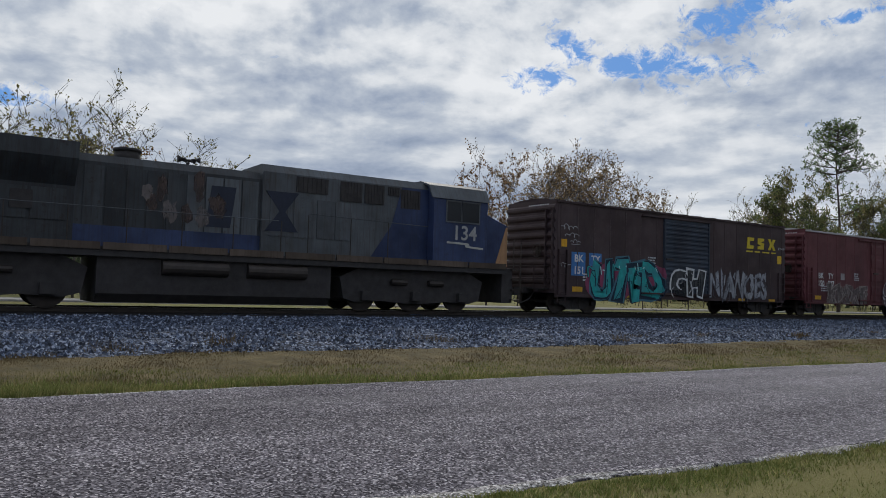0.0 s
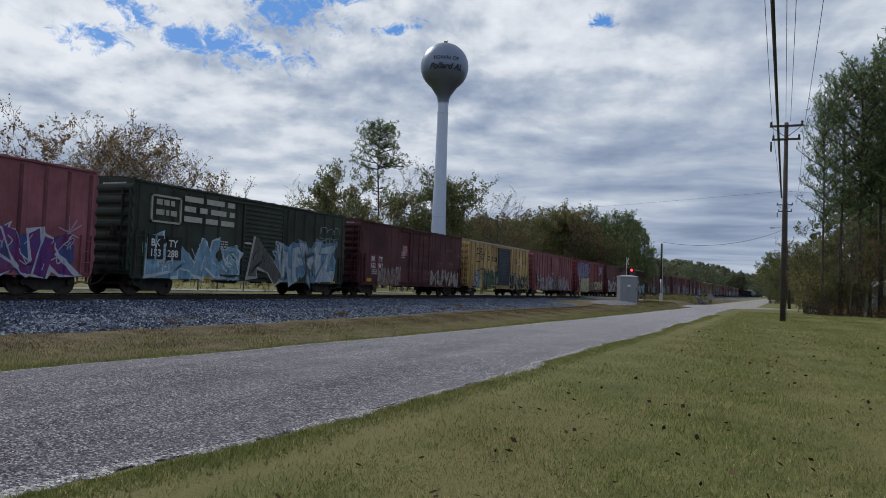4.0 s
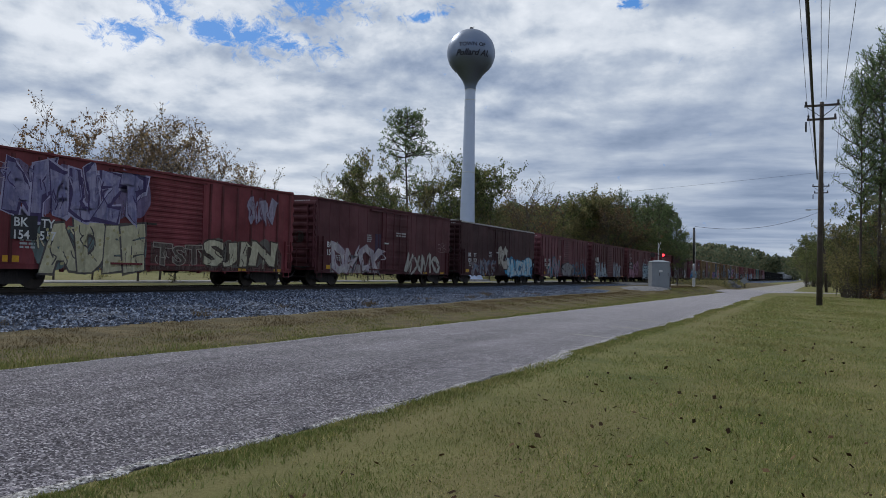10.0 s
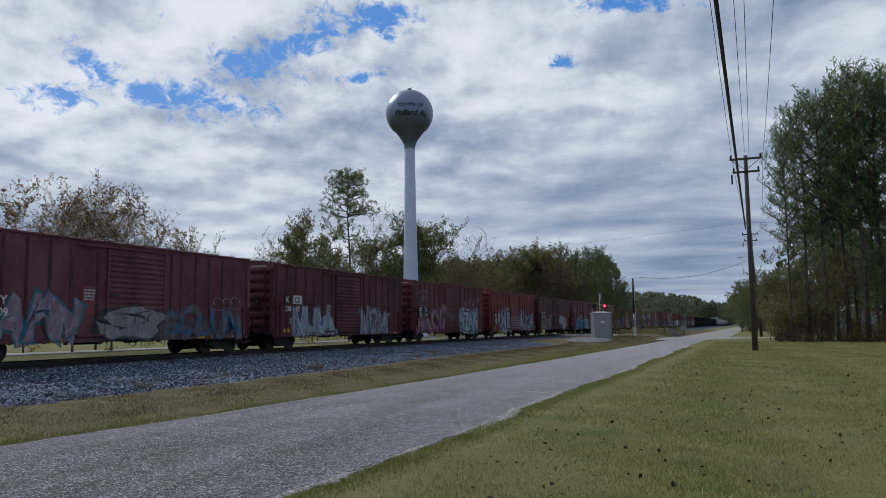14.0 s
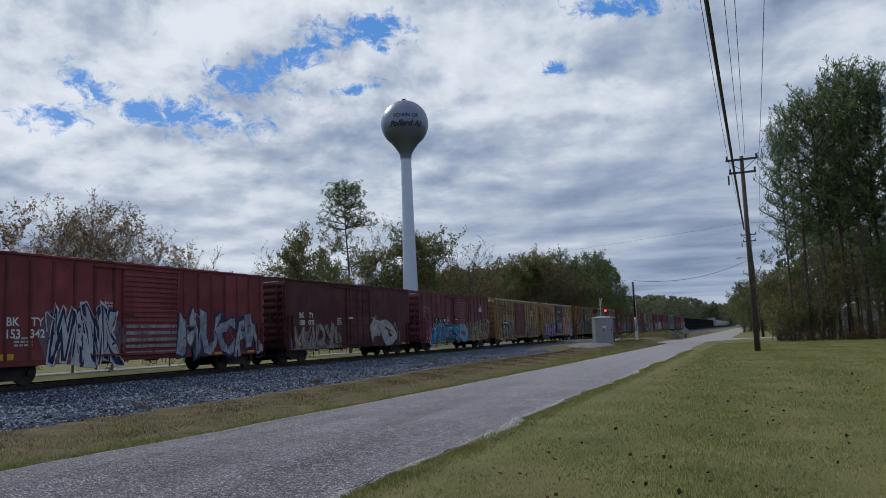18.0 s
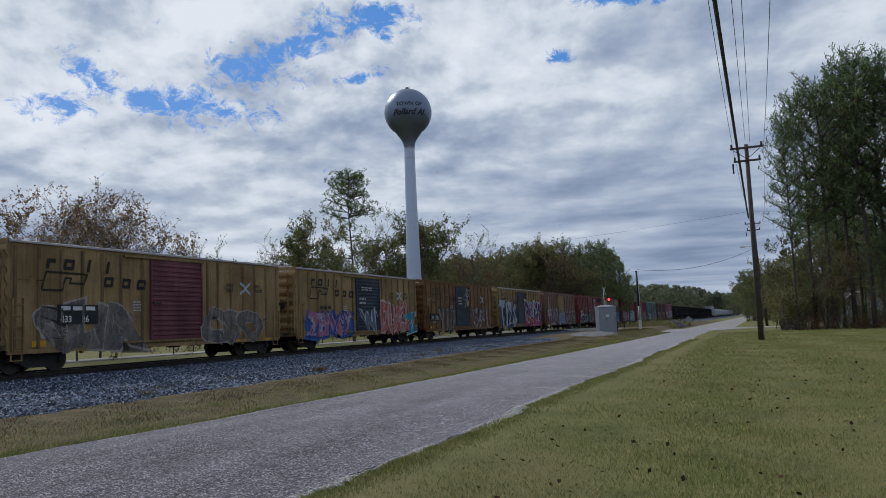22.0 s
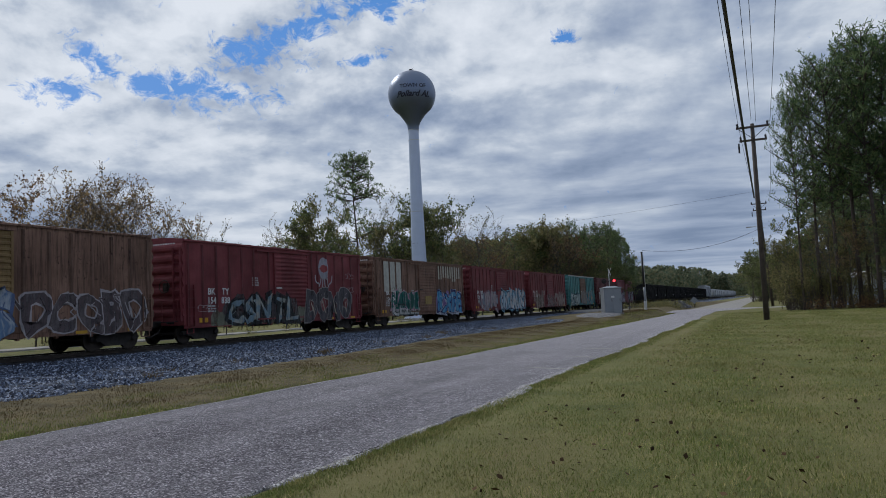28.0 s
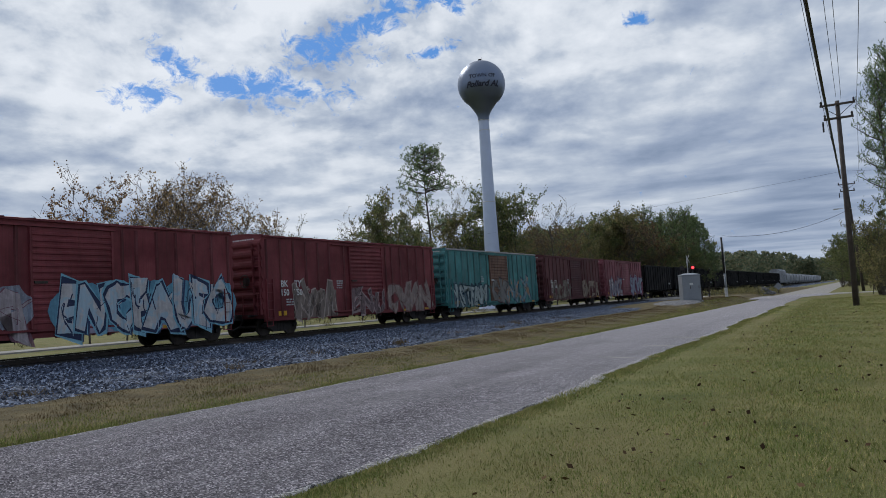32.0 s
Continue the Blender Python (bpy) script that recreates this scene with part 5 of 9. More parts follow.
arms = [[(-6.42, 3.55), (-6.62 + 0.09 * k, 3.3), (-6.72 + 0.14 * k + 0.06 * math.sin(k * 2.1), 3.12), (-6.60 + 0.10 * k - 0.08 * math.cos(k * 1.7), 2.95)] for k in range(6)]
daub(c, arms + [[(-6.45, 4.0), (-6.35, 3.85), (-6.42, 3.6)]], BLACK, 0.026, "black many-armed spray shape")
daub(c, [[(-6.44, 3.95), (-6.38, 3.7)]], BLACK, 0.10, "black blot above the spray shape")
panel(c, "notice", -2.45, -2.2, 2.25, 2.5, (0.5, 0.45, 0.47), 1.512, "small white notice")
# D
c = add(boxcar("dark green ribbed boxcar with white letter bars and blue graffiti", P_GREEN, None, "rib", "slide", 0.3, seed=4))
panel(c, "number_panel", -6.9, -6.1, 1.42, 2.36, (0.010, 0.014, 0.016), 1.562, "black number panel")
panel(c, "number_panel", -5.9, -5.1, 1.42, 2.36, (0.010, 0.014, 0.016), 1.562, "black number panel")
marks(c, "BK", "TY", "153", "288", -6.78, 1.94)
for y0, y1, z0, z1 in ((-6.85, -6.77, 2.87, 3.97), (-5.28, -5.20, 2.87, 3.97), (-6.85, -5.20, 2.87, 2.95), (-6.85, -5.20, 3.89, 3.97)):
    panel(c, "emblem_frame", y0, y1, z0, z1, (0.36, 0.35, 0.29), 1.566, "white emblem border")
bars(c, -6.6, 3.8, 1.2, 0.8, 2, (0.36, 0.35, 0.29), 9, 1.566)
bars(c, -5.05, 4.1, 3.15, 1.25, 3, (0.40, 0.40, 0.36), 6, 1.57)
blot(c, -7.1, -1.3, 2.1, (0.20, 0.36, 0.52), 14, worn=0.35, ragged=0.6, label="pale blue dripping spray")
piece(c, "EAKS", -6.9, -1.4, 2.2, (0.24, 0.42, 0.58), (0.50, 0.58, 0.64), 11, fat=0.05, edge=0.02, worn=0.35, label="pale blue graffiti")
piece(c, "A", -0.9, 1.4, 2.75, (0.10, 0.10, 0.09), (0.36, 0.36, 0.36), 13, fat=0.08, edge=0.02, worn=0.4, label="grey sprayed shape on the door")
piece(c, "RFMZ", 1.5, 6.6, 2.55, (0.44, 0.52, 0.60), (0.12, 0.20, 0.30), 12, fat=0.08, edge=0.025, cloud=(0.18, 0.32, 0.46), worn=0.25, label="white and blue graffiti")
scrawl(c, 5.0, 3.5, 2.0, (0.30, 0.42, 0.48), 31)
scrawl(c, 5.5, 2.95, 1.4, (0.30, 0.42, 0.48), 32)
# E
c = add(boxcar("dark maroon plain-sided boxcar with cream graffiti", P_DARK, None, "flat", "plug", 0.4, seed=5))
panel(c, "number_panel", -6.4, -5.72, 1.62, 2.46, (0.15, 0.04, 0.065), label="plum number panel")
panel(c, "number_panel", -5.52, -4.86, 1.62, 2.46, (0.15, 0.04, 0.065), label="plum number panel")
marks(c, "BK", "TY", "152", "863", -6.32, 2.1, "flat")
panel(c, "notice", -2.2, -1.5, 2.62, 3.28, (0.30, 0.08, 0.10), label="faded red notice board")
bars(c, -2.12, 3.2, 0.55, 0.5, 4, (0.42, 0.30, 0.32), 4, 1.512)
panel(c, "notice", -3.05, -2.4, 1.42, 1.85, (0.32, 0.34, 0.36), label="pale blank patch")
blot(c, -5.4, -2.6, 1.5, (0.30, 0.25, 0.24), 16, worn=0.75, ragged=0.6)
piece(c, "HNSA", -5.5, -2.4, 1.8, (0.34, 0.29, 0.28), (0.14, 0.05, 0.05), 13, fat=0.05, edge=0.025, worn=0.55, label="grey graffiti lettering")
piece(c, "MUVMJ", 2.2, 7.2, 1.8, (0.44, 0.39, 0.36), (0.09, 0.04, 0.04), 14, fat=0.06, edge=0.02, worn=0.6, label="cream graffiti lettering")
for k, (yy, zz, sz) in enumerate(((0.6, 1.5, 1.5), (3.2, 2.3, 0.8), (5.2, 2.35, 0.9), (4.8, 3.3, 1.0), (6.6, 3.0, 0.9))):
    scrawl(c, yy, zz, sz, (0.24, 0.17, 0.17), 9 + k)
# F
c = add(boxcar("faded yellow ribbed boxcar with a blue-black door", P_CLEANY, P_BLUED, "rib", "slide", 0.35, ROOFG, seed=6), 17.05)
yellow_marks(c)
blot(c, -6.6, -5.3, 1.75, (0.30, 0.34, 0.36), 17, worn=0.25, ragged=0.2, label="grey-blue sprayed block")
piece(c, "D", -6.6, -5.4, 1.95, (0.30, 0.36, 0.40), BLACK, 15, fat=0.06, edge=0.03, worn=0.2, label="grey-blue block letter")
piece(c, "JMSN", -4.6, -1.45, 2.05, (0.12, 0.17, 0.12), (0.025, 0.03, 0.035), 18, fat=0.07, edge=0.03, cloud=(0.26, 0.30, 0.22), second=(0.06, 0.11, 0.08), worn=0.25, label="green and grey graffiti with black outlines")
piece(c, "SKNOC", 1.85, 7.7, 1.88, (0.022, 0.026, 0.03), (0.42, 0.40, 0.32), 16, fat=0.07, edge=0.025, worn=0.2, label="black graffiti with pale outlines", rim=(0.03, 0.03, 0.03))
bars(c, -5.42, 2.30, 1.3, 0.30, 1, (0.05, 0.035, 0.02), 3, 1.57)
write(c, "42", -5.38, 1.72, 0.42, (0.03, 0.022, 0.015), 0.008, x=1.57, label="black car number")
write(c, "987", -4.68, 1.72, 0.42, (0.03, 0.022, 0.015), 0.008, x=1.57, label="black car number")
scrawl(c, -2.2, 2.5, 0.6, BLACK, 40)
# G
c = add(boxcar("faded plum ribbed boxcar with broken white graffiti", P_PINK, None, "rib", "slide", 0.15, seed=7))
panel(c, "number_panel", -6.62, -5.18, 1.42, 2.26, (0.05, 0.02, 0.024), 1.562, "dark number panel")
marks(c, "BK", "TY", "154", "274", -6.55, 1.9)
piece(c, "JLH", -5.4, -1.5, 1.9, (0.44, 0.44, 0.50), (0.20, 0.13, 0.17), 17, fat=0.09, edge=0.02, second=(0.24, 0.26, 0.32), worn=0.3, label="pale lilac graffiti blocks")
piece(c, "EM", -1.3, 1.7, 1.85, (0.36, 0.36, 0.38), (0.05, 0.03, 0.035), 19, fat=0.09, edge=0.03, second=(0.10, 0.09, 0.10), worn=0.35, label="broken white and black graffiti blocks")
piece(c, "MUN", 1.9, 5.9, 2.0, (0.46, 0.45, 0.48), (0.16, 0.06, 0.08), 18, fat=0.09, edge=0.02, worn=0.3, label="white graffiti blocks")
scrawl(c, -7.4, 2.9, 0.85, (0.46, 0.40, 0.44), 41)
scrawl(c, -7.4, 1.2, 0.9, (0.10, 0.05, 0.10), 42)
# H
c = add(boxcar("red ribbed boxcar with large cream graffiti letters", P_RED, None, "rib", "slide", 0.2, seed=8))
panel(c, "number_panel", -6.55, -5.2, 1.58, 2.34, (0.03, 0.03, 0.035), 1.562, "dark number panel")
marks(c, "BK", "TY", "154", "517", -6.47, 1.99)
piece(c, "RFBUZT", -6.7, -1.35, 4.02, (0.24, 0.23, 0.40), (0.07, 0.05, 0.14), 20, 2.42, 0.085, 0.03, (0.20, 0.16, 0.28), (0.32, 0.30, 0.44), None, None, 0.25, "lilac and blue graffiti letters high on the side", rim=(0.40, 0.38, 0.54))
piece(c, "ADEE", -5.45, -1.4, 2.22, (0.66, 0.62, 0.42), (0.09, 0.08, 0.08), 19, 0.64, 0.12, 0.025, (0.16, 0.22, 0.22), None, None, None, 0.12, "large cream graffiti letters", 0.7)
r_ = random.Random(5)
dots = [[(yy, zz), (yy + 0.01, zz + 0.01)] for yy, zz in [(r_.uniform(-5.3, -1.5), r_.uniform(0.75, 2.1)) for _ in range(34)]]
daub(c, dots, (0.42, 0.38, 0.20), 0.05, "dull dots sprayed over the cream letters", 0.1, 0.034)
blot(c, -1.0, 6.9, 1.8, (0.10, 0.06, 0.055), 21, worn=0.45, ragged=0.3, label="dark sprayed-over band")
piece(c, "TST", -0.9, 1.7, 1.7, (0.10, 0.06, 0.055), (0.36, 0.33, 0.28), 23, 0.85, 0.02, 0.02, worn=0.5, label="thin pale letters on the door", wild=0.4)
piece(c, "SJIN", 1.8, 6.5, 2.0, (0.62, 0.58, 0.42), (0.07, 0.05, 0.04), 21, 0.85, 0.055, 0.03, (0.16, 0.15, 0.13), None, None, None, 0.15, "cream graffiti capitals", 0.5)
piece(c, "SJN", 4.5, 6.2, 3.85, (0.44, 0.40, 0.52), (0.14, 0.06, 0.10), 22, 2.85, 0.09, 0.02, worn=0.3, label="pale lilac round graffiti")
scrawl(c, -7.4, 3.9, 0.7, (0.40, 0.34, 0.40), 43)
scrawl(c, -7.4, 3.4, 0.6, (0.40, 0.34, 0.40), 44)
# I
c = add(boxcar("dark oxide-brown plain-sided boxcar with white graffiti", P_BROWN, None, "flat", "plug", 0.3, seed=9))
marks(c, "BKTY", "", "153", "", -6.75, 1.98, "flat")
write(c, "798", -5.5, 1.58, 0.40, WHITE, 0.008, x=1.524, label="white reporting marks")
blot(c, -6.4, -1.5, 1.8, (0.40, 0.37, 0.38), 24, worn=0.6, ragged=0.8, label="white dripping spray")
piece(c, "DMCK", -6.3, -1.4, 2.06, (0.56, 0.53, 0.55), (0.14, 0.06, 0.08), 23, fat=0.08, edge=0.02, second=(0.38, 0.34, 0.40), worn=0.25, label="white graffiti letters")
panel(c, "notice", -2.0, -1.4, 1.5, 2.9, (0.045, 0.025, 0.06), label="dark notice sheet")
piece(c, "MXNIO", 1.5, 6.1, 1.85, (0.54, 0.52, 0.48), (0.06, 0.03, 0.03), 24, fat=0.06, edge=0.02, worn=0.25, label="white graffiti letters")
for yy, zz in ((5.9, 2.6), (5.9, 2.35)):
    scrawl(c, yy, zz, 1.0, (0.34, 0.24, 0.24), int(yy * 7 + zz * 10))
bars(c, 0.2, 3.1, 1.4, 0.3, 2, (0.36, 0.34, 0.34), 2, 1.60)
# J
c = add(boxcar("dark maroon plain-sided boxcar with sky-blue and white graffiti", P_DEEP, None, "flat", "plug", 0.2, ROOFG, seed=10))
marks(c, "BK", "TY", "150", "253", -6.4, 1.98, "flat")
piece(c, "NEKS", -5.7, -1.4, 1.75, (0.28, 0.28, 0.32), (0.12, 0.06, 0.07), 25, fat=0.06, edge=0.02, second=(0.14, 0.18, 0.26), worn=0.55, label="grey graffiti")
piece(c, "SC", -0.8, 0.9, 2.7, (0.55, 0.52, 0.46), (0.05, 0.03, 0.03), 26, 1.1, 0.14, 0.02, worn=0.2, label="white cloud shape graffiti")
piece(c, "ALOER", 0.6, 7.0, 1.95, (0.52, 0.60, 0.64), (0.02, 0.10, 0.20), 27, 0.68, 0.12, 0.025, (0.05, 0.28, 0.50), (0.22, 0.48, 0.66), (0.02, 0.12, 0.28), None, 0.12, "white and sky-blue graffiti on a blue cloud")
# K
c = add(boxcar("faded maroon ribbed boxcar with pale graffiti", P_MAROON, None, "rib", "slide", 0.3, seed=11))
marks(c, "BK", "TY", "151", "609", -6.86, 1.96)
piece(c, "AMN", -5.7, -2.5, 2.16, (0.36, 0.30, 0.37), (0.03, 0.16, 0.22), 28, fat=0.10, edge=0.025, second=(0.26, 0.17, 0.22), worn=0.25, label="lilac graffiti with teal outline")
panel(c, "notice", -2.35, -1.75, 1.6, 2.7, (0.20, 0.05, 0.06), 1.512, "red notice sheet")
blot(c, -1.4, 7.0, 1.7, (0.13, 0.11, 0.12), 29, worn=0.5, ragged=0.4)
piece(c, "S", -1.3, 1.4, 1.9, (0.34, 0.34, 0.36), (0.06, 0.05, 0.06), 30, fat=0.10, edge=0.03, worn=0.35, label="grey graffiti on the door")
piece(c, "BCLUM", 1.9, 7.0, 1.95, (0.06, 0.17, 0.30), (0.12, 0.08, 0.09), 29, fat=0.06, edge=0.02, second=(0.16, 0.13, 0.14), worn=0.35, label="dull blue block graffiti")
scrawl(c, 4.9, 2.35, 1.9, (0.40, 0.34, 0.36), 45)
# L
c = add(boxcar("oxide-brown ribbed boxcar with white and blue graffiti", P_BROWN, None, "rib", "slide", 0.1, seed=12), 17.5)
panel(c, "letter_panel", -6.7, -6.25, 2.36, 2.82, (0.03, 0.02, 0.02), 1.562, "dark letter panel")
panel(c, "letter_panel", -5.9, -5.1, 2.36, 2.82, (0.56, 0.56, 0.56), 1.562, "white letter panel")
write(c, "K", -6.62, 2.44, 0.42, WHITE, 0.01, x=1.567, label="white letter")
write(c, "CS", -5.82, 2.44, 0.42, BLACK, 0.01, x=1.567, label="black letters")
write(c, "138", -6.72, 1.98, 0.38, WHITE, 0.008, x=1.569, label="white reporting marks")
write(c, "03", -5.7, 1.98, 0.38, WHITE, 0.008, x=1.569, label="white reporting marks")
blot(c, -6.0, -1.7, 1.9, (0.30, 0.38, 0.48), 30, worn=0.5, ragged=0.8, label="pale blue dripping spray")
piece(c, "NUIA", -5.95, -1.65, 2.1, (0.44, 0.51, 0.58), (0.10, 0.13, 0.19), 30, fat=0.08, edge=0.02, worn=0.3, label="white and blue graffiti")
blot(c, 1.5, 5.5, 2.1, (0.24, 0.28, 0.36), 32, worn=0.5, ragged=0.6)
piece(c, "NOJA", 1.5, 5.5, 2.35, (0.38, 0.42, 0.48), (0.13, 0.12, 0.16), 31, fat=0.05, edge=0.02, worn=0.45, label="pale blue graffiti")
# M
c = add(boxcar("oxide-red ribbed boxcar with pink graffiti under a black number panel", P_OXIDE, None, "rib", "slide", -0.05, seed=13), 17.5)
panel(c, "number_panel", -6.85, -6.1, 1.72, 2.62, (0.012, 0.022, 0.02), 1.562, "black number panel")
panel(c, "number_panel", -5.9, -4.9, 1.72, 2.62, (0.012, 0.022, 0.02), 1.562, "black number panel")
marks(c, "BK", "TY", "152", "214", -6.8, 2.24)
piece(c, "AKCG", -7.2, -1.7, 2.5, (0.44, 0.25, 0.33), (0.15, 0.07, 0.11), 32, fat=0.06, edge=0.03, second=(0.30, 0.14, 0.22), worn=0.3, label="pink graffiti letters")
piece(c, "NZMN", 1.45, 5.9, 2.4, (0.42, 0.54, 0.62), (0.012, 0.02, 0.05), 33, 0.68, 0.075, 0.035, (0.30, 0.42, 0.50), None, (0.02, 0.03, 0.06), None, 0.12, "pale blue block graffiti with dark outlines", 0.6, rim=(0.44, 0.50, 0.55))
for k, (yy, zz, sz) in enumerate(((2.5, 3.1, 2.2), (5.9, 3.4, 0.7), (-6.9, 3.6, 1.5), (-6.8, 3.0, 1.5), (-1.9, 2.2, 0.9), (-1.0, 1.9, 1.2))):
    scrawl(c, yy, zz, sz, (0.46, 0.42, 0.46), 15 + k)
# N
c = add(boxcar("faded red ribbed boxcar with white and blue graffiti", P_RED, None, "rib", "slide", 0.0, seed=14), 17.4)
marks(c, "BK", "TY", "153", "342", -6.55, 1.98)
piece(c, "WRNK", -4.95, -1.8, 2.36, (0.52, 0.55, 0.62), (0.015, 0.025, 0.08), 34, fat=0.045, edge=0.045, cloud=(0.16, 0.12, 0.16), worn=0.15, label="white graffiti with dark blue outlines", rim=(0.50, 0.52, 0.58))
for k in range(5):
    blot(c, -1.4, 1.4, 0.98 + 0.26 * k, (0.26, 0.27, 0.30), 60 + k, z0=0.84 + 0.26 * k, worn=0.5, ragged=0.1, label="grey sprayed bar on the door")
piece(c, "MUCFR", 1.55, 7.35, 2.4, (0.26, 0.31, 0.42), (0.03, 0.04, 0.09), 35, fat=0.08, edge=0.03, second=(0.38, 0.38, 0.42), worn=0.25, label="grey and blue graffiti")
panel(c, "notice", -2.45, -1.8, 2.2, 3.2, (0.20, 0.05, 0.055), 1.512, "red notice sheet")
# O
c = add(boxcar("dark maroon plain-sided boxcar with pale graffiti", P_DARK, None, "flat", "plug", 0.3, seed=15), 17.5)
marks(c, "BK", "TY", "150", "008", -6.45, 2.38, "flat")
blot(c, -7.3, -2.0, 1.7, (0.26, 0.26, 0.27), 36, worn=0.6, ragged=0.9, label="pale dripping spray")
piece(c, "WJDVL", -7.2, -2.1, 2.0, (0.34, 0.32, 0.32), (0.12, 0.08, 0.08), 36, fat=0.04, edge=0.015, worn=0.55, label="pale drip graffiti")
piece(c, "SO", 1.8, 5.3, 2.15, (0.48, 0.48, 0.48), (0.06, 0.05, 0.055), 37, fat=0.13, edge=0.02, second=(0.30, 0.31, 0.34), worn=0.25, label="white round-letter graffiti")
scrawl(c, 1.7, 2.4, 0.9, SILVER, 21)
daub(c, [[(4.9, 0.9), (4.9, 1.7)], [(5.9, 0.9), (5.9, 1.6)]], (0.30, 0.28, 0.28), 0.03, "thin pale uprights")
# P
c = add(boxcar("dark maroon ribbed boxcar with blue graffiti", P_MAROON, None, "rib", "slide", 0.4, seed=16), 17.4)
for k, ch in enumerate("CNW"):
    panel(c, "number_panel", -5.25 + 0.82 * k, -4.6 + 0.82 * k, 2.12, 2.5, (0.012, 0.012, 0.014), 1.562, "black panel under a letter")
    write(c, ch, -5.1 + 0.82 * k, 2.17, 0.38, WHITE, 0.01, x=1.567, label="white reporting mark")
daub(c, [[(-6.6, 1.0), (-6.4, 1.8), (-6.1, 1.1), (-5.9, 1.9)], [(-6.7, 1.4), (-5.8, 1.5)]], (0.30, 0.06, 0.14), 0.10, "red-pink sprayed strokes")
piece(c, "AUOS", -5.85, -0.4, 1.98, (0.05, 0.20, 0.45), (0.02, 0.025, 0.06), 38, 0.68, 0.085, 0.03, (0.20, 0.08, 0.18), (0.05, 0.34, 0.48), (0.01, 0.02, 0.05), (0.4, 0.6, 0.7), 0.15, "bright blue graffiti letters", rim=(0.30, 0.34, 0.44))
piece(c, "O", -0.4, 1.7, 2.05, (0.36, 0.46, 0.56), (0.20, 0.10, 0.16), 39, fat=0.14, edge=0.03, second=(0.10, 0.34, 0.52), worn=0.2, label="white and blue round graffiti")
piece(c, "ABKRI", 2.0, 7.5, 2.25, (0.20, 0.17, 0.15), (0.42, 0.38, 0.30), 40, fat=0.05, edge=0.02, worn=0.4, label="tan outlined graffiti lettering")
panel(c, "shield", 4.9, 5.5, 3.1, 3.75, (0.40, 0.42, 0.50), 1.58, "small faded shield shape")
panel(c, "shield_band", 4.9, 5.5, 3.45, 3.75, (0.10, 0.12, 0.30), 1.584, "blue band on the shield")
scrawl(c, -7.2, 3.2, 1.2, (0.48, 0.44, 0.48), 46)
# Q
c = add(boxcar("faded yellow ribbed boxcar with a maroon door", P_YELLOW, P_MAROON, "rib", "slide", 0.2, ROOFG, seed=17), 17.0)
yellow_marks(c)
panel(c, "number_panel", -5.75, -4.0, 1.62, 2.3, (0.012, 0.02, 0.024), 1.562, "black number panel with bars")
bars(c, -5.65, 2.24, 1.5, 0.26, 1, WHITE, 12, 1.57)
write(c, "433", -5.66, 1.68, 0.32, WHITE, 0.008, x=1.57, label="white number")
write(c, "26", -4.75, 1.68, 0.32, WHITE, 0.008, x=1.57, label="white number")
piece(c, "GUR", -6.6, -2.1, 2.25, (0.13, 0.12, 0.12), (0.36, 0.34, 0.30), 41, fat=0.13, edge=0.02, second=(0.20, 0.18, 0.16), worn=0.45, label="grey bubble graffiti with pale outlines")
piece(c, "CSO", 1.85, 6.1, 2.15, (0.13, 0.125, 0.125), (0.36, 0.34, 0.30), 42, fat=0.12, edge=0.02, second=(0.19, 0.17, 0.15), worn=0.4, label="grey bubble graffiti with pale outlines")
scrawl(c, -7.3, 3.1, 0.9, (0.16, 0.09, 0.04), 47)
# R
c = add(boxcar("faded yellow ribbed boxcar with a blue-black door and pink graffiti", P_YELLOW, P_BLUED, "rib", "slide", 0.33, ROOFG, seed=18), 17.0)
yellow_marks(c)
bars(c, -5.4, 2.4, 1.3, 0.30, 1, (0.05, 0.035, 0.02), 3, 1.57)
piece(c, "ZENSY", -6.7, -1.8, 1.95, (0.42, 0.16, 0.27), (0.03, 0.06, 0.22), 43, 0.68, 0.075, 0.03, (0.04, 0.10, 0.34), (0.36, 0.30, 0.42), None, (0.6, 0.5, 0.55), 0.12, "pink graffiti on a dark blue cloud", rim=(0.05, 0.12, 0.38))
piece(c, "W", -0.8, 1.4, 2.2, (0.14, 0.20, 0.30), (0.45, 0.48, 0.52), 71, 0.8, 0.06, 0.02, worn=0.3, label="white outlined sprayed ghost shape on the door")
piece(c, "DUJC", 1.95, 6.0, 2.5, (0.50, 0.14, 0.14), (0.54, 0.44, 0.42), 44, 0.68, 0.085, 0.02, (0.34, 0.10, 0.12), (0.42, 0.24, 0.20), (0.10, 0.02, 0.03), None, 0.12, "red-pink graffiti letters")
piece(c, "Z", 5.9, 7.5, 1.95, (0.06, 0.36, 0.52), (0.40, 0.50, 0.54), 72, 0.68, 0.10, 0.02, worn=0.15, label="turquoise graffiti edge")
bars(c, -0.6, 3.6, 1.6, 0.25, 2, (0.40, 0.42, 0.44), 7, 1.60)
bars(c, -0.9, 2.95, 0.9, 0.5, 2, (0.40, 0.42, 0.44), 8, 1.60)
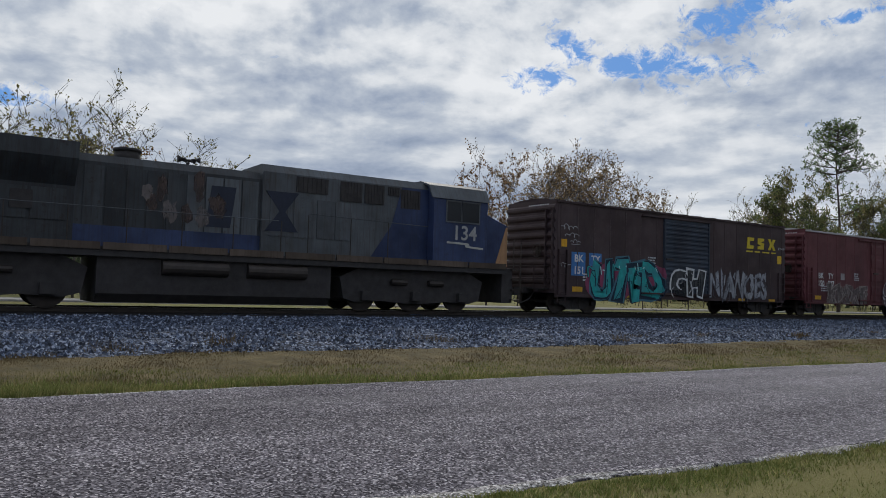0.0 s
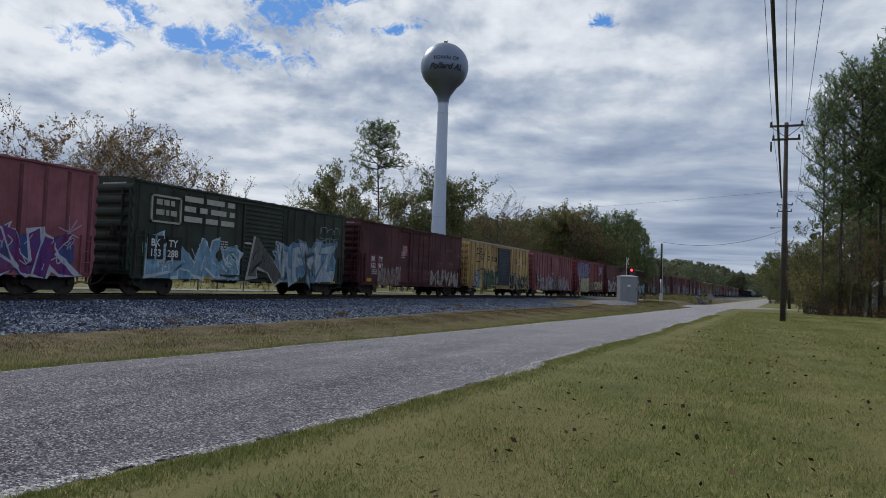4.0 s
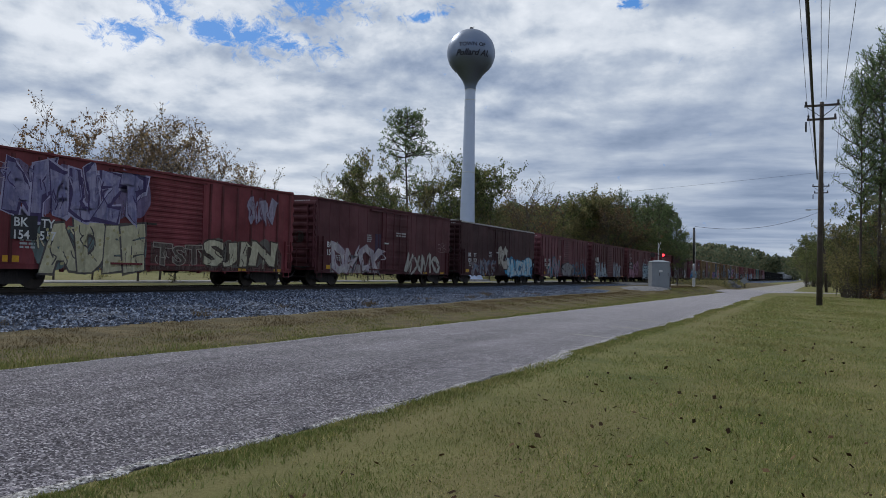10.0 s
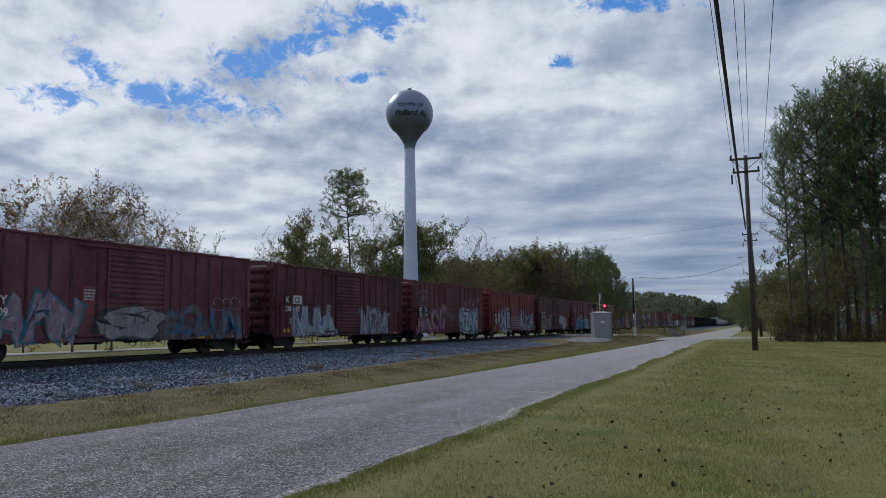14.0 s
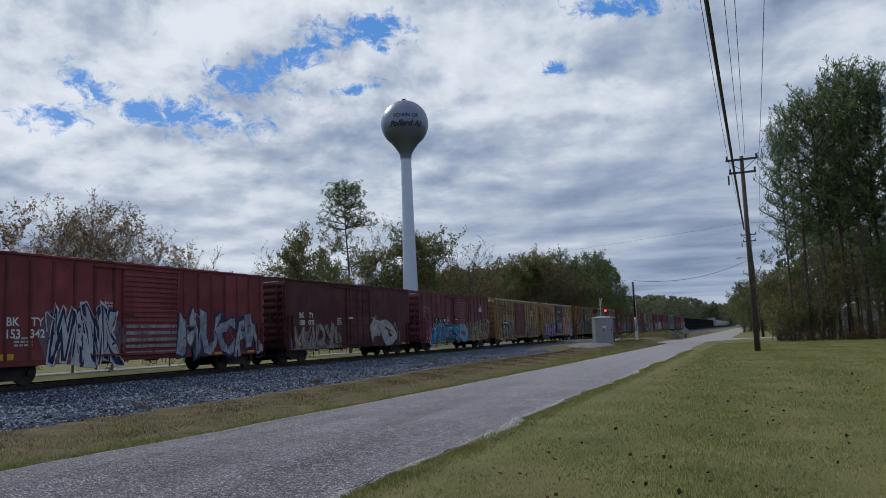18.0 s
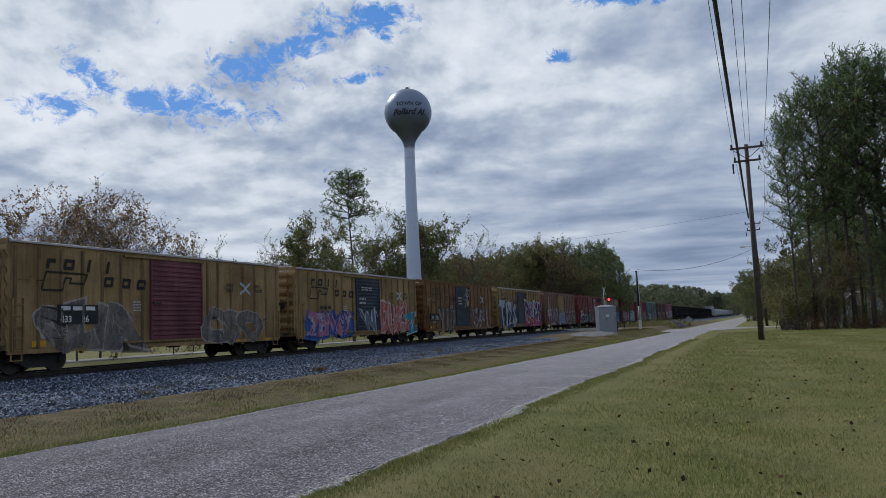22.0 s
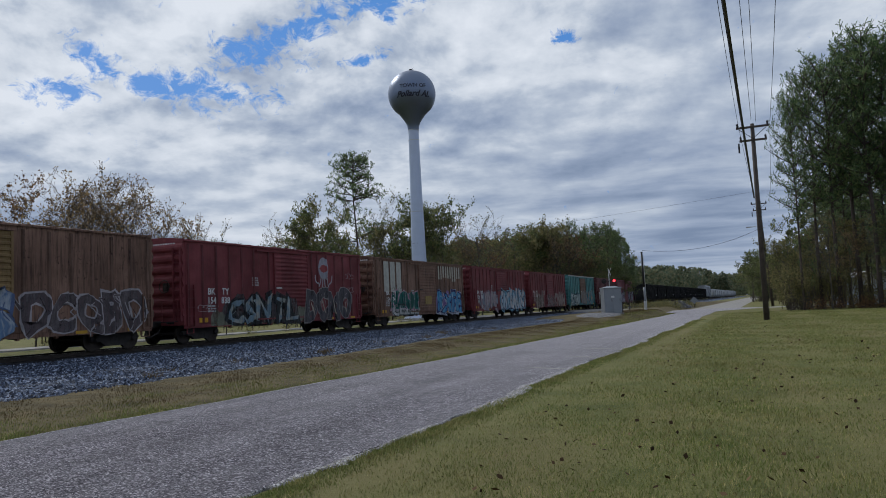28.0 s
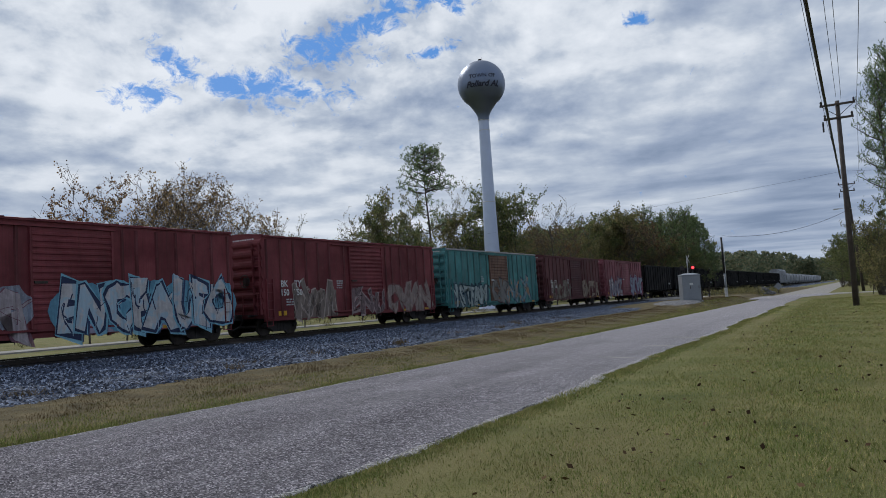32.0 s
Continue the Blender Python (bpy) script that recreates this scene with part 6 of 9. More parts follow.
# S
c = add(boxcar("rusty yellow ribbed boxcar with a dark door and sprayed figures", P_GOLDB, P_BLUED, "rib", "slide", -0.02, seed=19), 17.1)
yellow_marks(c, True)
panel(c, "number_panel", -6.8, -5.15, 1.42, 1.98, (0.012, 0.014, 0.018), 1.562, "black number panel")
write(c, "39", -6.68, 1.52, 0.42, (0.5, 0.48, 0.36), 0.008, x=1.566, label="cream number")
write(c, "700", -5.95, 1.52, 0.42, (0.5, 0.48, 0.36), 0.008, x=1.566, label="cream number")
piece(c, "VIII", -4.9, -1.9, 2.3, (0.32, 0.32, 0.32), (0.06, 0.05, 0.05), 45, 0.68, 0.07, 0.03, None, (0.20, 0.17, 0.15), None, None, 0.3, "pale upright graffiti figures")
r_ = random.Random(9)
spatter = [[(yy, zz), (yy + 0.02, zz - 0.02)] for yy, zz in [(r_.gauss(0.85, 0.33), r_.uniform(2.5, 4.05)) for _ in range(46)]]
daub(c, spatter, (0.46, 0.46, 0.42), 0.055, "white spatter over the door", 0.15)
daub(c, [[(0.9, 2.75), (1.2, 2.9)]], (0.50, 0.38, 0.04), 0.13, "yellow spot in the spatter")
bars(c, -1.1, 3.3, 0.8, 0.7, 3, (0.40, 0.42, 0.44), 8, 1.60)
piece(c, "SFI", 2.4, 6.5, 2.5, (0.44, 0.44, 0.42), (0.10, 0.07, 0.06), 47, 0.68, 0.03, 0.02, worn=0.45, second=(0.10, 0.07, 0.12), label="thin white graffiti")
scrawl(c, -7.35, 3.0, 0.9, (0.50, 0.44, 0.40), 48)
# T
c = add(boxcar("faded yellow ribbed boxcar with a black door and bright graffiti", P_YELLOW, P_BLUED, "rib", "slide", 0.1, ROOFG, seed=20), 17.1)
yellow_marks(c)
piece(c, "TJZS", -7.2, -2.0, 2.95, (0.52, 0.57, 0.64), (0.04, 0.07, 0.16), 48, 0.68, 0.05, 0.035, (0.06, 0.07, 0.10), None, None, None, 0.15, "white graffiti with dark blue outlines")
blot(c, 0.9, 7.5, 2.2, (0.38, 0.08, 0.24), 51, worn=0.2, ragged=0.4, label="magenta spray base")
piece(c, "EXVOM", 1.2, 7.5, 3.05, (0.02, 0.025, 0.04), (0.52, 0.60, 0.62), 50, 1.3, 0.10, 0.03, (0.05, 0.32, 0.40), (0.30, 0.05, 0.22), (0.45, 0.10, 0.26), (0.6, 0.6, 0.62), 0.1, "black and pink graffiti on a turquoise cloud")
daub(c, [[(3.3, 1.0), (3.9, 1.5), (4.6, 1.0), (5.3, 1.6)], [(1.3, 0.9), (2.4, 1.5), (3.0, 0.9)]], (0.34, 0.10, 0.04), 0.16, "red-brown sprayed swirls", 0.1, 0.04)
# U
c = add(boxcar("rust-streaked tan ribbed boxcar with a pale yellow door", P_TAN, P_YELLOW, "rib", "slide", -0.1, seed=21))
marks(c, "BK", "TY", "155", "091", -6.75, 2.1)
panel(c, "patch", -6.1, -5.35, 1.6, 3.9, (0.34, 0.27, 0.21), 1.512, "pale rubbed panel")
piece(c, "HRKSV", -5.4, -1.7, 2.42, (0.20, 0.13, 0.15), (0.44, 0.38, 0.42), 51, fat=0.07, edge=0.02, worn=0.3, label="purple graffiti with pale outlines")
piece(c, "RS", -1.45, 1.35, 2.2, (0.40, 0.46, 0.54), (0.08, 0.12, 0.24), 52, fat=0.10, edge=0.02, second=(0.12, 0.20, 0.34), worn=0.25, label="pale blue graffiti")
piece(c, "OCQBO", 1.65, 7.25, 2.2, (0.095, 0.072, 0.080), (0.38, 0.36, 0.38), 53, fat=0.085, edge=0.022, worn=0.4, label="dark purple bubble graffiti with pale outlines", wild=1.1)
# V
c = add(boxcar("dark red ribbed boxcar with a white round figure", P_RED, None, "rib", "slide", 0.3, seed=22))
marks(c, "BK", "TY", "154", "838", -6.25, 2.08)
blot(c, -6.0, 1.4, 1.5, (0.16, 0.17, 0.13), 54, worn=0.45, ragged=0.5, label="dull green spray haze")
piece(c, "CSNTL", -4.9, 0.6, 1.95, (0.20, 0.30, 0.38), (0.016, 0.02, 0.025), 54, 0.68, 0.04, 0.05, (0.07, 0.06, 0.065), (0.36, 0.37, 0.34), None, None, 0.35, "pale blue graffiti with black outlines")
piece(c, "DCMO", 1.5, 6.4, 2.3, (0.085, 0.08, 0.095), (0.26, 0.24, 0.24), 56, 0.68, 0.11, 0.014, worn=0.2, label="dark grey bubble graffiti", wild=0.7)
daub(c, [[(2.1, 1.6), (2.3, 1.0)], [(3.2, 1.7), (3.5, 1.1)], [(4.4, 1.7), (4.6, 1.0)], [(5.6, 1.6), (5.8, 1.1)]], (0.42, 0.36, 0.30), 0.04, "pale inner letter strokes", 0.2, 0.04)
oval = [(3.47 + 0.52 * math.cos(a), 3.52 + 0.62 * math.sin(a)) for a in [6.2832 * i / 20 for i in range(20)]]
g = Geo().add([(0.012, 3.47, 3.52)] + [(0.012, a, b) for a, b in oval], [(0, 1 + i, 1 + (i + 1) % 20) for i in range(20)])
laid_on(c, "spray_drawing", g, [ink((0.36, 0.36, 0.42), 0.2)], "white sprayed oval")
lid = [(3.05, 3.5), (3.25, 3.68), (3.47, 3.74), (3.7, 3.68), (3.9, 3.5), (3.7, 3.34), (3.47, 3.28), (3.25, 3.34)]
laid_on(c, "spray_drawing", Geo().add([(0.016, a, b) for a, b in reversed(lid)], [tuple(range(8))]), [ink((0.26, 0.05, 0.055))], "red eye shape in the oval")
daub(c, [[(3.2, 3.0), (3.1, 2.7), (2.95, 2.5)], [(3.38, 2.95), (3.34, 2.6), (3.3, 2.35)], [(3.55, 2.95), (3.58, 2.6), (3.62, 2.35)], [(3.74, 3.0), (3.82, 2.7), (3.98, 2.5)], [(2.6, 3.1), (2.65, 2.8), (2.95, 2.62)], [(4.35, 3.1), (4.28, 2.8), (4.0, 2.62)]], (0.40, 0.38, 0.42), 0.045, "white hanging strokes under the oval")
for k, (yy, zz) in enumerate(((5.9, 3.2), (5.9, 2.4), (-6.9, 1.55))):
    scrawl(c, yy, zz, 0.9, (0.40, 0.32, 0.34), 61 + k)
# W
c = add(boxcar("brown ribbed boxcar with white-painted panels and teal graffiti", P_TAN, P_TAN, "rib", "slide", 0.45, seed=23))
marks(c, "BK", "TY", "154", "74", -6.25, 2.02)
for y0, y1, z0 in ((-6.4, -5.65, 2.25), (-5.48, -4.75, 2.25), (-4.56, -3.85, 2.2)):
    panel(c, "patch", y0, y1, z0, 4.22, (0.44, 0.44, 0.40), 1.508, "worn white patch between posts")
for k, y0 in enumerate((2.5, 3.45, 4.36, 5.28, 6.2)):
    panel(c, "patch", y0, y0 + 0.70, (3.2, 3.35, 3.3, 3.05, 3.3)[k], 4.2, (0.42, 0.41, 0.35), 1.508, "worn white patch between posts")
piece(c, "NAIURF", -5.4, -1.3, 2.15, (0.012, 0.10, 0.09), (0.03, 0.20, 0.17), 57, 1.15, 0.11, 0.02, (0.46, 0.26, 0.36), None, None, None, 0.1, "dark teal graffiti on a pink cloud", rim=(0.50, 0.30, 0.40))
piece(c, "CEZSE", -5.3, -1.3, 1.40, (0.56, 0.58, 0.58), (0.02, 0.04, 0.04), 58, 0.66, 0.06, 0.03, (0.40, 0.40, 0.42), None, None, None, 0.1, "white graffiti letters", 0.6)
piece(c, "RXEE", 2.1, 6.9, 2.2, (0.12, 0.36, 0.58), (0.03, 0.03, 0.12), 59, 0.68, 0.07, 0.035, (0.24, 0.14, 0.36), (0.06, 0.22, 0.46), (0.02, 0.02, 0.08), (0.5, 0.65, 0.7), 0.1, "bright blue graffiti on violet", rim=(0.42, 0.44, 0.52))
panel(c, "notice", -0.1, 1.0, 1.35, 1.95, (0.30, 0.22, 0.07), 1.585, "faded yellow notice")
scrawl(c, -5.4, 2.45, 1.3, (0.02, 0.02, 0.03), 64)
# X
c = add(boxcar("red ribbed boxcar with white graffiti along its sill", P_RED, None, "rib", "slide", 0.3, seed=24))
marks(c, "BK", "TY", "150", "603", -6.5, 2.1)
piece(c, "UPM", -5.5, -1.5, 2.3, (0.52, 0.46, 0.49), (0.20, 0.10, 0.14), 60, fat=0.08, edge=0.02, cloud=(0.30, 0.34, 0.42), worn=0.3, label="white graffiti")
blot(c, -0.4, 7.5, 1.3, (0.34, 0.30, 0.40), 66, worn=0.25, ragged=0.4, label="lilac and blue spray base")
piece(c, "ENCFAUEO", -0.3, 7.5, 2.3, (0.58, 0.56, 0.57), (0.02, 0.03, 0.08), 61, 0.72, 0.085, 0.025, (0.14, 0.34, 0.48), (0.36, 0.48, 0.58), (0.03, 0.05, 0.12), None, 0.1, "white and pale blue graffiti", rim=(0.20, 0.42, 0.55))
# Y
c = add(boxcar("red ribbed boxcar with grey graffiti", P_RED, None, "rib", "slide", 0.3, seed=25))
marks(c, "BK", "TY", "150", "750", -6.6, 2.15)
blot(c, -5.7, -2.4, 2.1, (0.22, 0.17, 0.15), 62, worn=0.4, ragged=0.25)
piece(c, "NMA", -5.6, -2.4, 2.15, (0.26, 0.21, 0.19), (0.40, 0.33, 0.30), 62, fat=0.09, edge=0.02, worn=0.4, label="grey-brown graffiti")
piece(c, "ENU", -1.2, 1.9, 1.9, (0.20, 0.14, 0.15), (0.34, 0.26, 0.26), 64, fat=0.06, edge=0.02, worn=0.6, label="faint graffiti on the door")
piece(c, "CNAN", 2.3, 6.9, 2.2, (0.36, 0.29, 0.27), (0.18, 0.09, 0.09), 63, fat=0.11, edge=0.02, worn=0.35, label="grey bubble graffiti")
# Z
c = add(boxcar("teal ribbed boxcar with a brown door and white graffiti", P_TEAL, P_TAN, "rib", "slide", 0.2, ROOFG, seed=26))
piece(c, "YSTFRM", -7.1, -2.0, 2.15, (0.46, 0.54, 0.54), (0.02, 0.05, 0.07), 64, fat=0.06, edge=0.03, cloud=(0.10, 0.16, 0.20), worn=0.2, label="white and teal graffiti")
piece(c, "QK", -1.3, 1.6, 2.3, (0.30, 0.29, 0.28), (0.08, 0.06, 0.06), 65, fat=0.09, edge=0.02, worn=0.35, label="grey graffiti")
piece(c, "NKX", 1.4, 6.0, 2.4, (0.24, 0.38, 0.44), (0.04, 0.10, 0.14), 66, fat=0.06, edge=0.02, second=(0.40, 0.24, 0.14), worn=0.35, label="pale blue and tan graffiti")
# AA, AB
c = add(boxcar("oxide-red ribbed boxcar with dull graffiti", P_OXIDE, P_BROWN, "rib", "slide", 0.3, seed=27))
marks(c, "BK", "TY", "154", "118", -6.5, 2.1)
piece(c, "RJOZH", -6.0, -1.5, 2.2, (0.32, 0.28, 0.24), (0.12, 0.07, 0.06), 67, fat=0.07, edge=0.02, worn=0.4, label="grey graffiti")
piece(c, "EMZA", 2.0, 7.2, 2.2, (0.40, 0.32, 0.26), (0.12, 0.07, 0.06), 68, fat=0.06, edge=0.02, worn=0.35, label="tan graffiti")
c = add(boxcar("faded plum ribbed boxcar with white and blue graffiti", P_PINK, P_PINK, "rib", "slide", 0.3, seed=28))
marks(c, "BK", "TY", "151", "440", -6.5, 2.1)
piece(c, "HUNIZ", -6.0, -1.5, 2.4, (0.42, 0.40, 0.46), (0.10, 0.09, 0.16), 69, fat=0.08, edge=0.02, worn=0.3, label="pale graffiti")
piece(c, "SKVE", 2.0, 7.2, 2.6, (0.40, 0.46, 0.56), (0.16, 0.06, 0.14), 70, fat=0.08, edge=0.02, cloud=(0.20, 0.08, 0.16), worn=0.3, label="pale blue and pink graffiti")


def gondola(label):
    """A black high-sided coal gondola with side stakes."""
    car = thing("gondola", pose(RAIL_X, 0, RAIL_Z), label, "gondola", "cars of the freight train")
    L = 7.6

    def tub():
        g = Geo()
        g.prism([(-1.5, 1.0), (1.5, 1.0), (1.5, 4.05), (1.42, 4.05), (1.42, 1.1), (-1.42, 1.1), (-1.42, 4.05), (-1.5, 4.05)], "y", -L, L)
        g.box(-1.5, 1.5, -L, -L + 0.08, 1.0, 4.05).box(-1.5, 1.5, L - 0.08, L, 1.0, 4.05)
        for s in (-1, 1):
            g.box(s * 1.52 - 0.06, s * 1.52 + 0.06, -L, L, 3.95, 4.12)
        return g.mesh("tub", [M_GRIME])
    part("tub", cached("tub", tub), P_COAL, car)
    for s in (-1, 1):
        for k in range(12):
            p = part("side_post", cached("gpost", lambda: Geo().prism([(0, -0.09), (0.09, -0.05), (0.09, 0.05), (0, 0.09)], "z", 1.0, 4.0).mesh("side_post", [M_GRIME])), P_COAL, car)
            p.location = (s * 1.5, -L + 0.4 + k * (2 * L - 0.8) / 11, 0)
            p.rotation_euler = (0, 0, 0 if s > 0 else math.pi)
        truck(car, s * 5.9)
        c = part("coupler", cached("coupler", coupler_mesh), M_GRIME, car)
        c.location = (0, s * L, 0)
        c.rotation_euler = (0, 0, 0 if s < 0 else math.pi)
    part("centre_sill", cached("under", under_mesh), M_GRIME, car)
    panel(car, "placard", 5.4, 6.1, 1.7, 1.9, SILVER, 1.6, "small pale plate")
    return car


def autorack(label):
    """A tall pale-sided enclosed car with a rounded end roof."""
    car = thing("autorack", pose(RAIL_X, 0, RAIL_Z), label, "autorack", "cars of the freight train")
    L = 13.4
    sec = [(-1.5, 1.0), (1.5, 1.0), (1.55, 1.1), (1.55, 5.1), (1.2, 5.6), (-1.2, 5.6), (-1.55, 5.1), (-1.55, 1.1)]
    part("body", cached("rack", lambda: Geo().prism(sec, "y", -L, L).mesh("body", [M_GRIME])), P_SILVER, car)
    for s in (-1, 1):
        for k in range(14):
            p = part("side_post", cached("rpost", lambda: Geo().box(0, 0.06, -0.06, 0.06, 1.1, 5.1).mesh("side_post", [M_GRIME])), P_SILVER, car)
            p.location = (s * 1.55, -L + 0.2 + k * (2 * L - 0.4) / 13, 0)
            p.rotation_euler = (0, 0, 0 if s > 0 else math.pi)
        truck(car, s * 10.2)
    part("centre_sill", cached("under", under_mesh), M_GRIME, car)
    return car


def hopper(label):
    """A pale covered hopper with rounded sides."""
    car = thing("covered_hopper", pose(RAIL_X, 0, RAIL_Z), label, "hopper car", "cars of the freight train")
    L = 7.9
    sec = [(-1.2, 1.2), (1.2, 1.2), (1.5, 1.7), (1.56, 2.8), (1.45, 3.9), (1.0, 4.35), (-1.0, 4.35), (-1.45, 3.9), (-1.56, 2.8), (-1.5, 1.7)]
    part("body", cached("hop", lambda: Geo().prism(sec, "y", -L + 0.8, L - 0.8).mesh("body", [M_GRIME])), P_SILVER, car)

    def bays():
        g = Geo()
        for y in (-4.2, 0, 4.2):
            g.prism([(y - 1.6, 1.25), (y - 0.4, 0.45), (y + 0.4, 0.45), (y + 1.6, 1.25)], "x", -0.9, 0.9)
        return g.mesh("discharge_bay", [M_GRIME])
    part("discharge_bay", cached("bays", bays), P_SILVER, car)
    for s in (-1, 1):
        truck(car, s * 6.5)
        part("end_platform", Geo().box(-1.4, 1.4, s * L - (0.9 if s > 0 else 0), s * L + (0 if s > 0 else 0.9), 0.95, 1.1).box(-1.4, -1.3, s * L - 0.05, s * L + 0.05, 1.1, 3.9).box(1.3, 1.4, s * L - 0.05, s * L + 0.05, 1.1, 3.9), P_SILVER, car)
    part("roof_walk", cached("rwalk", lambda: Geo().box(-0.35, 0.35, -L + 0.8, L - 0.8, 4.38, 4.46).mesh("roof_walk", [M_GRIME])), P_SILVER, car)
    return car


for k in range(11):
    add(gondola("black high-sided coal gondola with riveted side posts"), 16.9)
add(autorack("tall pale grey enclosed autorack car"), 22.0)
for k in range(17):
    add(hopper("pale grey covered hopper car with curved sides"), 17.6 if k else 23.0)


# ---- locomotive, cab toward the following cars ----
P_LBLUE = car_paint("loco_blue", (0.026, 0.042, 0.108), (0.03, 0.025, 0.022), 0.5, 0.45)
P_LGREY = car_paint("loco_grey", (0.074, 0.084, 0.096), (0.05, 0.035, 0.03), 0.7, 0.5)
P_LDIRT = car_paint("loco_grimy_grey", (0.038, 0.043, 0.050), (0.03, 0.022, 0.018), 0.8, 0.6)
P_LGOLD = car_paint("loco_gold", (0.30, 0.17, 0.085), (0.12, 0.07, 0.04), 0.8)
P_SILL = car_paint("loco_sill", (0.075, 0.055, 0.042), (0.06, 0.04, 0.03), 1.0)


def locomotive():
    lo = thing("locomotive", pose(RAIL_X, 0, RAIL_Z), "grimy dark blue and grey diesel freight locomotive with a wide cab", "locomotive")
    E = 11.1
    g = Geo().box(-1.5, 1.5, -E + 0.3, E - 0.6, 1.42, 1.62)
    part("underframe", g, M_GRIME, lo)
    for s in (-1, 1):
        for k in range(12):
            y = -E + 0.6 + k * 1.75
            part("sill_plate", Geo().box(s * 1.52 - 0.03, s * 1.52 + 0.03, y, y + 1.68, 1.60, 1.80), P_SILL, lo)
    part("walkway", Geo().box(-1.5, 1.5, -E + 0.4, E - 1.2, 1.62, 1.68), M_GRIME, lo)
    hood = [(-0.95, 1.68), (0.95, 1.68), (0.95, 4.05), (0.75, 4.28), (-0.75, 4.28), (-0.95, 4.05)]
    part("engine_hood", Geo().prism(hood, "y", -4.2, 1.1), P_LDIRT, lo)
    # engine doors
    for k in range(9):
        y = -4.0 + k * 0.56
        for s in (-1, 1):
            part("hood_door", Geo().box(s * 0.955 - 0.02, s * 0.955 + 0.02, y + 0.02, y + 0.53, 2.25, 3.95), P_LGREY if k > 4 else P_LDIRT, lo)
    part("lower_band", Geo().box(-0.985, 0.985, -10.2, 7.2, 1.69, 2.28), P_LBLUE, lo)
    wing = [(-1.0, 1.68), (1.0, 1.68), (1.0, 3.3), (1.5, 4.0), (1.5, 4.45), (-1.5, 4.45), (-1.5, 4.0), (-1.0, 3.3)]
    part("radiator_housing", Geo().prism(wing, "y", -10.4, -4.2), P_LDIRT, lo)
    for k in range(6):
        y = -10.0 + k * 0.95
        part("radiator_door", Geo().box(0.99, 1.03, y, y + 0.85, 2.35, 3.2), P_LDIRT, lo)
    for k in range(4):
        part("radiator_vent", Geo().box(1.03, 1.05, -8.6 + k * 0.95, -8.05 + k * 0.95, 2.6, 3.1), M_GRIME, lo)
    g = Geo().tube([(0, -2.7, 4.22), (0, -2.7, 4.60)], 0.36, 14).tube([(0, -2.7, 4.56), (0, -2.7, 4.64)], 0.40, 14)
    part("exhaust_stack", g, M_GRIME, lo, "sooty round exhaust stack", True)
    g = Geo().box(-0.05, 0.05, -0.98, -0.90, 4.25, 4.45).tube([(0, -1.1, 4.52), (0, -0.78, 4.52)], 0.04, 8)
    for y, d in ((-1.05, -1), (-0.98, -1), (-0.90, 1), (-0.83, 1)):
        xx = 0.12 if y in (-1.05, -0.83) else -0.12
        g.tube([(xx, y, 4.54), (xx, y + d * 0.12, 4.54), (xx, y + d * 0.22, 4.54)], [0.03, 0.045, 0.10], 10)
        g.box(min(xx, 0), max(xx, 0), y - 0.02, y + 0.02, 4.46, 4.56)
    part("air_horn", g, M_GRIME, lo, "black multi-bell air horn")
    blower = [(-1.1, 1.68), (1.1, 1.68), (1.1, 4.3), (0.9, 4.55), (-0.9, 4.55), (-1.1, 4.3)]
    part("blower_housing", Geo().prism(blower, "y", 1.1, 7.2), P_LGREY, lo)
    for y0, y1, z0, z1 in ((2.2, 3.3, 3.75, 4.25), (3.75, 4.55, 3.6, 4.25), (4.65, 5.4, 3.6, 4.25), (5.55, 6.0, 3.95, 4.25), (6.05, 6.85, 3.55, 4.2)):
        for s in (-1, 1):
            gr = part("intake_grille", Geo().box(s * 1.11 - 0.02, s * 1.11 + 0.02, y0, y1, z0, z1), M_GRIME, lo, "dark louvred air intake")
            for k in range(7):
                yy = y0 + (k + 0.5) * (y1 - y0) / 7
                part("louvre", Geo().box(s * 1.135 - 0.012, s * 1.135 + 0.012, yy - 0.02, yy + 0.02, z0, z1), M_GRIME, gr)
    for y in (1.35, 2.15, 2.95, 3.6):
        part("hood_door", Geo().box(1.09, 1.125, y, y + 0.6, 2.3, 3.55), P_LGREY, lo)
    part("paint_slash", Geo().add([(1.128, 4.9, 1.75), (1.128, 7.19, 1.75), (1.128, 7.19, 4.28), (1.128, 6.1, 4.28), (1.128, 5.7, 2.9)], [(0, 1, 2, 3, 4)]), P_LBLUE, lo, "slanted dark blue paint edge")
    # faded emblem shapes on the hood
    for sh_, x0, x1 in (([(-0.6, 2.45), (0.15, 2.45), (0.3, 3.7), (-0.45, 3.7)], 0.96, 0.986), ([(1.2, 2.45), (2.3, 2.45), (1.85, 3.08), (2.3, 3.7), (1.2, 3.7), (1.65, 3.08)], 1.10, 1.132)):
        part("hood_emblem", Geo().prism(sh_, "x", x0, x1), ink((0.018, 0.024, 0.045)), lo, "dark blue plain emblem shape, half rubbed off")
    rr = random.Random(12)
    for k in range(9):
        y, z, a_, b_ = -2.3 + 0.27 * k + rr.uniform(-0.15, 0.15), rr.uniform(2.5, 3.75), rr.uniform(0.12, 0.34), rr.uniform(0.2, 0.6)
        n = 13
        xx = 0.984 + 0.0015 * k
        ring = [(xx, y + a_ * math.cos(6.2832 * i / n) * rr.uniform(0.5, 1.2), z + b_ * math.sin(6.2832 * i / n) * rr.uniform(0.5, 1.2)) for i in range(n)]
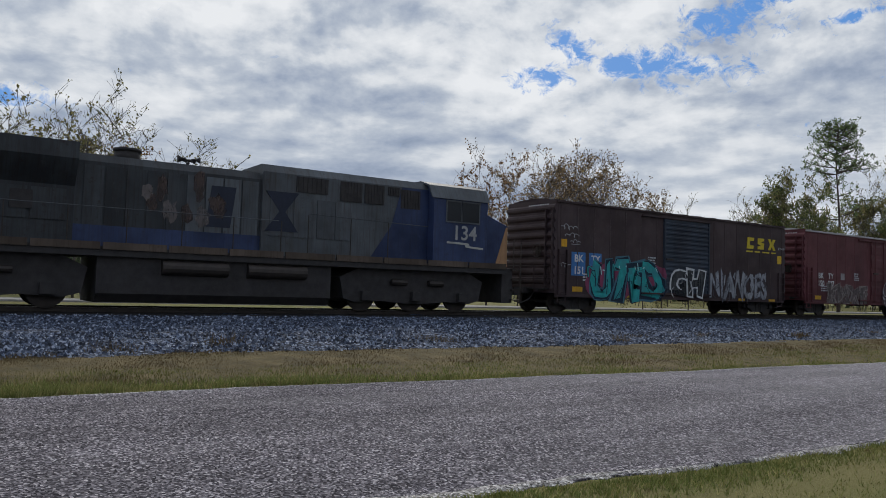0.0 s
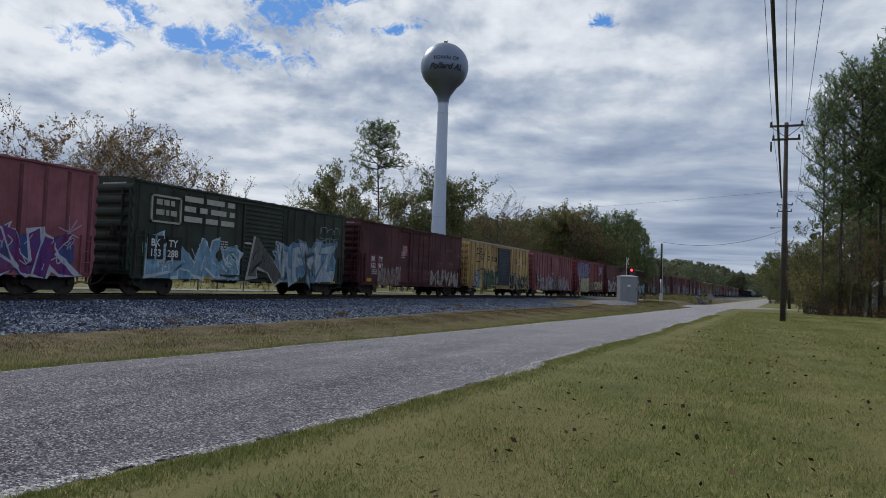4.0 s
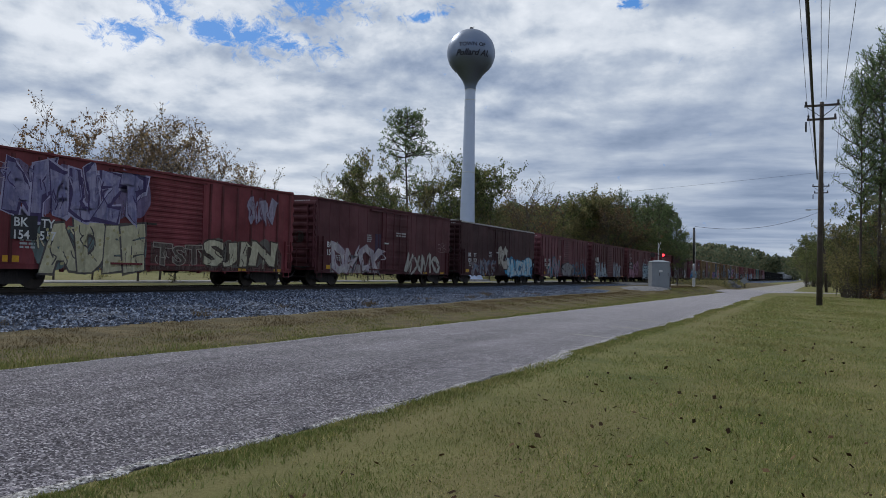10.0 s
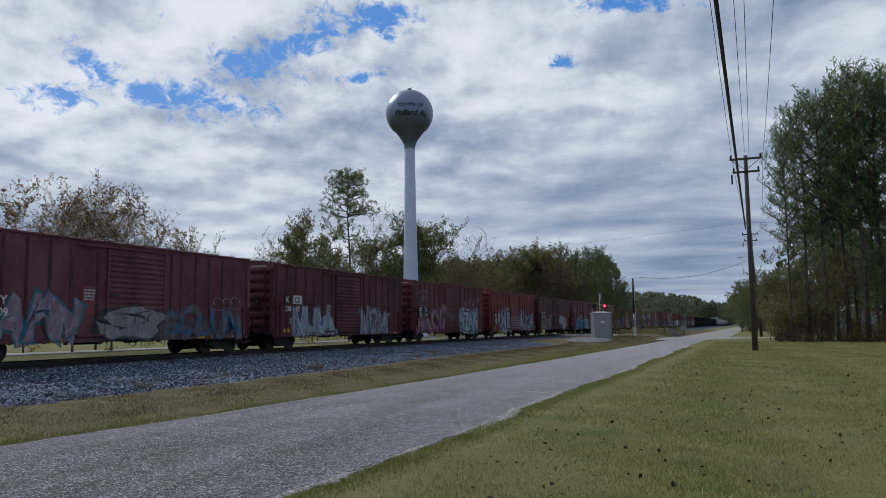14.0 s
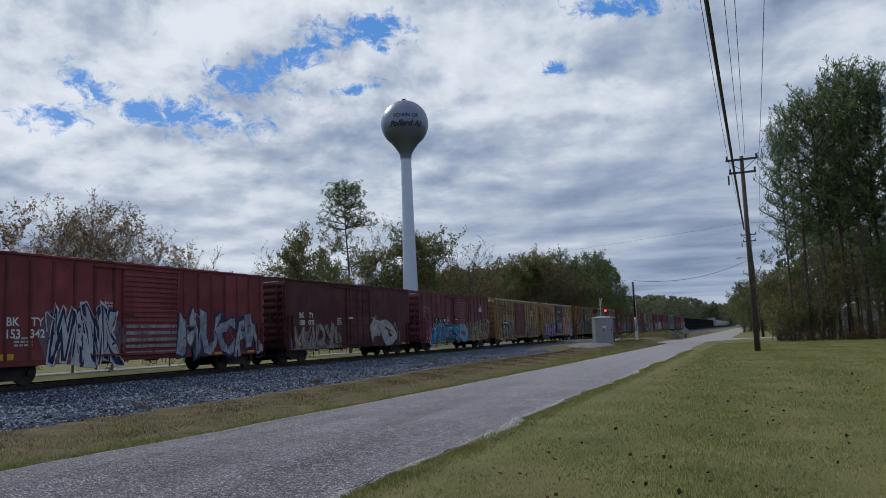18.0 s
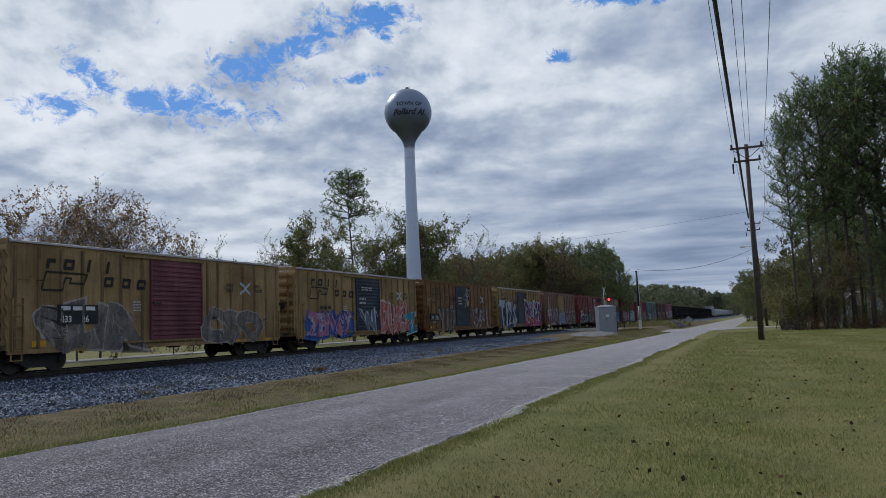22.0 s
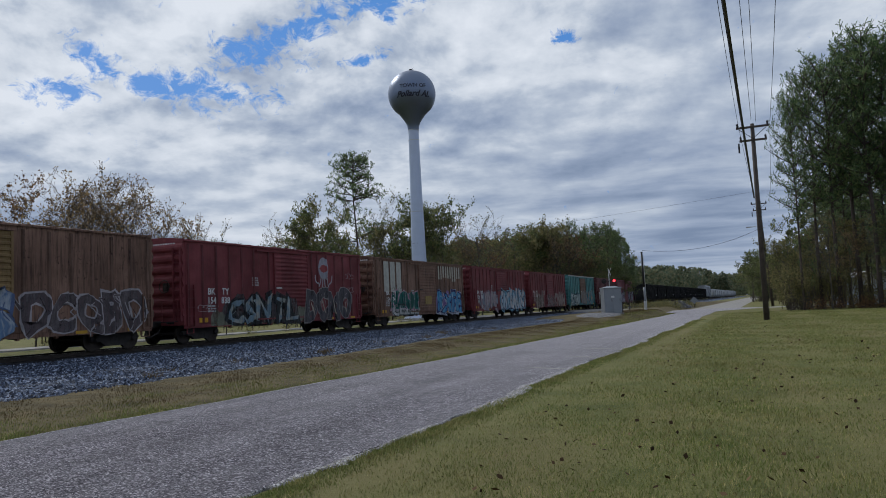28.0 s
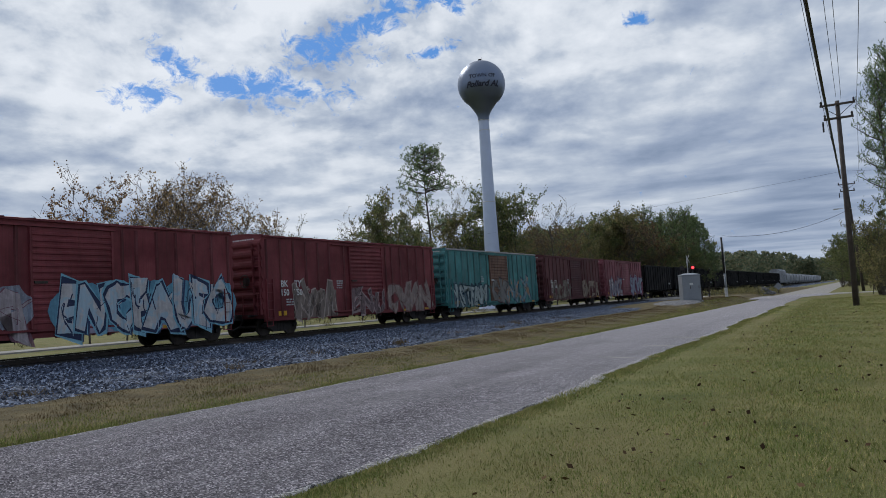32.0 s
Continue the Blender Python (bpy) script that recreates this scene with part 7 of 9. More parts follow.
        part("bare_patch", Geo().add([(xx, y, z)] + ring, [(0, 1 + i, 1 + (i + 1) % n) for i in range(n)]), ink((0.15, 0.13, 0.13) if k % 3 == 0 else (0.070, 0.048, 0.044), 0.6), lo, "bare rusted patch")
    # cab
    cabs = [(-1.5, 1.68), (1.5, 1.68), (1.5, 4.0), (1.25, 4.42), (0.7, 4.58), (-0.7, 4.58), (-1.25, 4.42), (-1.5, 4.0)]
    part("cab", Geo().prism(cabs, "y", 7.2, 9.55), P_LBLUE, lo, "dark blue wide cab")
    roof = [(1.56, 4.0), (1.3, 4.47), (0.72, 4.64), (-0.72, 4.64), (-1.3, 4.47), (-1.56, 4.0), (-1.5, 4.0), (-1.25, 4.42), (-0.7, 4.585), (0.7, 4.585), (1.25, 4.42), (1.5, 4.0)]
    part("cab_roof", Geo().prism(roof, "y", 7.1, 9.62), P_LGREY, lo, "pale grey cab roof")
    g = Geo()
    g.prism([(9.55, 1.68), (10.75, 1.68), (10.75, 3.25), (9.75, 3.62), (9.55, 4.15)], "x", -1.15, 1.15)
    part("nose", g, P_LBLUE, lo, "sloping dark blue nose")
    part("nose_stripe", Geo().prism([(10.2, 1.70), (10.765, 1.70), (10.765, 3.2), (10.7, 3.2)], "x", -1.165, 1.165), P_LGOLD, lo, "faded gold slash on the nose")
    for y0, y1, z0, z1 in ((7.75, 8.35, 3.22, 3.92), (8.42, 9.15, 3.22, 3.92)):
        w = part("cab_window", Geo().box(1.49, 1.515, y0, y1, z0, z1), M_GLASS, lo, "dark cab side window")
        g = Geo()
        for a0, a1, b0, b1 in ((y0 - 0.05, y1 + 0.05, z0 - 0.05, z0), (y0 - 0.05, y1 + 0.05, z1, z1 + 0.05), (y0 - 0.05, y0, z0, z1), (y1, y1 + 0.05, z0, z1)):
            g.box(1.49, 1.525, a0, a1, b0, b1)
        part("window_frame", g, P_LGREY, w)
    part("windscreen", Geo().prism([(9.552, 3.7), (9.80, 3.66), (9.60, 4.12)], "x", -1.0, 1.0), M_GLASS, lo)
    write(lo, "134", 8.0, 2.58, 0.72, (0.36, 0.36, 0.36), 0.012, x=1.512, label="pale grey road number")
    g = Geo()
    rr = random.Random(3)
    stroke(g, [(7.8, 2.46), (8.7, 2.43), (8.6, 2.35), (9.35, 2.30)], 0.035, 0, 1.512, rr)
    part("lightning_stripe", g, ink((0.40, 0.40, 0.38)), lo, "pale lightning stroke under the number")
    # handrail
    g = Geo().tube([(1.48, -E + 0.6, 2.75), (1.48, 1.5, 2.75)], 0.014, 6)
    g.tube([(1.48, 2.5, 3.05), (1.48, 7.0, 2.95)], 0.014, 6)
    part("handrail", g, P_LGREY, lo, "worn grey handrail")
    for k in range(9):
        y = -E + 0.7 + k * 1.5
        if y < 1.6:
            part("stanchion", Geo().tube([(1.48, y, 1.66), (1.48, y, 2.75)], 0.018, 5), M_STEEL, lo)
    for y in (2.5, 4.0, 5.4):
        part("stanchion", Geo().tube([(1.48, y, 1.66), (1.48, y, 3.0)], 0.018, 5), M_STEEL, lo)
    # tank, air reservoirs, trucks, pilot and steps
    tank = [(-1.35, 0.40), (-1.1, 0.15), (1.1, 0.15), (1.35, 0.40), (1.35, 1.42), (-1.35, 1.42)]
    part("fuel_tank", Geo().prism(tank, "y", -3.6, 3.4), M_GRIME, lo)
    for y0 in (-1.9, 0.6):
        part("air_reservoir", Geo().tube([(1.38, y0, 1.16), (1.38, y0 + 1.9, 1.16)], 0.21, 14), M_STEEL, lo)
    for s in (-1, 1):
        tr = part("truck", Geo().prism([(-2.75, 0.40), (-2.3, 0.28), (-1.3, 0.34), (-0.4, 0.26), (0.4, 0.26), (1.3, 0.34), (2.3, 0.28), (2.75, 0.40), (2.9, 1.1), (2.2, 1.43), (-2.2, 1.43), (-2.9, 1.1)], "x", -1.2, 1.2), M_GRIME, lo, "heavy six-wheel truck")
        tr.location = (0, s * 6.7, 0)
        for a in (-1.95, 0, 1.95):
            for q in (-1, 1):
                w = part("wheel", cached("wheel", wheel_mesh), M_STEEL, tr)
                w.location = (q * 0.80, a, 0.50)
                w.scale = (1.0, 1.17, 1.17)
                w.rotation_euler = (0, 0, 0 if q < 0 else math.pi)
                part("axle_box", Geo().box(q * 1.3 - 0.1, q * 1.3 + 0.1, a - 0.2, a + 0.2, 0.36, 0.66), M_GRIME, tr)
        for b0 in (-1.0, 0.5):
            part("brake_cylinder", Geo().tube([(1.28, b0, 0.98), (1.28, b0 + 0.6, 0.98)], 0.1, 8), M_STEEL, tr)
        part("pilot", Geo().prism([(s * 10.4, 0.35), (s * 10.9, 0.35), (s * 10.9, 1.62), (s * 10.4, 1.62)] if s > 0 else [(-10.9, 0.35), (-10.4, 0.35), (-10.4, 1.62), (-10.9, 1.62)], "x", -1.35, 1.35), M_GRIME, lo)
        for q in (-1, 1):
            g = Geo()
            for k in range(4):
                g.box(q * 1.35 - 0.14, q * 1.35 + 0.14, s * 10.9 - 0.1, s * 10.9 + 0.35, 0.45 + k * 0.38, 0.49 + k * 0.38)
            g.tube([(q * 1.47, s * 11.2, 0.4), (q * 1.47, s * 11.2, 2.75)], 0.02, 5).tube([(q * 1.47, s * 10.85, 1.6), (q * 1.47, s * 10.85, 2.75)], 0.02, 5)
            part("step_ladder", g, M_STEEL, lo, "steel cab steps with grab rails")
        c = part("coupler", cached("coupler", coupler_mesh), M_GRIME, lo)
        c.location = (0, s * 10.9, 0)
        c.rotation_euler = (0, 0, 0 if s < 0 else math.pi)
    return lo


LOCO = locomotive()


# ---- water tower ----
tower = thing("water_tower", pose(-45.55, 100.25, 0.2), "white ball-on-a-stem water tower with dark lettering", "water tower")
H0, RB = 32.75, 3.47
ball = []
for k in range(19):
    a = -math.pi / 2 + 0.62 + (math.pi - 0.62) * k / 18
    ball.append((RB * math.cos(a), H0 + RB * math.sin(a)))
neck = ball[0]
cone = [(0.80, H0 - 5.3), (0.86, H0 - 4.7), (1.08, H0 - 4.15), (1.45, H0 - 3.6), (neck[0], neck[1])]
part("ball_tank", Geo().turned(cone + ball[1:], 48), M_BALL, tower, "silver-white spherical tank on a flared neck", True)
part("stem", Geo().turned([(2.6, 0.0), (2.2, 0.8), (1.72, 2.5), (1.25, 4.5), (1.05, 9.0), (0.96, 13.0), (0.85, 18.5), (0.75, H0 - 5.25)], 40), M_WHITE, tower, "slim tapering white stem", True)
for z, r in ((H0 - 5.3, 0.79), (H0 - 6.8, 0.78), (15.5, 0.92), (8.0, 1.08)):
    part("seam_ring", Geo().turned([(r, z - 0.05), (r + 0.035, z - 0.03), (r + 0.035, z + 0.03), (r, z + 0.05)], 40), M_GALV, tower, smooth=True)
part("vent_cap", Geo().turned([(0.0, H0 + RB + 0.35), (0.25, H0 + RB + 0.3), (0.25, H0 + RB - 0.02)], 12).tube([(0.35, 0, H0 + RB - 0.1), (0.35, 0, H0 + RB + 0.5)], 0.03, 5), M_STEEL, tower)


def on_ball(vf, z0):
    out = []
    for a, b, *_ in vf[0]:
        el = (z0 + b) / RB
        az = a / (RB * math.cos(el))
        r = RB + 0.05
        th = math.atan2(-100.2, 45.75) + az + 0.05
        out.append((r * math.cos(el) * math.cos(th), r * math.cos(el) * math.sin(th), H0 + r * math.sin(el)))
    return out, vf[1]


part("lettering", Geo().add(*on_ball(letters("TOWN OF", 0.80, 0, 0.012, "CENTER"), 0.16)), M_NAVY, tower, "navy block letters")
part("lettering", Geo().add(*on_ball(letters("Pollard Al.", 1.16, 0.35, 0.035, "CENTER"), -1.10)), M_NAVY, tower, "navy script letters")
part("footing", Geo().turned([(0.0, 0.25), (3.4, 0.25), (3.5, -0.2)], 32), M_EDGE, tower)


# ---- poles, wires, signal gear ----
def utility_pole(x, y, h, lean, label, arms=True):
    p = thing("utility_pole", pose(x, y, float(ground_z(x, y)) - 0.05), label, "utility pole", "utility poles")
    top = (lean * h, 0, h)
    part("shaft", Geo().tube([(0, 0, 0), (lean * h * 0.5, 0, h * 0.5), top], [0.165, 0.145, 0.115], 12), M_POLE, p, "brown timber shaft", True)
    if arms:
        for z, w in ((h - 0.22, 0.95), (h - 1.05, 0.80)):
            part("crossarm", Geo().box(lean * z - w, lean * z + w, -0.16, -0.05, z - 0.06, z + 0.06), M_POLE, p)
            for k in (-w + 0.08, w - 0.08):
                part("insulator", Geo().turned([(0.03, 0), (0.07, 0.05), (0.05, 0.12), (0.07, 0.16), (0.04, 0.24), (0, 0.25)], 8, centre=(lean * z + k, -0.1, z + 0.05)), M_WIRE, p)
        for s in (-1, 1):
            part("brace", Geo().tube([(lean * h + s * 0.8, -0.1, h - 0.3), (lean * h, -0.14, h - 0.95)], 0.02, 5), M_STEEL, p)
        part("cutout", Geo().box(-0.9 + lean * h, -0.8 + lean * h, -0.25, -0.15, h - 1.8, h - 1.2), M_WIRE, p)
        part("ground_rod", Geo().tube([(0.19, 0, 0.1), (0.16 + lean * h * 0.6, 0, h * 0.6)], 0.012, 4), M_WIRE, p)
    return p


utility_pole(-0.1, 51.3, 12.25, 0.003, "tall brown timber utility pole with two crossarms beside the lawn")
utility_pole(0.62, 106.0, 13.4, -0.055, "distant timber utility pole leaning beside the lane")
utility_pole(0.05, -13.0, 11.95, 0.0, "timber utility pole on the lawn beside the road")


def wire(name, pts, sag, r, label, parent=None):
    g = Geo()
    for a, b in zip(pts, pts[1:]):
        run = []
        for k in range(25):
            u = k / 24
            p = Vector(a).lerp(Vector(b), u)
            p.z -= sag * 4 * u * (1 - u)
            run.append(p)
        g.tube(run, r, 5, 0, False)
    return tagged(part(name, g, M_WIRE), label, "wire", "overhead lines", "")


for x0, x1, z in ((-0.62, -0.86, 12.1), (-0.14, -0.10, 12.45), (0.18, 0.16, 12.3), (0.98, 0.95, 12.1)):
    wire("power_line", [(x0, -13, z), (x1, 51.2, z)], 1.1, 0.011, "thin overhead power line")
wire("overhead_cable", [(-0.44, -13, 8.3), (-0.27, 51.2, 7.55)], 0.45, 0.045, "thick black overhead cable")
wire("power_line", [(-0.86, 51.3, 12.1), (-0.1, 106, 13.2)], 0.9, 0.012, "thin overhead power line")
wire("power_line", [(0.95, 51.3, 12.1), (1.2, 106, 13.2)], 0.9, 0.012, "thin overhead power line")
wire("service_drop", [(-0.3, 105.6, 9.9), (-12.75, 90.0, 7.2)], 1.0, 0.02, "sagging service wire over the street")
wire("power_line", [(-0.3, 51.3, 7.95), (-60, 110, 12.0)], 0.4, 0.006, "thin overhead line running over the railway")
wire("power_line", [(0.1, 51.3, 7.95), (24, 73.0, 9.6)], 0.3, 0.006, "thin overhead line running into the woods")
wire("power_line", [(0.6, 106, 8.4), (60, 116.0, 9.4)], 0.8, 0.015, "thin overhead line running into the woods")

st = thing("street_light", pose(0.4, 105.8, 10.0), "street light on an arm fixed to a timber pole", "street light")
part("arm", Geo().tube([(0, 0, 0), (-0.9, 0, 0.25), (-1.7, 0, 0.2)], 0.035, 6), M_GALV, st)
part("lamp_head", Geo().box(-2.2, -1.6, -0.12, 0.12, 0.12, 0.26), M_GALV, st)

mp_ = thing("short_pole", pose(-12.8, 90.0, 0.42), "short dark pole with a pale base by the crossing", "pole")
part("shaft", Geo().tube([(0, 0, 0.4), (-0.03, 0, 2.6)], [0.11, 0.10], 10), M_BOXG, mp_, "grey lower shaft", smooth=True)
part("upper_shaft", Geo().tube([(-0.03, 0, 2.6), (-0.06, 0, 6.5)], [0.115, 0.105], 10), M_WIRE, mp_, "black upper shaft", smooth=True)
part("base_sleeve", Geo().tube([(0, 0, -0.3), (0, 0, 1.0)], 0.17, 10), M_GALV, mp_, "pale metal sleeve")
part("cap", Geo().tube([(-0.06, 0, 6.5), (-0.06, 0, 6.62)], 0.12, 8), M_WIRE, mp_)
part("conduit", Geo().tube([(0.14, -0.05, 0.2), (0.1, -0.05, 6.2)], 0.025, 5), M_GALV, mp_)

cabn = thing("signal_cabinet", pose(-13.0, 70.3, 0.46, 0, 0, 25), "grey metal signal cabinet with a shallow hipped roof", "cabinet")
part("body", Geo().box(-0.78, 0.78, -0.66, 0.66, 0.05, 2.28), M_BOXG, cabn)
part("roof", Geo().add([(-0.84, -0.72, 2.28), (0.84, -0.72, 2.28), (0.84, 0.72, 2.28), (-0.84, 0.72, 2.28), (-0.84, -0.72, 2.33), (0.84, -0.72, 2.33), (0.84, 0.72, 2.33), (-0.84, 0.72, 2.33), (-0.35, 0, 2.48), (0.35, 0, 2.48)], [(4, 5, 9, 8), (5, 6, 9), (6, 7, 8, 9), (7, 4, 8), (3, 2, 1, 0), (0, 1, 5, 4), (1, 2, 6, 5), (2, 3, 7, 6), (3, 0, 4, 7)]), M_BOXG, cabn, "overhanging hipped metal roof")
for x in (-0.73, 0.01):
    d = part("door", Geo().box(x, x + 0.72, -0.69, -0.66, 0.15, 2.2), M_BOXG, cabn)
    part("handle", Geo().box(x + 0.60, x + 0.64, -0.73, -0.69, 1.1, 1.35), M_STEEL, d)
part("plate", Geo().box(-0.16, 0.14, -0.694, -0.69, 1.42, 1.60), M_GALV, cabn, "small pale notice plate")
part("plinth", Geo().box(-0.9, 0.9, -0.8, 0.8, -0.25, 0.05), M_EDGE, cabn)
part("hinge_side_vent", Geo().box(0.78, 0.80, -0.3, 0.3, 1.7, 2.0), M_STEEL, cabn)

sig = thing("crossing_signal", pose(-17.3, 93.0, 0.50), "level-crossing signal mast with a lit red lamp", "crossing signal")
part("mast", Geo().tube([(0, 0, -0.2), (0, 0, 4.9)], 0.06, 8), M_GALV, sig)
for s in (-1, 1):
    cb = part("crossbuck_blade", Geo().prism([(-0.6 * s - 0.08, 4.12), (-0.6 * s + 0.08, 4.12), (0.6 * s + 0.08, 5.02), (0.6 * s - 0.08, 5.02)], "y", -0.10, -0.08), M_GALV, sig)
    cb.rotation_euler = (0, 0, math.radians(84))
part("lamp_bar", Geo().box(-0.8, 0.8, -0.06, 0.0, 3.46, 3.54), M_STEEL, sig)
for x, m in ((-0.62, M_GRIME), (0.62, M_RED)):
    h = part("lamp_hood", Geo().turned([(0.14, 0), (0.30, 0.02), (0.30, 0.05), (0.14, 0.06)], 16), M_GRIME, sig)
    h.location, h.rotation_euler = (x, -0.12, 3.5), (math.pi / 2, 0, 0)
    l = part("lens", Geo().turned([(0.0, 0.09), (0.13, 0.07), (0.15, 0.0)], 16), m, sig, "glowing red lens" if m is M_RED else "unlit dark lens")
    l.location, l.rotation_euler = (x, -0.16, 3.5), (math.pi / 2, 0, 0)
part("base", Geo().box(-0.35, 0.35, -0.3, 0.3, -0.3, 0.5), M_BOXG, sig)

sgn = thing("road_sign", pose(-9.9, 119.0, 0.05), "grey back of a diamond road sign past the crossing", "road sign")
part("post", Geo().box(-0.04, 0.04, -0.03, 0.03, 0, 1.5), M_STEEL, sgn)
part("plate", Geo().prism([(0, 0.55), (0.55, 1.1), (0, 1.65), (-0.55, 1.1)], "y", -0.05, -0.035), M_BOXG, sgn, "grey metal diamond plate")


def rubble(x, y, wide, high, n, seed, label):
    """Broken stones tipped in a low heap."""
    r = random.Random(seed)
    g = Geo()
    for k in range(n):
        a, q = r.uniform(0, 6.2832), r.random() ** 0.7
        cx, cy = wide * q * math.cos(a), 0.7 * wide * q * math.sin(a)
        s, cz = r.uniform(0.14, 0.34), high * (1 - q) * r.uniform(0.3, 1.0)
        vs = [(cx + s * dx * r.uniform(0.6, 1.2), cy + s * dy * r.uniform(0.6, 1.2), cz + s * dz * r.uniform(0.6, 1.1)) for dx, dy, dz in ((-1, -1, -0.7), (1, -1, -0.7), (1, 1, -0.7), (-1, 1, -0.7), (-0.7, -0.7, 0.6), (0.7, -0.7, 0.6), (0.7, 0.7, 0.6), (-0.7, 0.7, 0.6))]
        g.add(vs, [(3, 2, 1, 0), (4, 5, 6, 7), (0, 1, 5, 4), (1, 2, 6, 5), (2, 3, 7, 6), (3, 0, 4, 7)])
    ob = part("rubble_heap", g, M_GRAVEL)
    ob.location = (x, y, float(ground_z(x, y)))
    return tagged(ob, label, "rubble", "", "stuff")


rubble(-11.5, 114.5, 1.5, 0.85, 70, 5, "heap of broken grey stone beside the road sign")
for i, (x, y, h) in enumerate(((-13.6, 79.5, 1.3), (-15.0, 92.5, 1.6), (-11.5, 108.5, 1.2), (-18.0, 108.0, 1.5))):
    ps = thing("marker_post", pose(x, y, 0.1), "short dark marker post in the weeds", "post", "marker posts")
    part("stake", Geo().tube([(0, 0, 0), (0.02, 0, h)], [0.07, 0.06], 8), M_POLE, ps)
    part("cap", Geo().tube([(0.02, 0, h), (0.02, 0, h + 0.05)], 0.065, 8), M_STEEL, ps)


# ---- trees ----
def grow(r, height, spread, levels, trunk_frac=0.3, thin=0.6, kids=(5, 4, 3), up=0.5, lean=0.06):
    """A branching skeleton: returns limb tubes [(points, radii)] and twig tips."""
    limbs, tips = [], []

    def limb(p, d, length, rad, lev):
        n = (5, 4, 3, 2)[min(lev, 3)]
        pts, rr = [p.copy()], [rad]
        q, dd = p.copy(), d.copy()
        for k in range(n):
            dd = (dd + Vector((r.uniform(-1, 1), r.uniform(-1, 1), r.uniform(-0.5, 0.8))) * (0.10 if lev == 0 else 0.22)).normalized()
            q = q + dd * (length / n)
            pts.append(q.copy())
            rr.append(rad * (1 - (k + 1) / n * (0.62 if lev < levels else 0.85)))
        limbs.append((pts, rr, lev))
        if lev >= levels:
            tips.extend(pts[1:])
            return
        m = kids[min(lev, len(kids) - 1)]
        for k in range(m):
            u = (trunk_frac + (1 - trunk_frac) * (k + r.random()) / m) if lev == 0 else 0.3 + 0.7 * (k + r.random()) / m
            i = min(int(u * n), n - 1)
            base = pts[i].lerp(pts[i + 1], u * n - i)
            a = r.uniform(0, 2 * math.pi)
            side = Vector((math.cos(a), math.sin(a), r.uniform(0.1, up + 0.3)))
            cd = (dd * (0.55 if lev else 0.35) + side * (spread if lev == 0 else 0.8)).normalized()
            limb(base, cd, length * r.uniform(0.38, 0.58) * (1.15 - 0.4 * u if lev == 0 else 1), rr[i] * 0.6, lev + 1)
        tips.append(pts[-1])
    limb(Vector((0, 0, -0.1)), Vector((r.uniform(-lean, lean), r.uniform(-lean, lean), 1)).normalized(), height * 0.86, height * 0.0065 + 0.02, 0)
    return limbs, tips


def leaf_cloud(pts, per, size, jitter, seed, flat=0.0):
    r = np.random.default_rng(seed)
    P = np.repeat(np.array([tuple(p) for p in pts]), per, 0)
    P = P + r.normal(0, jitter, P.shape)
    n = len(P)
    u = r.normal(0, 1, (n, 3))
    u /= np.linalg.norm(u, axis=1)[:, None]
    w = np.cross(u, r.normal(0, 1, (n, 3)))
    w /= np.linalg.norm(w, axis=1)[:, None]
    s = size * r.uniform(0.6, 1.35, (n, 1))
    V = np.stack([P - u * s * 0.5, P + w * s * 0.34, P + u * s * 0.5, P - w * s * 0.34], 1).reshape(-1, 3)
    return V, np.arange(4 * n).reshape(n, 4)


def raw_mesh(name, V, F, mat):
    me = bpy.data.meshes.new(name)
    me.from_pydata(V.tolist() if hasattr(V, "tolist") else V, [], F.tolist() if hasattr(F, "tolist") else F)
    me.materials.append(mat)
    return me


def wood_mesh(limbs, mat, name="trunk"):
    g = Geo()
    for pts, rr, lev in limbs:
        g.tube(pts, [max(x, 0.013) for x in rr], 8 if lev == 0 else (5 if lev == 1 else 3), 0, lev == 0)
    return g.mesh(name, [mat], True)


def clumps(tips, share, per, size, spread, seed):
    """Leaves gathered in tight bunches at a share of the twig ends, so that sky shows between them."""
    r = random.Random(seed + 91)
    top = max(p.z for p in tips)
    kept = [p for p in tips if r.random() < share * (0.35 + 0.95 * max(0.0, p.z) / top)]
    return leaf_cloud(kept, per, size, spread, seed)


def pine_crown(tips, per, length, wide, seed):
    """Needle tufts: short blades that fan out and up from each twig end."""
    rn = np.random.default_rng(seed)
    T = np.array([tuple(p) for p in tips])
    P = np.repeat(T, per, 0) + rn.normal(0, 0.05, (len(T) * per, 3))
    D = rn.normal(0, 1, P.shape) + np.array([0, 0, 0.55])
    D /= np.linalg.norm(D, axis=1)[:, None]
    W = np.cross(D, rn.normal(0, 1, P.shape))
    W /= np.linalg.norm(W, axis=1)[:, None]
    ln = rn.uniform(0.6, 1.15, (len(P), 1)) * length
    return np.stack([P - W * wide * 0.4, P + W * wide * 0.4, P + D * ln + W * wide, P + D * ln - W * wide], 1).reshape(-1, 3)


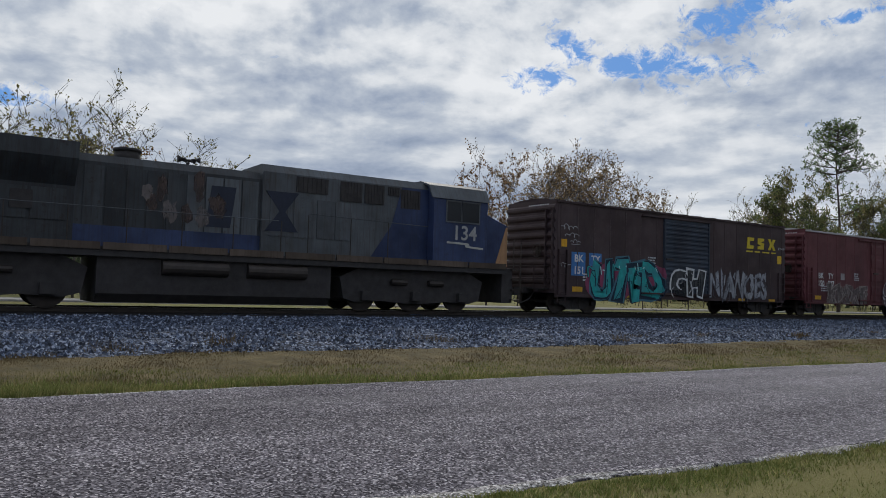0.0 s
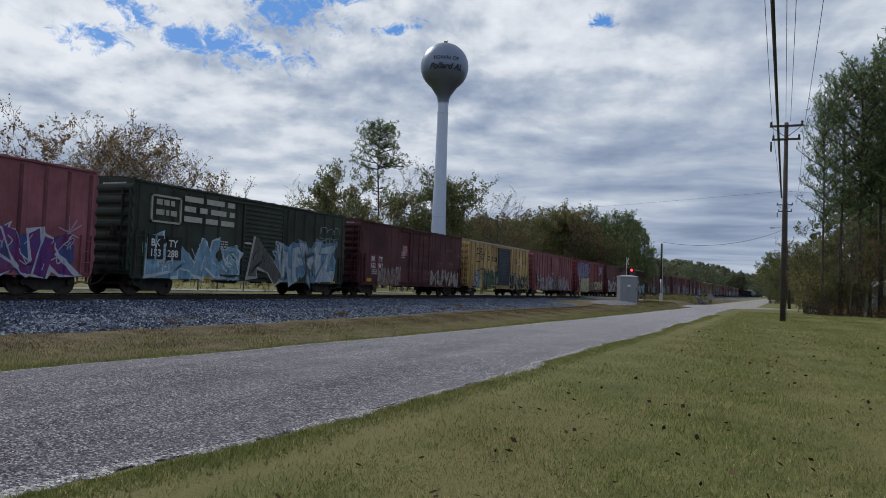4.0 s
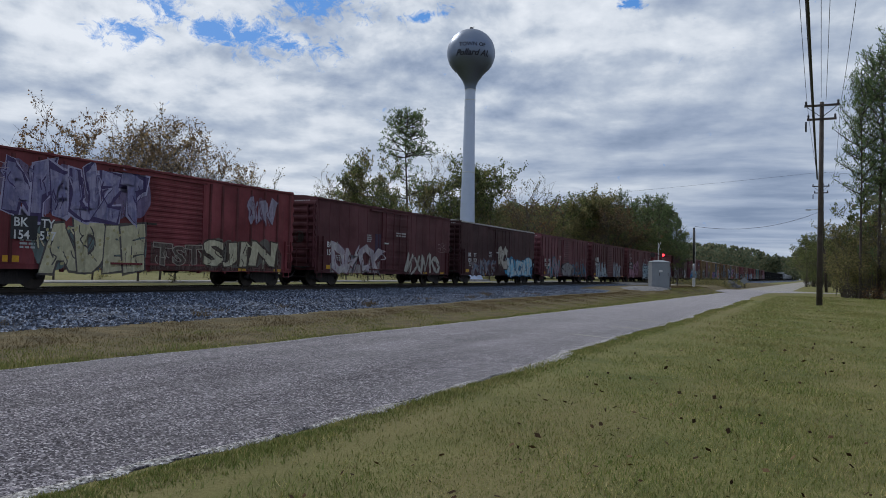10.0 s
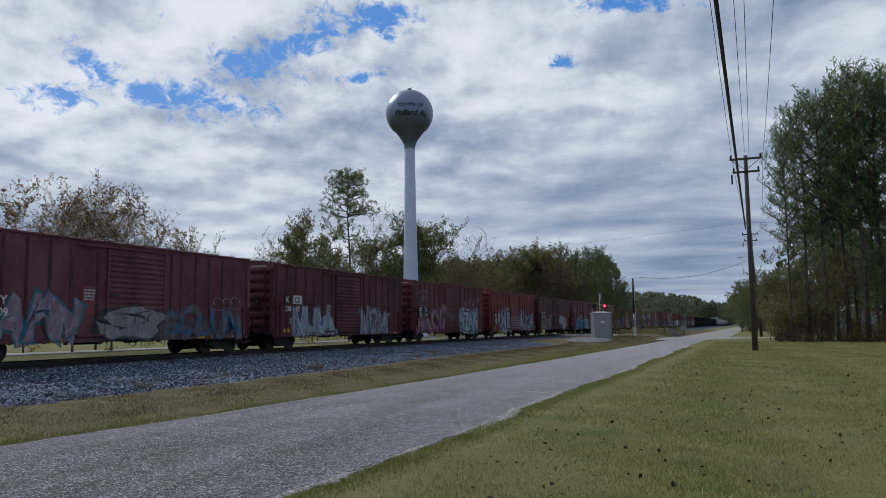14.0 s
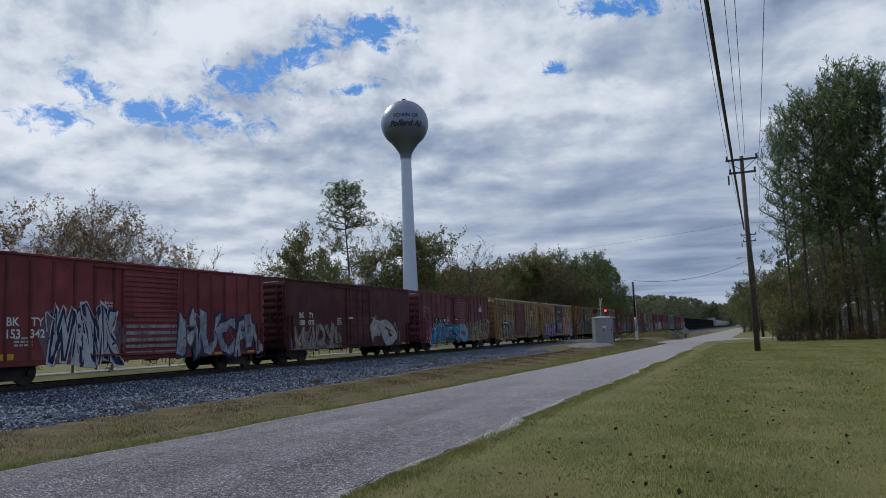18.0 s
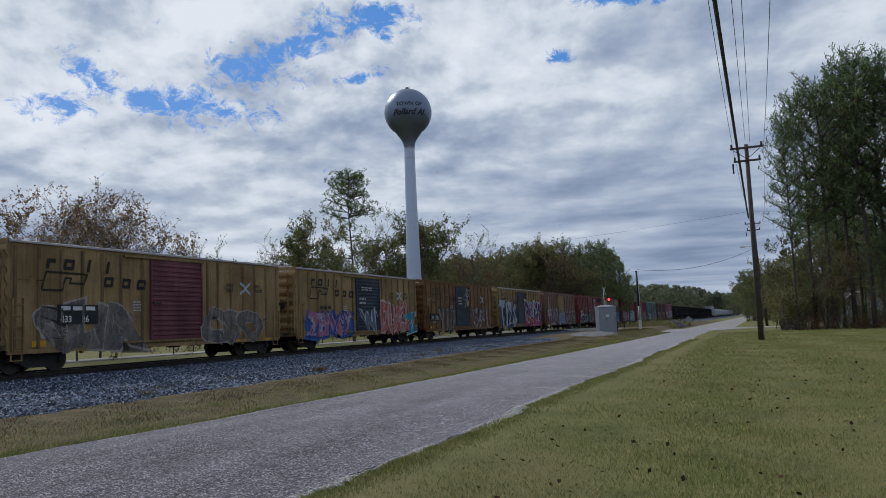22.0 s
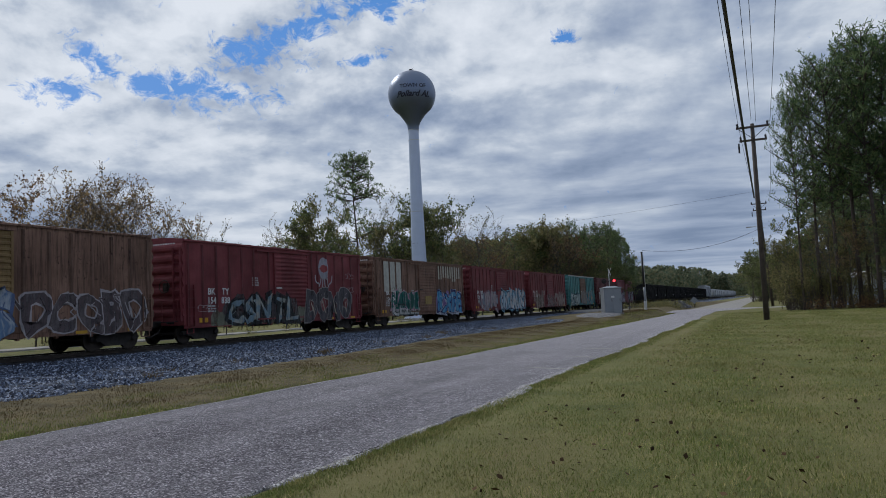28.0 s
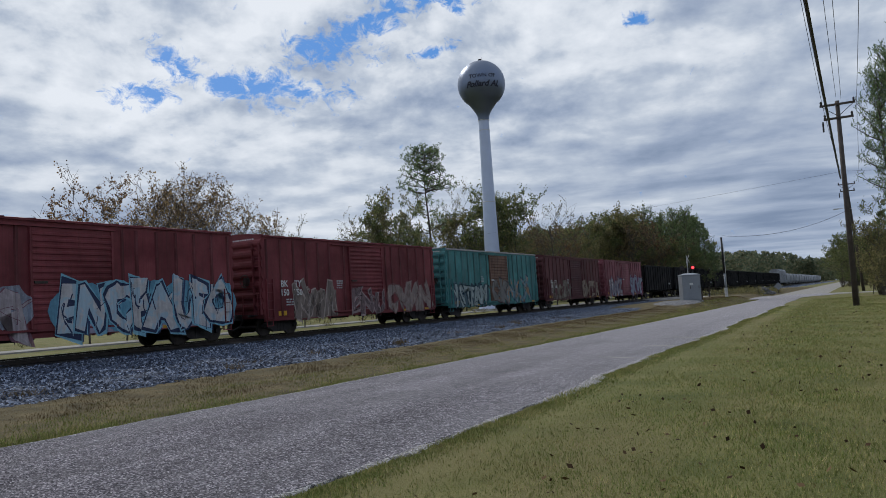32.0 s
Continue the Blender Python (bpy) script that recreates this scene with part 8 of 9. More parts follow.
def make_tree(kind, seed):
    r = random.Random(seed)
    if kind == "bare":
        limbs, tips = grow(r, 12, 1.0, 3, 0.25, kids=(9, 6, 5))
        V, F = clumps(tips, 0.30, 3, 0.20, 0.10, seed)
        return wood_mesh(limbs, M_BARK), raw_mesh("crown", V, F, L_OLIVE)
    if kind == "gold":
        limbs, tips = grow(r, 12, 0.9, 3, 0.12, kids=(14, 9, 6), up=0.9)
        V, F = clumps(tips, 0.46, 6, 0.17, 0.13, seed)
        return wood_mesh(limbs, M_BARK), raw_mesh("crown", V, F, L_GOLD)
    if kind == "thin":
        limbs, tips = grow(r, 12, 0.65, 3, 0.2, kids=(10, 7, 5), up=0.9)
        V, F = clumps(tips, 0.55, 5, 0.22, 0.13, seed)
        return wood_mesh(limbs, M_BARK), raw_mesh("crown", V, F, L_RUST if seed % 2 else L_GOLD)
    if kind in ("green", "olive"):
        limbs, tips = grow(r, 12, 1.25, 3, 0.15, kids=(13, 7, 4), up=0.25)
        V, F = clumps(tips, 0.66, 11, 0.24, 0.19, seed)
        return wood_mesh(limbs, M_BARK), raw_mesh("crown", V, F, L_GREEN if kind == "green" else L_OLIVE)
    limbs, tips = [], []
    h = 20.0
    pts = [Vector((0.25 * math.sin(k * 0.9 + seed) * k / 8, 0.25 * math.cos(k * 0.7 + seed) * k / 8, h * k / 8 - 0.1)) for k in range(9)]
    limbs.append((pts, [0.22 * (1 - 0.84 * k / 8) for k in range(9)], 0))
    if kind == "tuft":
        # open crown: a flat-topped head, then separate tiers of limbs with bare trunk between
        tiers = [(0.52, 2, 2.4), (0.57, 1, 2.0), (0.63, 2, 1.7), (0.69, 2, 2.2), (0.755, 5, 4.4), (0.785, 5, 5.3), (0.82, 4, 2.9), (0.865, 4, 2.3), (0.90, 5, 2.7), (0.935, 5, 2.6), (0.965, 5, 2.0), (0.99, 4, 1.3)]
        for tier, (u, m, reach) in enumerate(tiers):
            for k in range(m):
                a = tier * 1.9 + 6.2832 * k / m + r.uniform(-0.5, 0.5)
                uu = u + r.uniform(-0.012, 0.012)
                i = min(int(uu * 8), 7)
                base = pts[i].lerp(pts[i + 1], uu * 8 - i)
                ln = reach * r.uniform(0.7, 1.1)
                d = Vector((math.cos(a), math.sin(a), r.uniform(0.0, 0.25)))
                lp = [base + d * (ln * q / 4) + Vector((0, 0, 0.03 * q * q)) for q in range(5)]
                limbs.append((lp, [0.06 * (1 - q / 5) + 0.014 for q in range(5)], 1))
                for q in range(2, 5):
                    for z in range(4 if u > 0.7 else 2):
                        e = lp[q] + Vector((r.uniform(-0.6, 0.6), r.uniform(-0.6, 0.6), r.uniform(-0.25, 0.75)))
                        limbs.append(([lp[q - 1], e], [0.02, 0.012], 2))
                        tips.append(e)
        V = pine_crown(tips, 11, 0.36, 0.036, seed)
        return wood_mesh(limbs, M_BARKP), raw_mesh("crown", V, np.arange(len(V)).reshape(-1, 4), L_PINE)
    # close-grown pine: a deep ragged crown over a long trunk with a few stubs
    lo_, count = 0.42, 46
    for k in range(count):
        v = (k + r.random()) / count
        u = lo_ + (0.985 - lo_) * v
        i = min(int(u * 8), 7)
        base = pts[i].lerp(pts[i + 1], u * 8 - i)
        a = k * 2.4 + r.uniform(-0.6, 0.6)
        reach = 3.1 * (math.sin(math.pi * min(1.0, 0.16 + 0.80 * v)) ** 0.7) * r.uniform(0.55, 1.12) + 0.35
        d = Vector((math.cos(a), math.sin(a), r.uniform(0.0, 0.35) + 0.5 * v))
        lp = [base + d * (reach * q / 4) + Vector((0, 0, 0.04 * q * q)) for q in range(5)]
        limbs.append((lp, [0.055 * (1 - q / 5) + 0.012 for q in range(5)], 1))
        for q in range(1, 5):
            tips.append(lp[q])
            for z in range(3):
                e = lp[q] + Vector((r.uniform(-0.7, 0.7), r.uniform(-0.7, 0.7), r.uniform(-0.1, 0.55)))
                tips.append(e)
                if z < 2:
                    limbs.append(([lp[q - 1], e], [0.018, 0.010], 2))
    for k in range(16):
        u = r.uniform(0.14, lo_)
        base = pts[0].lerp(pts[8], u)
        a = r.uniform(0, 6.28)
        d = Vector((math.cos(a), math.sin(a), r.uniform(-0.3, 0.2)))
        e = base + d * r.uniform(0.6, 2.2)
        limbs.append(([base, e], [0.03, 0.01], 2))
        if k % 3 == 0:
            tips += [e, e + Vector((0.2, 0.1, 0.2)), e + Vector((-0.2, 0.15, 0.1))]
    V = pine_crown(tips, 7, 0.46, 0.036, seed)
    return wood_mesh(limbs, M_BARKP), raw_mesh("crown", V, np.arange(len(V)).reshape(-1, 4), L_PINE)


LABEL = {"bare": "nearly bare autumn tree with grey twigs", "gold": "broad tree with thinning golden-brown leaves", "thin": "slender tree with sparse rusty leaves", "green": "full dark green broadleaf tree", "olive": "olive-green tree beginning to thin", "pine": "tall pine with a long bare trunk and dark needles", "tuft": "very tall pine with tufted branches near the top"}
TREES = {}


def tree_at(kind, az, dist, top_el, seed, wide=1.0, xy=None):
    """A tree at a bearing and distance from the eye, as tall as its elevation asks."""
    key = (kind, seed)
    if key not in TREES:
        TREES[key] = make_tree(kind, seed)
    x, y = xy or (dist * math.sin(radians(az)), dist * math.cos(radians(az)))
    dist = math.hypot(x, y)
    h = 1.6 + dist * math.tan(radians(top_el)) - 0.2
    wood, crown = TREES[key]
    zs = [v.co.z for v in crown.vertices] if ("h", key) not in TREES else None
    if zs:
        TREES[("h", key)] = sorted(zs)[int(len(zs) * 0.994)]
    s = h / TREES[("h", key)]
    ob = thing("tree" if kind not in ("pine", "tuft") else "pine_tree", pose(x, y, float(ground_z(x, y)) - 0.05, 0, 0, (az * 37 + seed * 71) % 360), LABEL[kind], "tree", "trees behind the railway" if x < -10 else "trees of the wood")
    ob.scale = (s * wide, s * wide, s)
    part("trunk", wood, M_BARKP if kind in ("pine", "tuft") else M_BARK, ob)
    part("crown", crown, crown.materials[0], ob)
    return ob


for spec in (
    ("bare", -81.7, 52, 12.7, 1, 0.9), ("bare", -78.0, 54, 13.5, 2, 0.95), ("bare", -75.2, 57, 10.0, 3, 1.0), ("olive", -83.2, 60, 9.6, 1, 1.2), ("thin", -79.7, 62, 9.1, 3, 1.2),
    ("bare", -72.2, 64, 8.9, 1, 1.3), ("gold", -70.7, 70, 7.6, 3, 1.2), ("bare", -88.2, 56, 12.1, 3, 1.0), ("thin", -57.4, 80, 6.0, 2, 0.7),
    ("thin", -52.9, 60, 10.8, 1, 0.95), ("thin", -50.6, 63, 9.6, 4, 0.9), ("gold", -47.7, 60, 10.5, 1, 1.05), ("gold", -45.3, 62, 10.0, 2, 1.0), ("gold", -46.3, 68, 9.2, 3, 1.1),
    ("thin", -41.6, 66, 8.5, 2, 0.8), ("bare", -38.5, 70, 7.1, 2, 0.8), ("bare", -40.3, 74, 6.1, 3, 0.9), ("olive", -36.7, 90, 5.3, 2, 0.9), ("green", -39.9, 88, 4.5, 2, 0.8),
    ("bare", -34.3, 84, 7.4, 1, 0.9), ("olive", -33.3, 88, 7.1, 3, 0.8), ("green", -31.7, 86, 8.1, 1, 0.75), ("olive", -31.3, 90, 8.6, 1, 0.6),
    ("tuft", -29.0, 92, 11.8, 5, 0.95), ("olive", -27.8, 118, 6.6, 2, 0.7), ("bare", -27.0, 116, 9.3, 2, 0.55), ("green", -26.6, 120, 7.4, 2, 0.8), ("green", -24.9, 118, 8.7, 1, 0.8),
    ("olive", -23.7, 120, 7.5, 3, 0.9), ("green", -22.7, 118, 8.0, 2, 0.75), ("thin", -21.0, 116, 6.0, 2, 0.9), ("bare", -19.9, 112, 7.1, 1, 0.95), ("thin", -18.7, 118, 5.7, 1, 1.0),
    ("gold", -21.1, 124, 5.1, 2, 1.0), ("olive", -17.5, 124, 5.40, 1, 1.0), ("green", -16.5, 128, 5.90, 1, 0.9), ("green", -15.2, 130, 5.70, 2, 0.95), ("olive", -14.2, 132, 6.20, 2, 0.95),
    ("olive", -14.5, 131, 5.6, 2, 0.9), ("gold", -13.9, 128, 5.1, 3, 0.8), ("pine", -13.3, 134, 6.1, 1, 0.95), ("thin", -12.8, 130, 5.3, 1, 1.0), ("pine", -12.2, 136, 5.6, 2, 0.85), ("pine", -11.3, 138, 5.8, 3, 0.85),
    ("pine", -10.5, 139, 5.9, 1, 0.75), ("pine", -9.9, 141, 5.2, 2, 0.75), ("pine", -9.3, 142, 4.3, 3, 0.8), ("pine", -8.8, 143, 3.2, 1, 1.0), ("green", -12.4, 134, 3.6, 2, 1.2), ("green", -10.9, 137, 3.4, 1, 1.2), ("green", -9.8, 139, 2.9, 3, 1.2),
    ("olive", -15.7, 150, 5.5, 3, 1.2), ("olive", -12.5, 150, 5.6, 3, 1.2), ("green", -18.9, 140, 5.1, 2, 1.1), ("green", -21.9, 138, 5.5, 1, 1.1), ("green", -29.6, 122, 5.6, 1, 0.9), ("green", -32.5, 108, 6.0, 2, 0.9),
    ("green", -0.85, 175, 3.1, 1, 0.85), ("green", -0.5, 178, 2.8, 2, 1.0), ("green", 0.3, 190, 2.9, 2, 1.1), ("green", 0.0, 182, 2.3, 3, 1.5), ("green", 0.9, 150, 3.4, 1, 1.3), ("olive", -0.5, 230, 2.3, 3, 1.3), ("green", -0.9, 330, 2.2, 3, 1.2), ("green", -0.4, 210, 2.4, 2, 1.5),
):
    tree_at(spec[0], spec[1], spec[2], spec[3], spec[4], spec[5])

# wood on the right: tall pines over a tangle of bare brush
for spec in (
    ("pine", 2.3, 75, 13.6, 2, 0.62), ("pine", 3.4, 77, 15.0, 3, 0.80), ("pine", 4.5, 76, 15.7, 1, 0.85), ("pine", 5.7, 78, 16.3, 2, 0.85), ("pine", 6.8, 76, 17.1, 3, 0.90), ("pine", 7.8, 78, 16.6, 1, 0.85),
    ("pine", 8.6, 77, 15.6, 3, 0.80), ("pine", 6.2, 84, 14.0, 1, 0.8), ("pine", 5.1, 81, 10.4, 3, 0.8), ("pine", 7.4, 82, 9.6, 2, 0.9),
    ("pine", 10.6, 74, 13.4, 2, 0.85), ("pine", 12.8, 76, 15.4, 1, 1.0), ("pine", 15.4, 75, 15.0, 3, 1.0), ("pine", 18.0, 76, 15.6, 2, 1.0), ("pine", 20.6, 75, 14.8, 1, 1.0),
    ("olive", 1.5, 78, 4.2, 2, 0.9), ("green", 2.0, 82, 5.4, 1, 0.7), ("olive", 0.9, 84, 3.0, 3, 0.9), ("olive", 3.2, 80, 4.4, 3, 0.8), ("olive", 4.6, 81, 4.6, 1, 0.9), ("bare", 4.0, 74, 6.0, 1, 0.6), ("thin", 5.2, 75, 4.8, 2, 0.8),
    ("olive", 6.4, 80, 5.0, 2, 1.0), ("pine", 8.4, 74, 5.2, 3, 1.7), ("bare", 7.4, 74, 6.0, 2, 0.6), ("olive", 9.2, 80, 5.6, 1, 1.0), ("olive", 10.4, 78, 6.4, 2, 1.0), ("olive", 12.3, 80, 7.2, 2, 1.0), ("green", 15.8, 80, 7.2, 1, 1.1), ("green", 18.8, 80, 7.2, 2, 1.1),
):
    tree_at(spec[0], spec[1], spec[2], spec[3], spec[4], spec[5])


def thicket(name, n, area, hmin, hmax, leaf, seed, label, dens=14):
    """Tangled brush as one stuff object: stems and sparse leaves."""
    r = random.Random(seed)
    g = Geo()
    tips = []
    for k in range(n):
        x, y = area(r)
        z = float(ground_z(x, y)) - 0.05
        h = r.uniform(hmin, hmax)
        for s in range(3):
            a, l = r.uniform(0, 6.28), r.uniform(0.1, 0.5)
            p = [Vector((x, y, z)), Vector((x + math.cos(a) * l * h * 0.3, y + math.sin(a) * l * h * 0.3, z + h * 0.5)), Vector((x + math.cos(a) * l * h * 0.8 + r.uniform(-0.2, 0.2), y + math.sin(a) * l * h * 0.8, z + h * r.uniform(0.8, 1.0)))]
            g.tube(p, [0.025, 0.016, 0.006], 3, 0, False)
            tips += [p[1].lerp(p[2], r.random()) for _ in range(3)] + [p[2]]
    wood = g.mesh(name, [M_BARK, leaf])
    V, F = leaf_cloud(tips, dens, 0.14, 0.28, seed)
    bm = bmesh.new()
    bm.from_mesh(wood)
    lm = raw_mesh("tmp", V, F, leaf)
    k0 = len(bm.faces)
    bm.from_mesh(lm)
    bm.faces.ensure_lookup_table()
    for f in bm.faces[k0:]:
        f.material_index = 1
    bm.to_mesh(wood)
    bm.free()
    bpy.data.meshes.remove(lm)
    return tagged(new(name, wood), label, "brush", "", "stuff")


thicket("brush", 150, lambda r: (2.6 + 22 * r.random() ** 1.2, 75.0 + 12 * r.random()), 1.0, 3.6, L_OLIVE, 1, "tangled grey-brown brush at the foot of the pines", 9)
thicket("brush", 90, lambda r: (3.2 + 20 * r.random(), 74.0 + 3 * r.random()), 0.3, 0.9, L_RUST, 2, "low dead bracken at the edge of the lawn", 6)
thicket("brush", 70, lambda r: (1.6 + 5.0 * r.random(), 74.5 + 9 * r.random()), 1.8, 4.6, L_OLIVE, 21, "dense leafy brush at the corner of the wood", 16)
thicket("brush", 60, lambda r: (1.2 + 9 * r.random(), 103.0 + 20 * r.random()), 1.0, 3.0, L_OLIVE, 3, "brush beside the lane", 10)
thicket("brush", 130, lambda r: (-3.0 + 9 * r.random(), 172.0 + 30 * r.random()), 2.0, 5.5, L_GREEN, 11, "brush closing the far end of the lane", 20)
thicket("brush", 80, lambda r: (-6.0 + 10 * r.random(), 318.0 + 20 * r.random()), 2.5, 5.0, L_GREEN, 12, "distant undergrowth beyond the lane", 12)
thicket("weeds", 80, lambda r: (-18.5 + 8.0 * r.random(), 104 + 40 * r.random() ** 1.3), 0.2, 0.6, L_OLIVE, 4, "brown weeds on the bank beyond the crossing", 8)
thicket("hedge", 160, lambda r: (-120 + 72 * r.random(), 60 + 75 * r.random()), 1.0, 3.5, L_OLIVE, 5, "overgrown scrub behind the railway", 14)
thicket("weeds", 60, lambda r: (-40 - 22 * r.random(), -20 + 110 * r.random()), 0.2, 0.5, L_OLIVE, 8, "rank weeds beyond the track", 6)


# far woods, one mass of many small clumps
def far_woods(name, spans, seed, label):
    r = np.random.default_rng(seed)
    pts, sizes = [], []
    for az0, az1, d0, d1, e0, e1, n in spans:
        for k in range(n):
            az = radians(az0 + (az1 - az0) * (k + r.random()) / n)
            d = r.uniform(d0, d1)
            if -38 < d * math.sin(az) < 3 and d < 640 and d * math.cos(az) > 90:
                continue
            h = 1.6 + d * math.tan(radians(r.uniform(e0, e1)))
            w = h * r.uniform(0.22, 0.34)
            m = 100 if not 3 < az0 < 4 else 220
            u = r.random(m) ** 0.7
            rad = w * np.sqrt(np.clip(1 - (2 * u - 1) ** 2, 0, 1)) ** 0.8 * np.sqrt(r.random(m))
            a = r.uniform(0, 6.28, m)
            pts.append(np.stack([d * math.sin(az) + rad * np.cos(a), d * math.cos(az) + rad * np.sin(a), h * (0.08 + 0.92 * u)], 1))
            sizes.append(np.full(m, h * (0.052 if m == 100 else 0.027)))
    P, S = np.concatenate(pts), np.concatenate(sizes)[:, None]
    n = len(P)
    V, F = [], []
    for q in range(3):
        u = r.normal(0, 1, (n, 3))
        u /= np.linalg.norm(u, axis=1)[:, None]
        w = np.cross(u, r.normal(0, 1, (n, 3)))
        w /= np.linalg.norm(w, axis=1)[:, None]
        c = P + r.normal(0, 0.5, P.shape) * S
        V.append(np.stack([c - u * S, c + w * S * 0.6, c + u * S * 0.8, c - w * S * 0.7], 1).reshape(-1, 3))
    V = np.concatenate(V)
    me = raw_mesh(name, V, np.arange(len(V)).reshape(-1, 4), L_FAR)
    return tagged(new(name, me), label, "woods", "", "stuff")


far_woods("far_woods", [(-9.5, 3.0, 660, 800, 1.3, 2.1, 70), (-4.5, 1.5, 830, 950, 0.5, 1.5, 130), (-10.0, -4.0, 300, 500, 1.6, 2.5, 60), (0.3, 3.0, 250, 400, 1.8, 2.8, 24), (-24, -9.5, 170, 230, 3.6, 5.0, 60), (-48, -24, 130, 200, 2.6, 4.2, 80), (-95, -48, 120, 180, 2.4, 4.0, 90), (3.6, 40, 120, 200, 4.0, 7.0, 110), (40, 170, 120, 200, 4, 7, 90), (-170, -95, 130, 200, 3, 6, 70)], 9, "distant mixed woods, green and brown")

# pale shed glimpsed through the wood
sh = thing("shed", pose(9.2, 92, 0, 0, 0, 12), "small pale shed half hidden in the wood", "shed")
part("shell", Geo().box(-2.2, 2.2, -2, 2, 0, 2.5), M_WHITE, sh)
part("roof", Geo().prism([(-2.5, 2.45), (2.5, 2.45), (0, 3.5)], "y", -2.3, 2.3), ROOFG, sh)
part("door", Geo().box(-0.5, 0.5, -2.05, -2.0, 0.0, 2.0), M_STEEL, sh)


# ---- grass, fallen leaves ----
def blades(name, n, area, h0, h1, seed, label, wide=0.010, mat=M_BLADE):
    r = np.random.default_rng(seed)
    x, y = area(r, n)
    z = ground_z(x, y)
    h = r.uniform(h0, h1, n) * (0.8 + 0.4 * np.sin(x * 1.7 + y) * np.sin(y * 0.9))
    a = r.uniform(0, 6.28, n)
    w = wide * r.uniform(0.6, 1.4, n) * (1 + np.hypot(x, y) / 12)
    lx, ly = r.normal(0, 0.45, n) * h, r.normal(0, 0.45, n) * h
    V = np.empty((n, 3, 3))
    V[:, 0] = np.stack([x - w * np.cos(a), y - w * np.sin(a), z - 0.01], 1)
    V[:, 1] = np.stack([x + w * np.cos(a), y + w * np.sin(a), z - 0.01], 1)
    V[:, 2] = np.stack([x + lx, y + ly, z + h], 1)
    me = raw_mesh(name, V.reshape(-1, 3), np.arange(3 * n).reshape(n, 3), mat)
    return tagged(new(name, me), label, "grass", "", "stuff")


def lawn(r, n):
    y = 2.6 + 74 * r.random(n) ** 2.3 + r.normal(0, 0.5, n)
    x = -3.7 + (3.7 + 0.24 * y + 1.5) * r.random(n) + np.abs(r.normal(0, 0.6, n))
    x = np.where(x < road_right(y) + 0.11, road_right(y) + 0.11 + 0.4 * r.random(n), x)
    return x, y


def verge(r, n):
    y = 1.0 + 92 * r.random(n) ** 1.7 + r.normal(0, 0.5, n)
    x = road_left(y) - 0.08 - (4.3 + 1.4 * smooth01(20, 42, y)) * r.random(n) ** 1.05
    return x, y


def kerbside(r, n):
    y = 3.0 + 55 * r.random(n) ** 1.6
    x = road_right(y) + wobble(y, 2, 0.06) + 0.08 + 0.5 * np.abs(r.normal(0, 0.5, n))
    return x, y


def roadfoot(r, n):
    y = 1.0 + 60 * r.random(n) ** 1.4
    x = road_left(y) + wobble(y, 1, 0.05) - 0.05 - 0.55 * np.abs(r.normal(0, 0.5, n))
    return x, y


blades("grass", 360000, lawn, 0.02, 0.06, 1, "short autumn lawn grass, green and straw", 0.0030)
blades("grass", 130000, verge, 0.025, 0.075, 2, "rough dry verge grass between road and ballast", 0.0034, M_VERGE)
blades("grass", 48000, kerbside, 0.015, 0.050, 3, "ragged green grass fringing the road", 0.0045)
blades("grass", 34000, roadfoot, 0.05, 0.14, 4, "bright green grass fringe on the far road edge", 0.0045)


def tufts(r, n):
    k = r.integers(0, 16, n)
    cy, cx = 3 + 2.9 * k + 1.5 * np.sin(k * 3.7), -14.6 - 0.9 * np.abs(np.sin(k * 2.3)) - 1.2 * smooth01(22, 42, 3 + 2.9 * k)
    return cx + r.normal(0, 0.12, n), cy + r.normal(0, 0.22, n)


blades("weeds", 1500, tufts, 0.18, 0.34, 6, "small green weeds at the foot of the ballast", 0.004, M_VERGE)


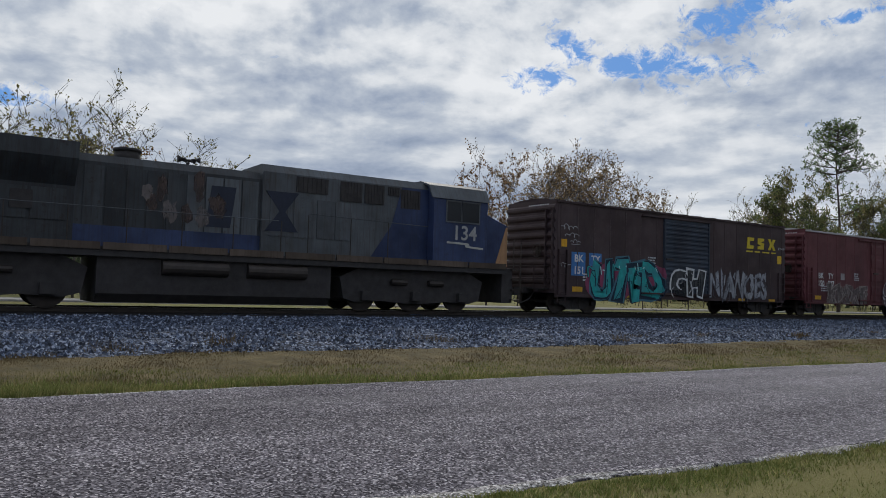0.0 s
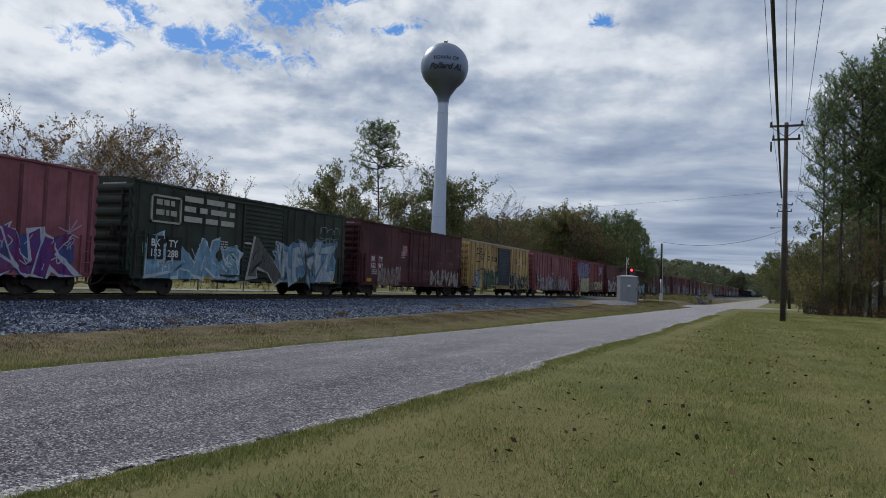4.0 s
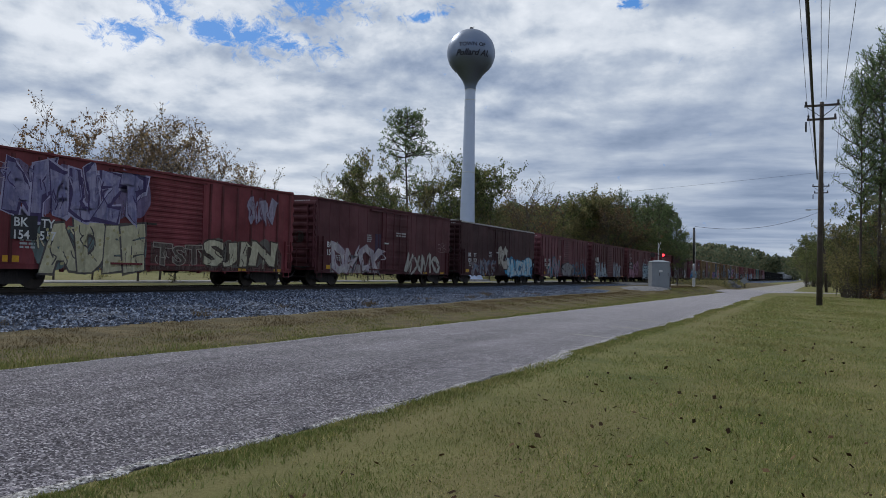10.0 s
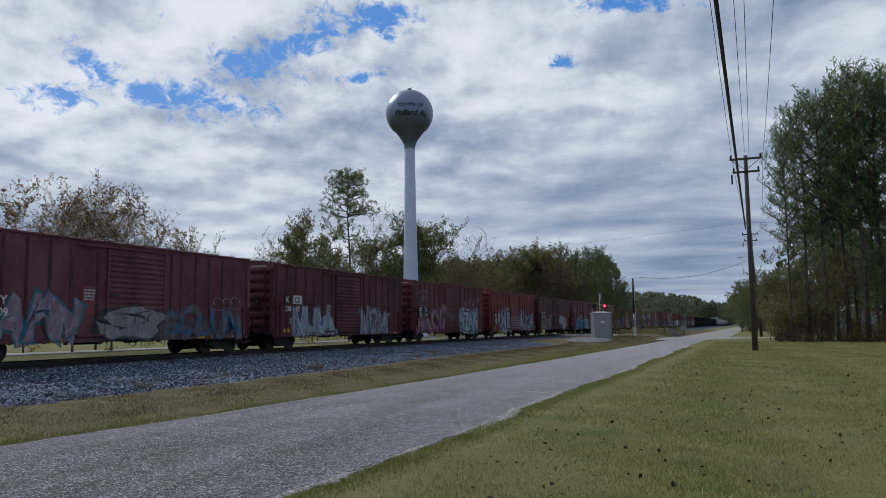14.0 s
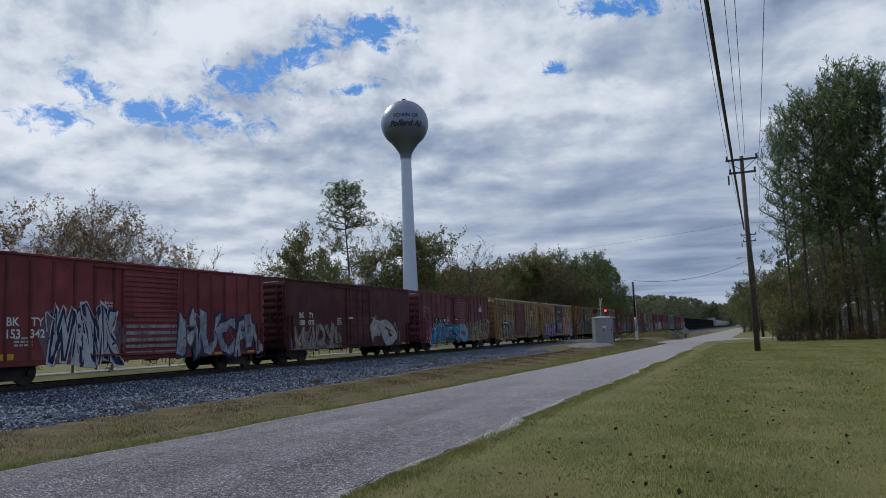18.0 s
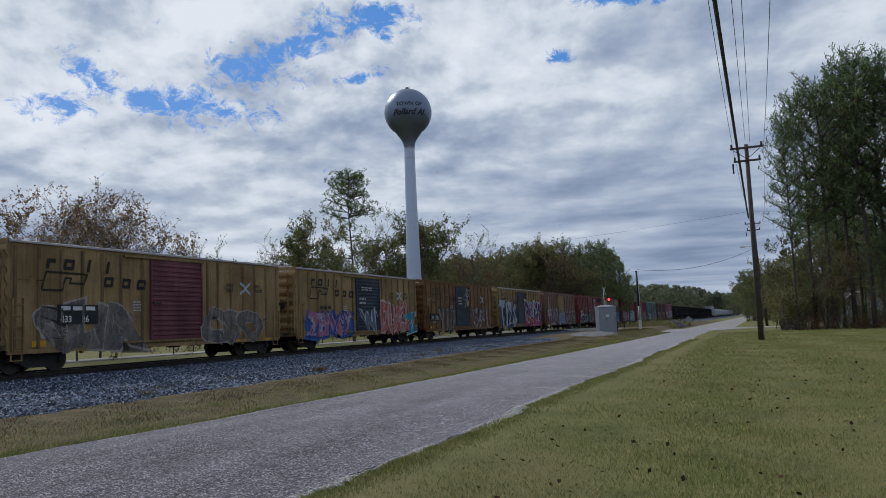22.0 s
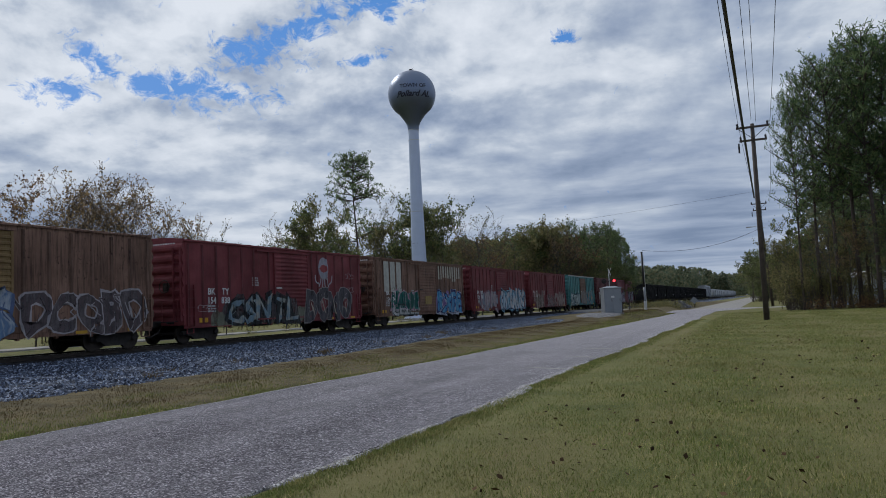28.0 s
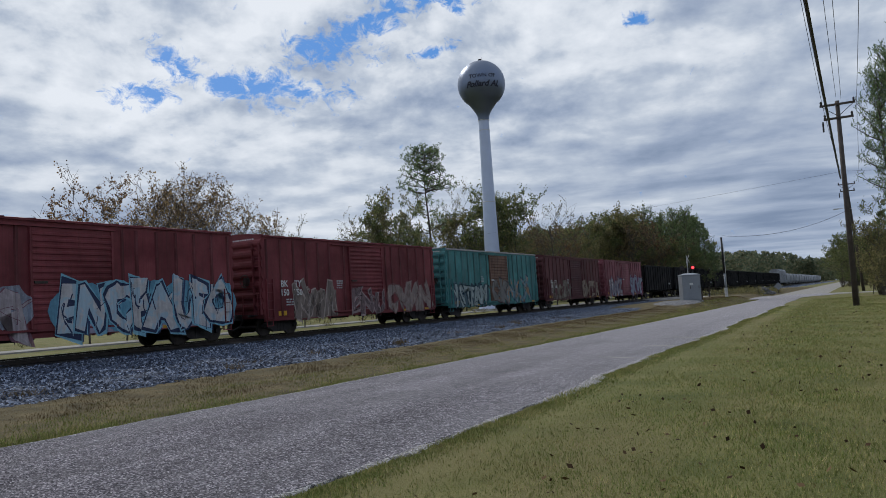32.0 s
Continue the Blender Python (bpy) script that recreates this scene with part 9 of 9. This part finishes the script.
def dead_leaves(n, seed):
    r = np.random.default_rng(seed)
    y = 4 + 40 * r.random(n) ** 1.3
    x = -3.2 + (4 + 0.25 * y) * r.random(n)
    z = ground_z(x, y) + 0.06
    s = r.uniform(0.014, 0.044, n)[:, None]
    u = r.normal(0, 1, (n, 3)) * np.array([1, 1, 0.45])
    u /= np.linalg.norm(u, axis=1)[:, None]
    w = np.cross(u, np.array([0, 0, 1.0]) + r.normal(0, 0.5, (n, 3)))
    w /= np.linalg.norm(w, axis=1)[:, None]
    P = np.stack([x, y, z], 1)
    V = np.stack([P - u * s, P + w * s * 0.7, P + u * s, P - w * s * 0.7], 1).reshape(-1, 3)
    me = raw_mesh("fallen_leaves", V, np.arange(4 * n).reshape(n, 4), M_DEAD)
    return tagged(new("fallen_leaves", me), "brown fallen leaves scattered on the lawn", "leaves", "", "stuff")


M_DEAD, _nt = new_mat("dead_leaf")
_g = _nt.nodes.new("ShaderNodeNewGeometry")
finish(_nt, ramp(_nt, _g.outputs["Random Per Island"], [(0.0, (0.022, 0.014, 0.009)), (0.6, (0.060, 0.036, 0.020)), (1.0, (0.15, 0.10, 0.055))]), 1.0, spec=0.05)
dead_leaves(850, 3)


# ---- the train rolls by ----
def run(t):
    """Metres that the train has gone at t seconds."""
    return 12.49 * t + 0.0067 * t * t


# where each boxcar's middle stands at the start
SPOTS = [28.19, 45.36, 62.48, 79.59, 96.71, 113.82, 130.73, 147.83, 165.11, 182.31, 199.56, 216.92, 234.28, 251.55,
         268.90, 286.36, 303.67, 320.60, 337.47, 354.41, 371.45, 388.62, 405.83, 423.01, 440.21, 457.33, 474.50, 491.70]


def motions():
    y = 0.0
    times = [0, 2, 4, 6, 8, 10, 12, 14, 16, 18, 20, 22, 24, 26, 28, 30, 32]
    walk(LOCO, [(t, pose(RAIL_X, 7.6 - run(t), RAIL_Z)) for t in times])
    for i, (car, pitch) in enumerate(CARS):
        y = SPOTS[i] if i < len(SPOTS) else y + pitch
        walk(car, [(t, pose(RAIL_X, y - run(t), RAIL_Z)) for t in times])


motions()
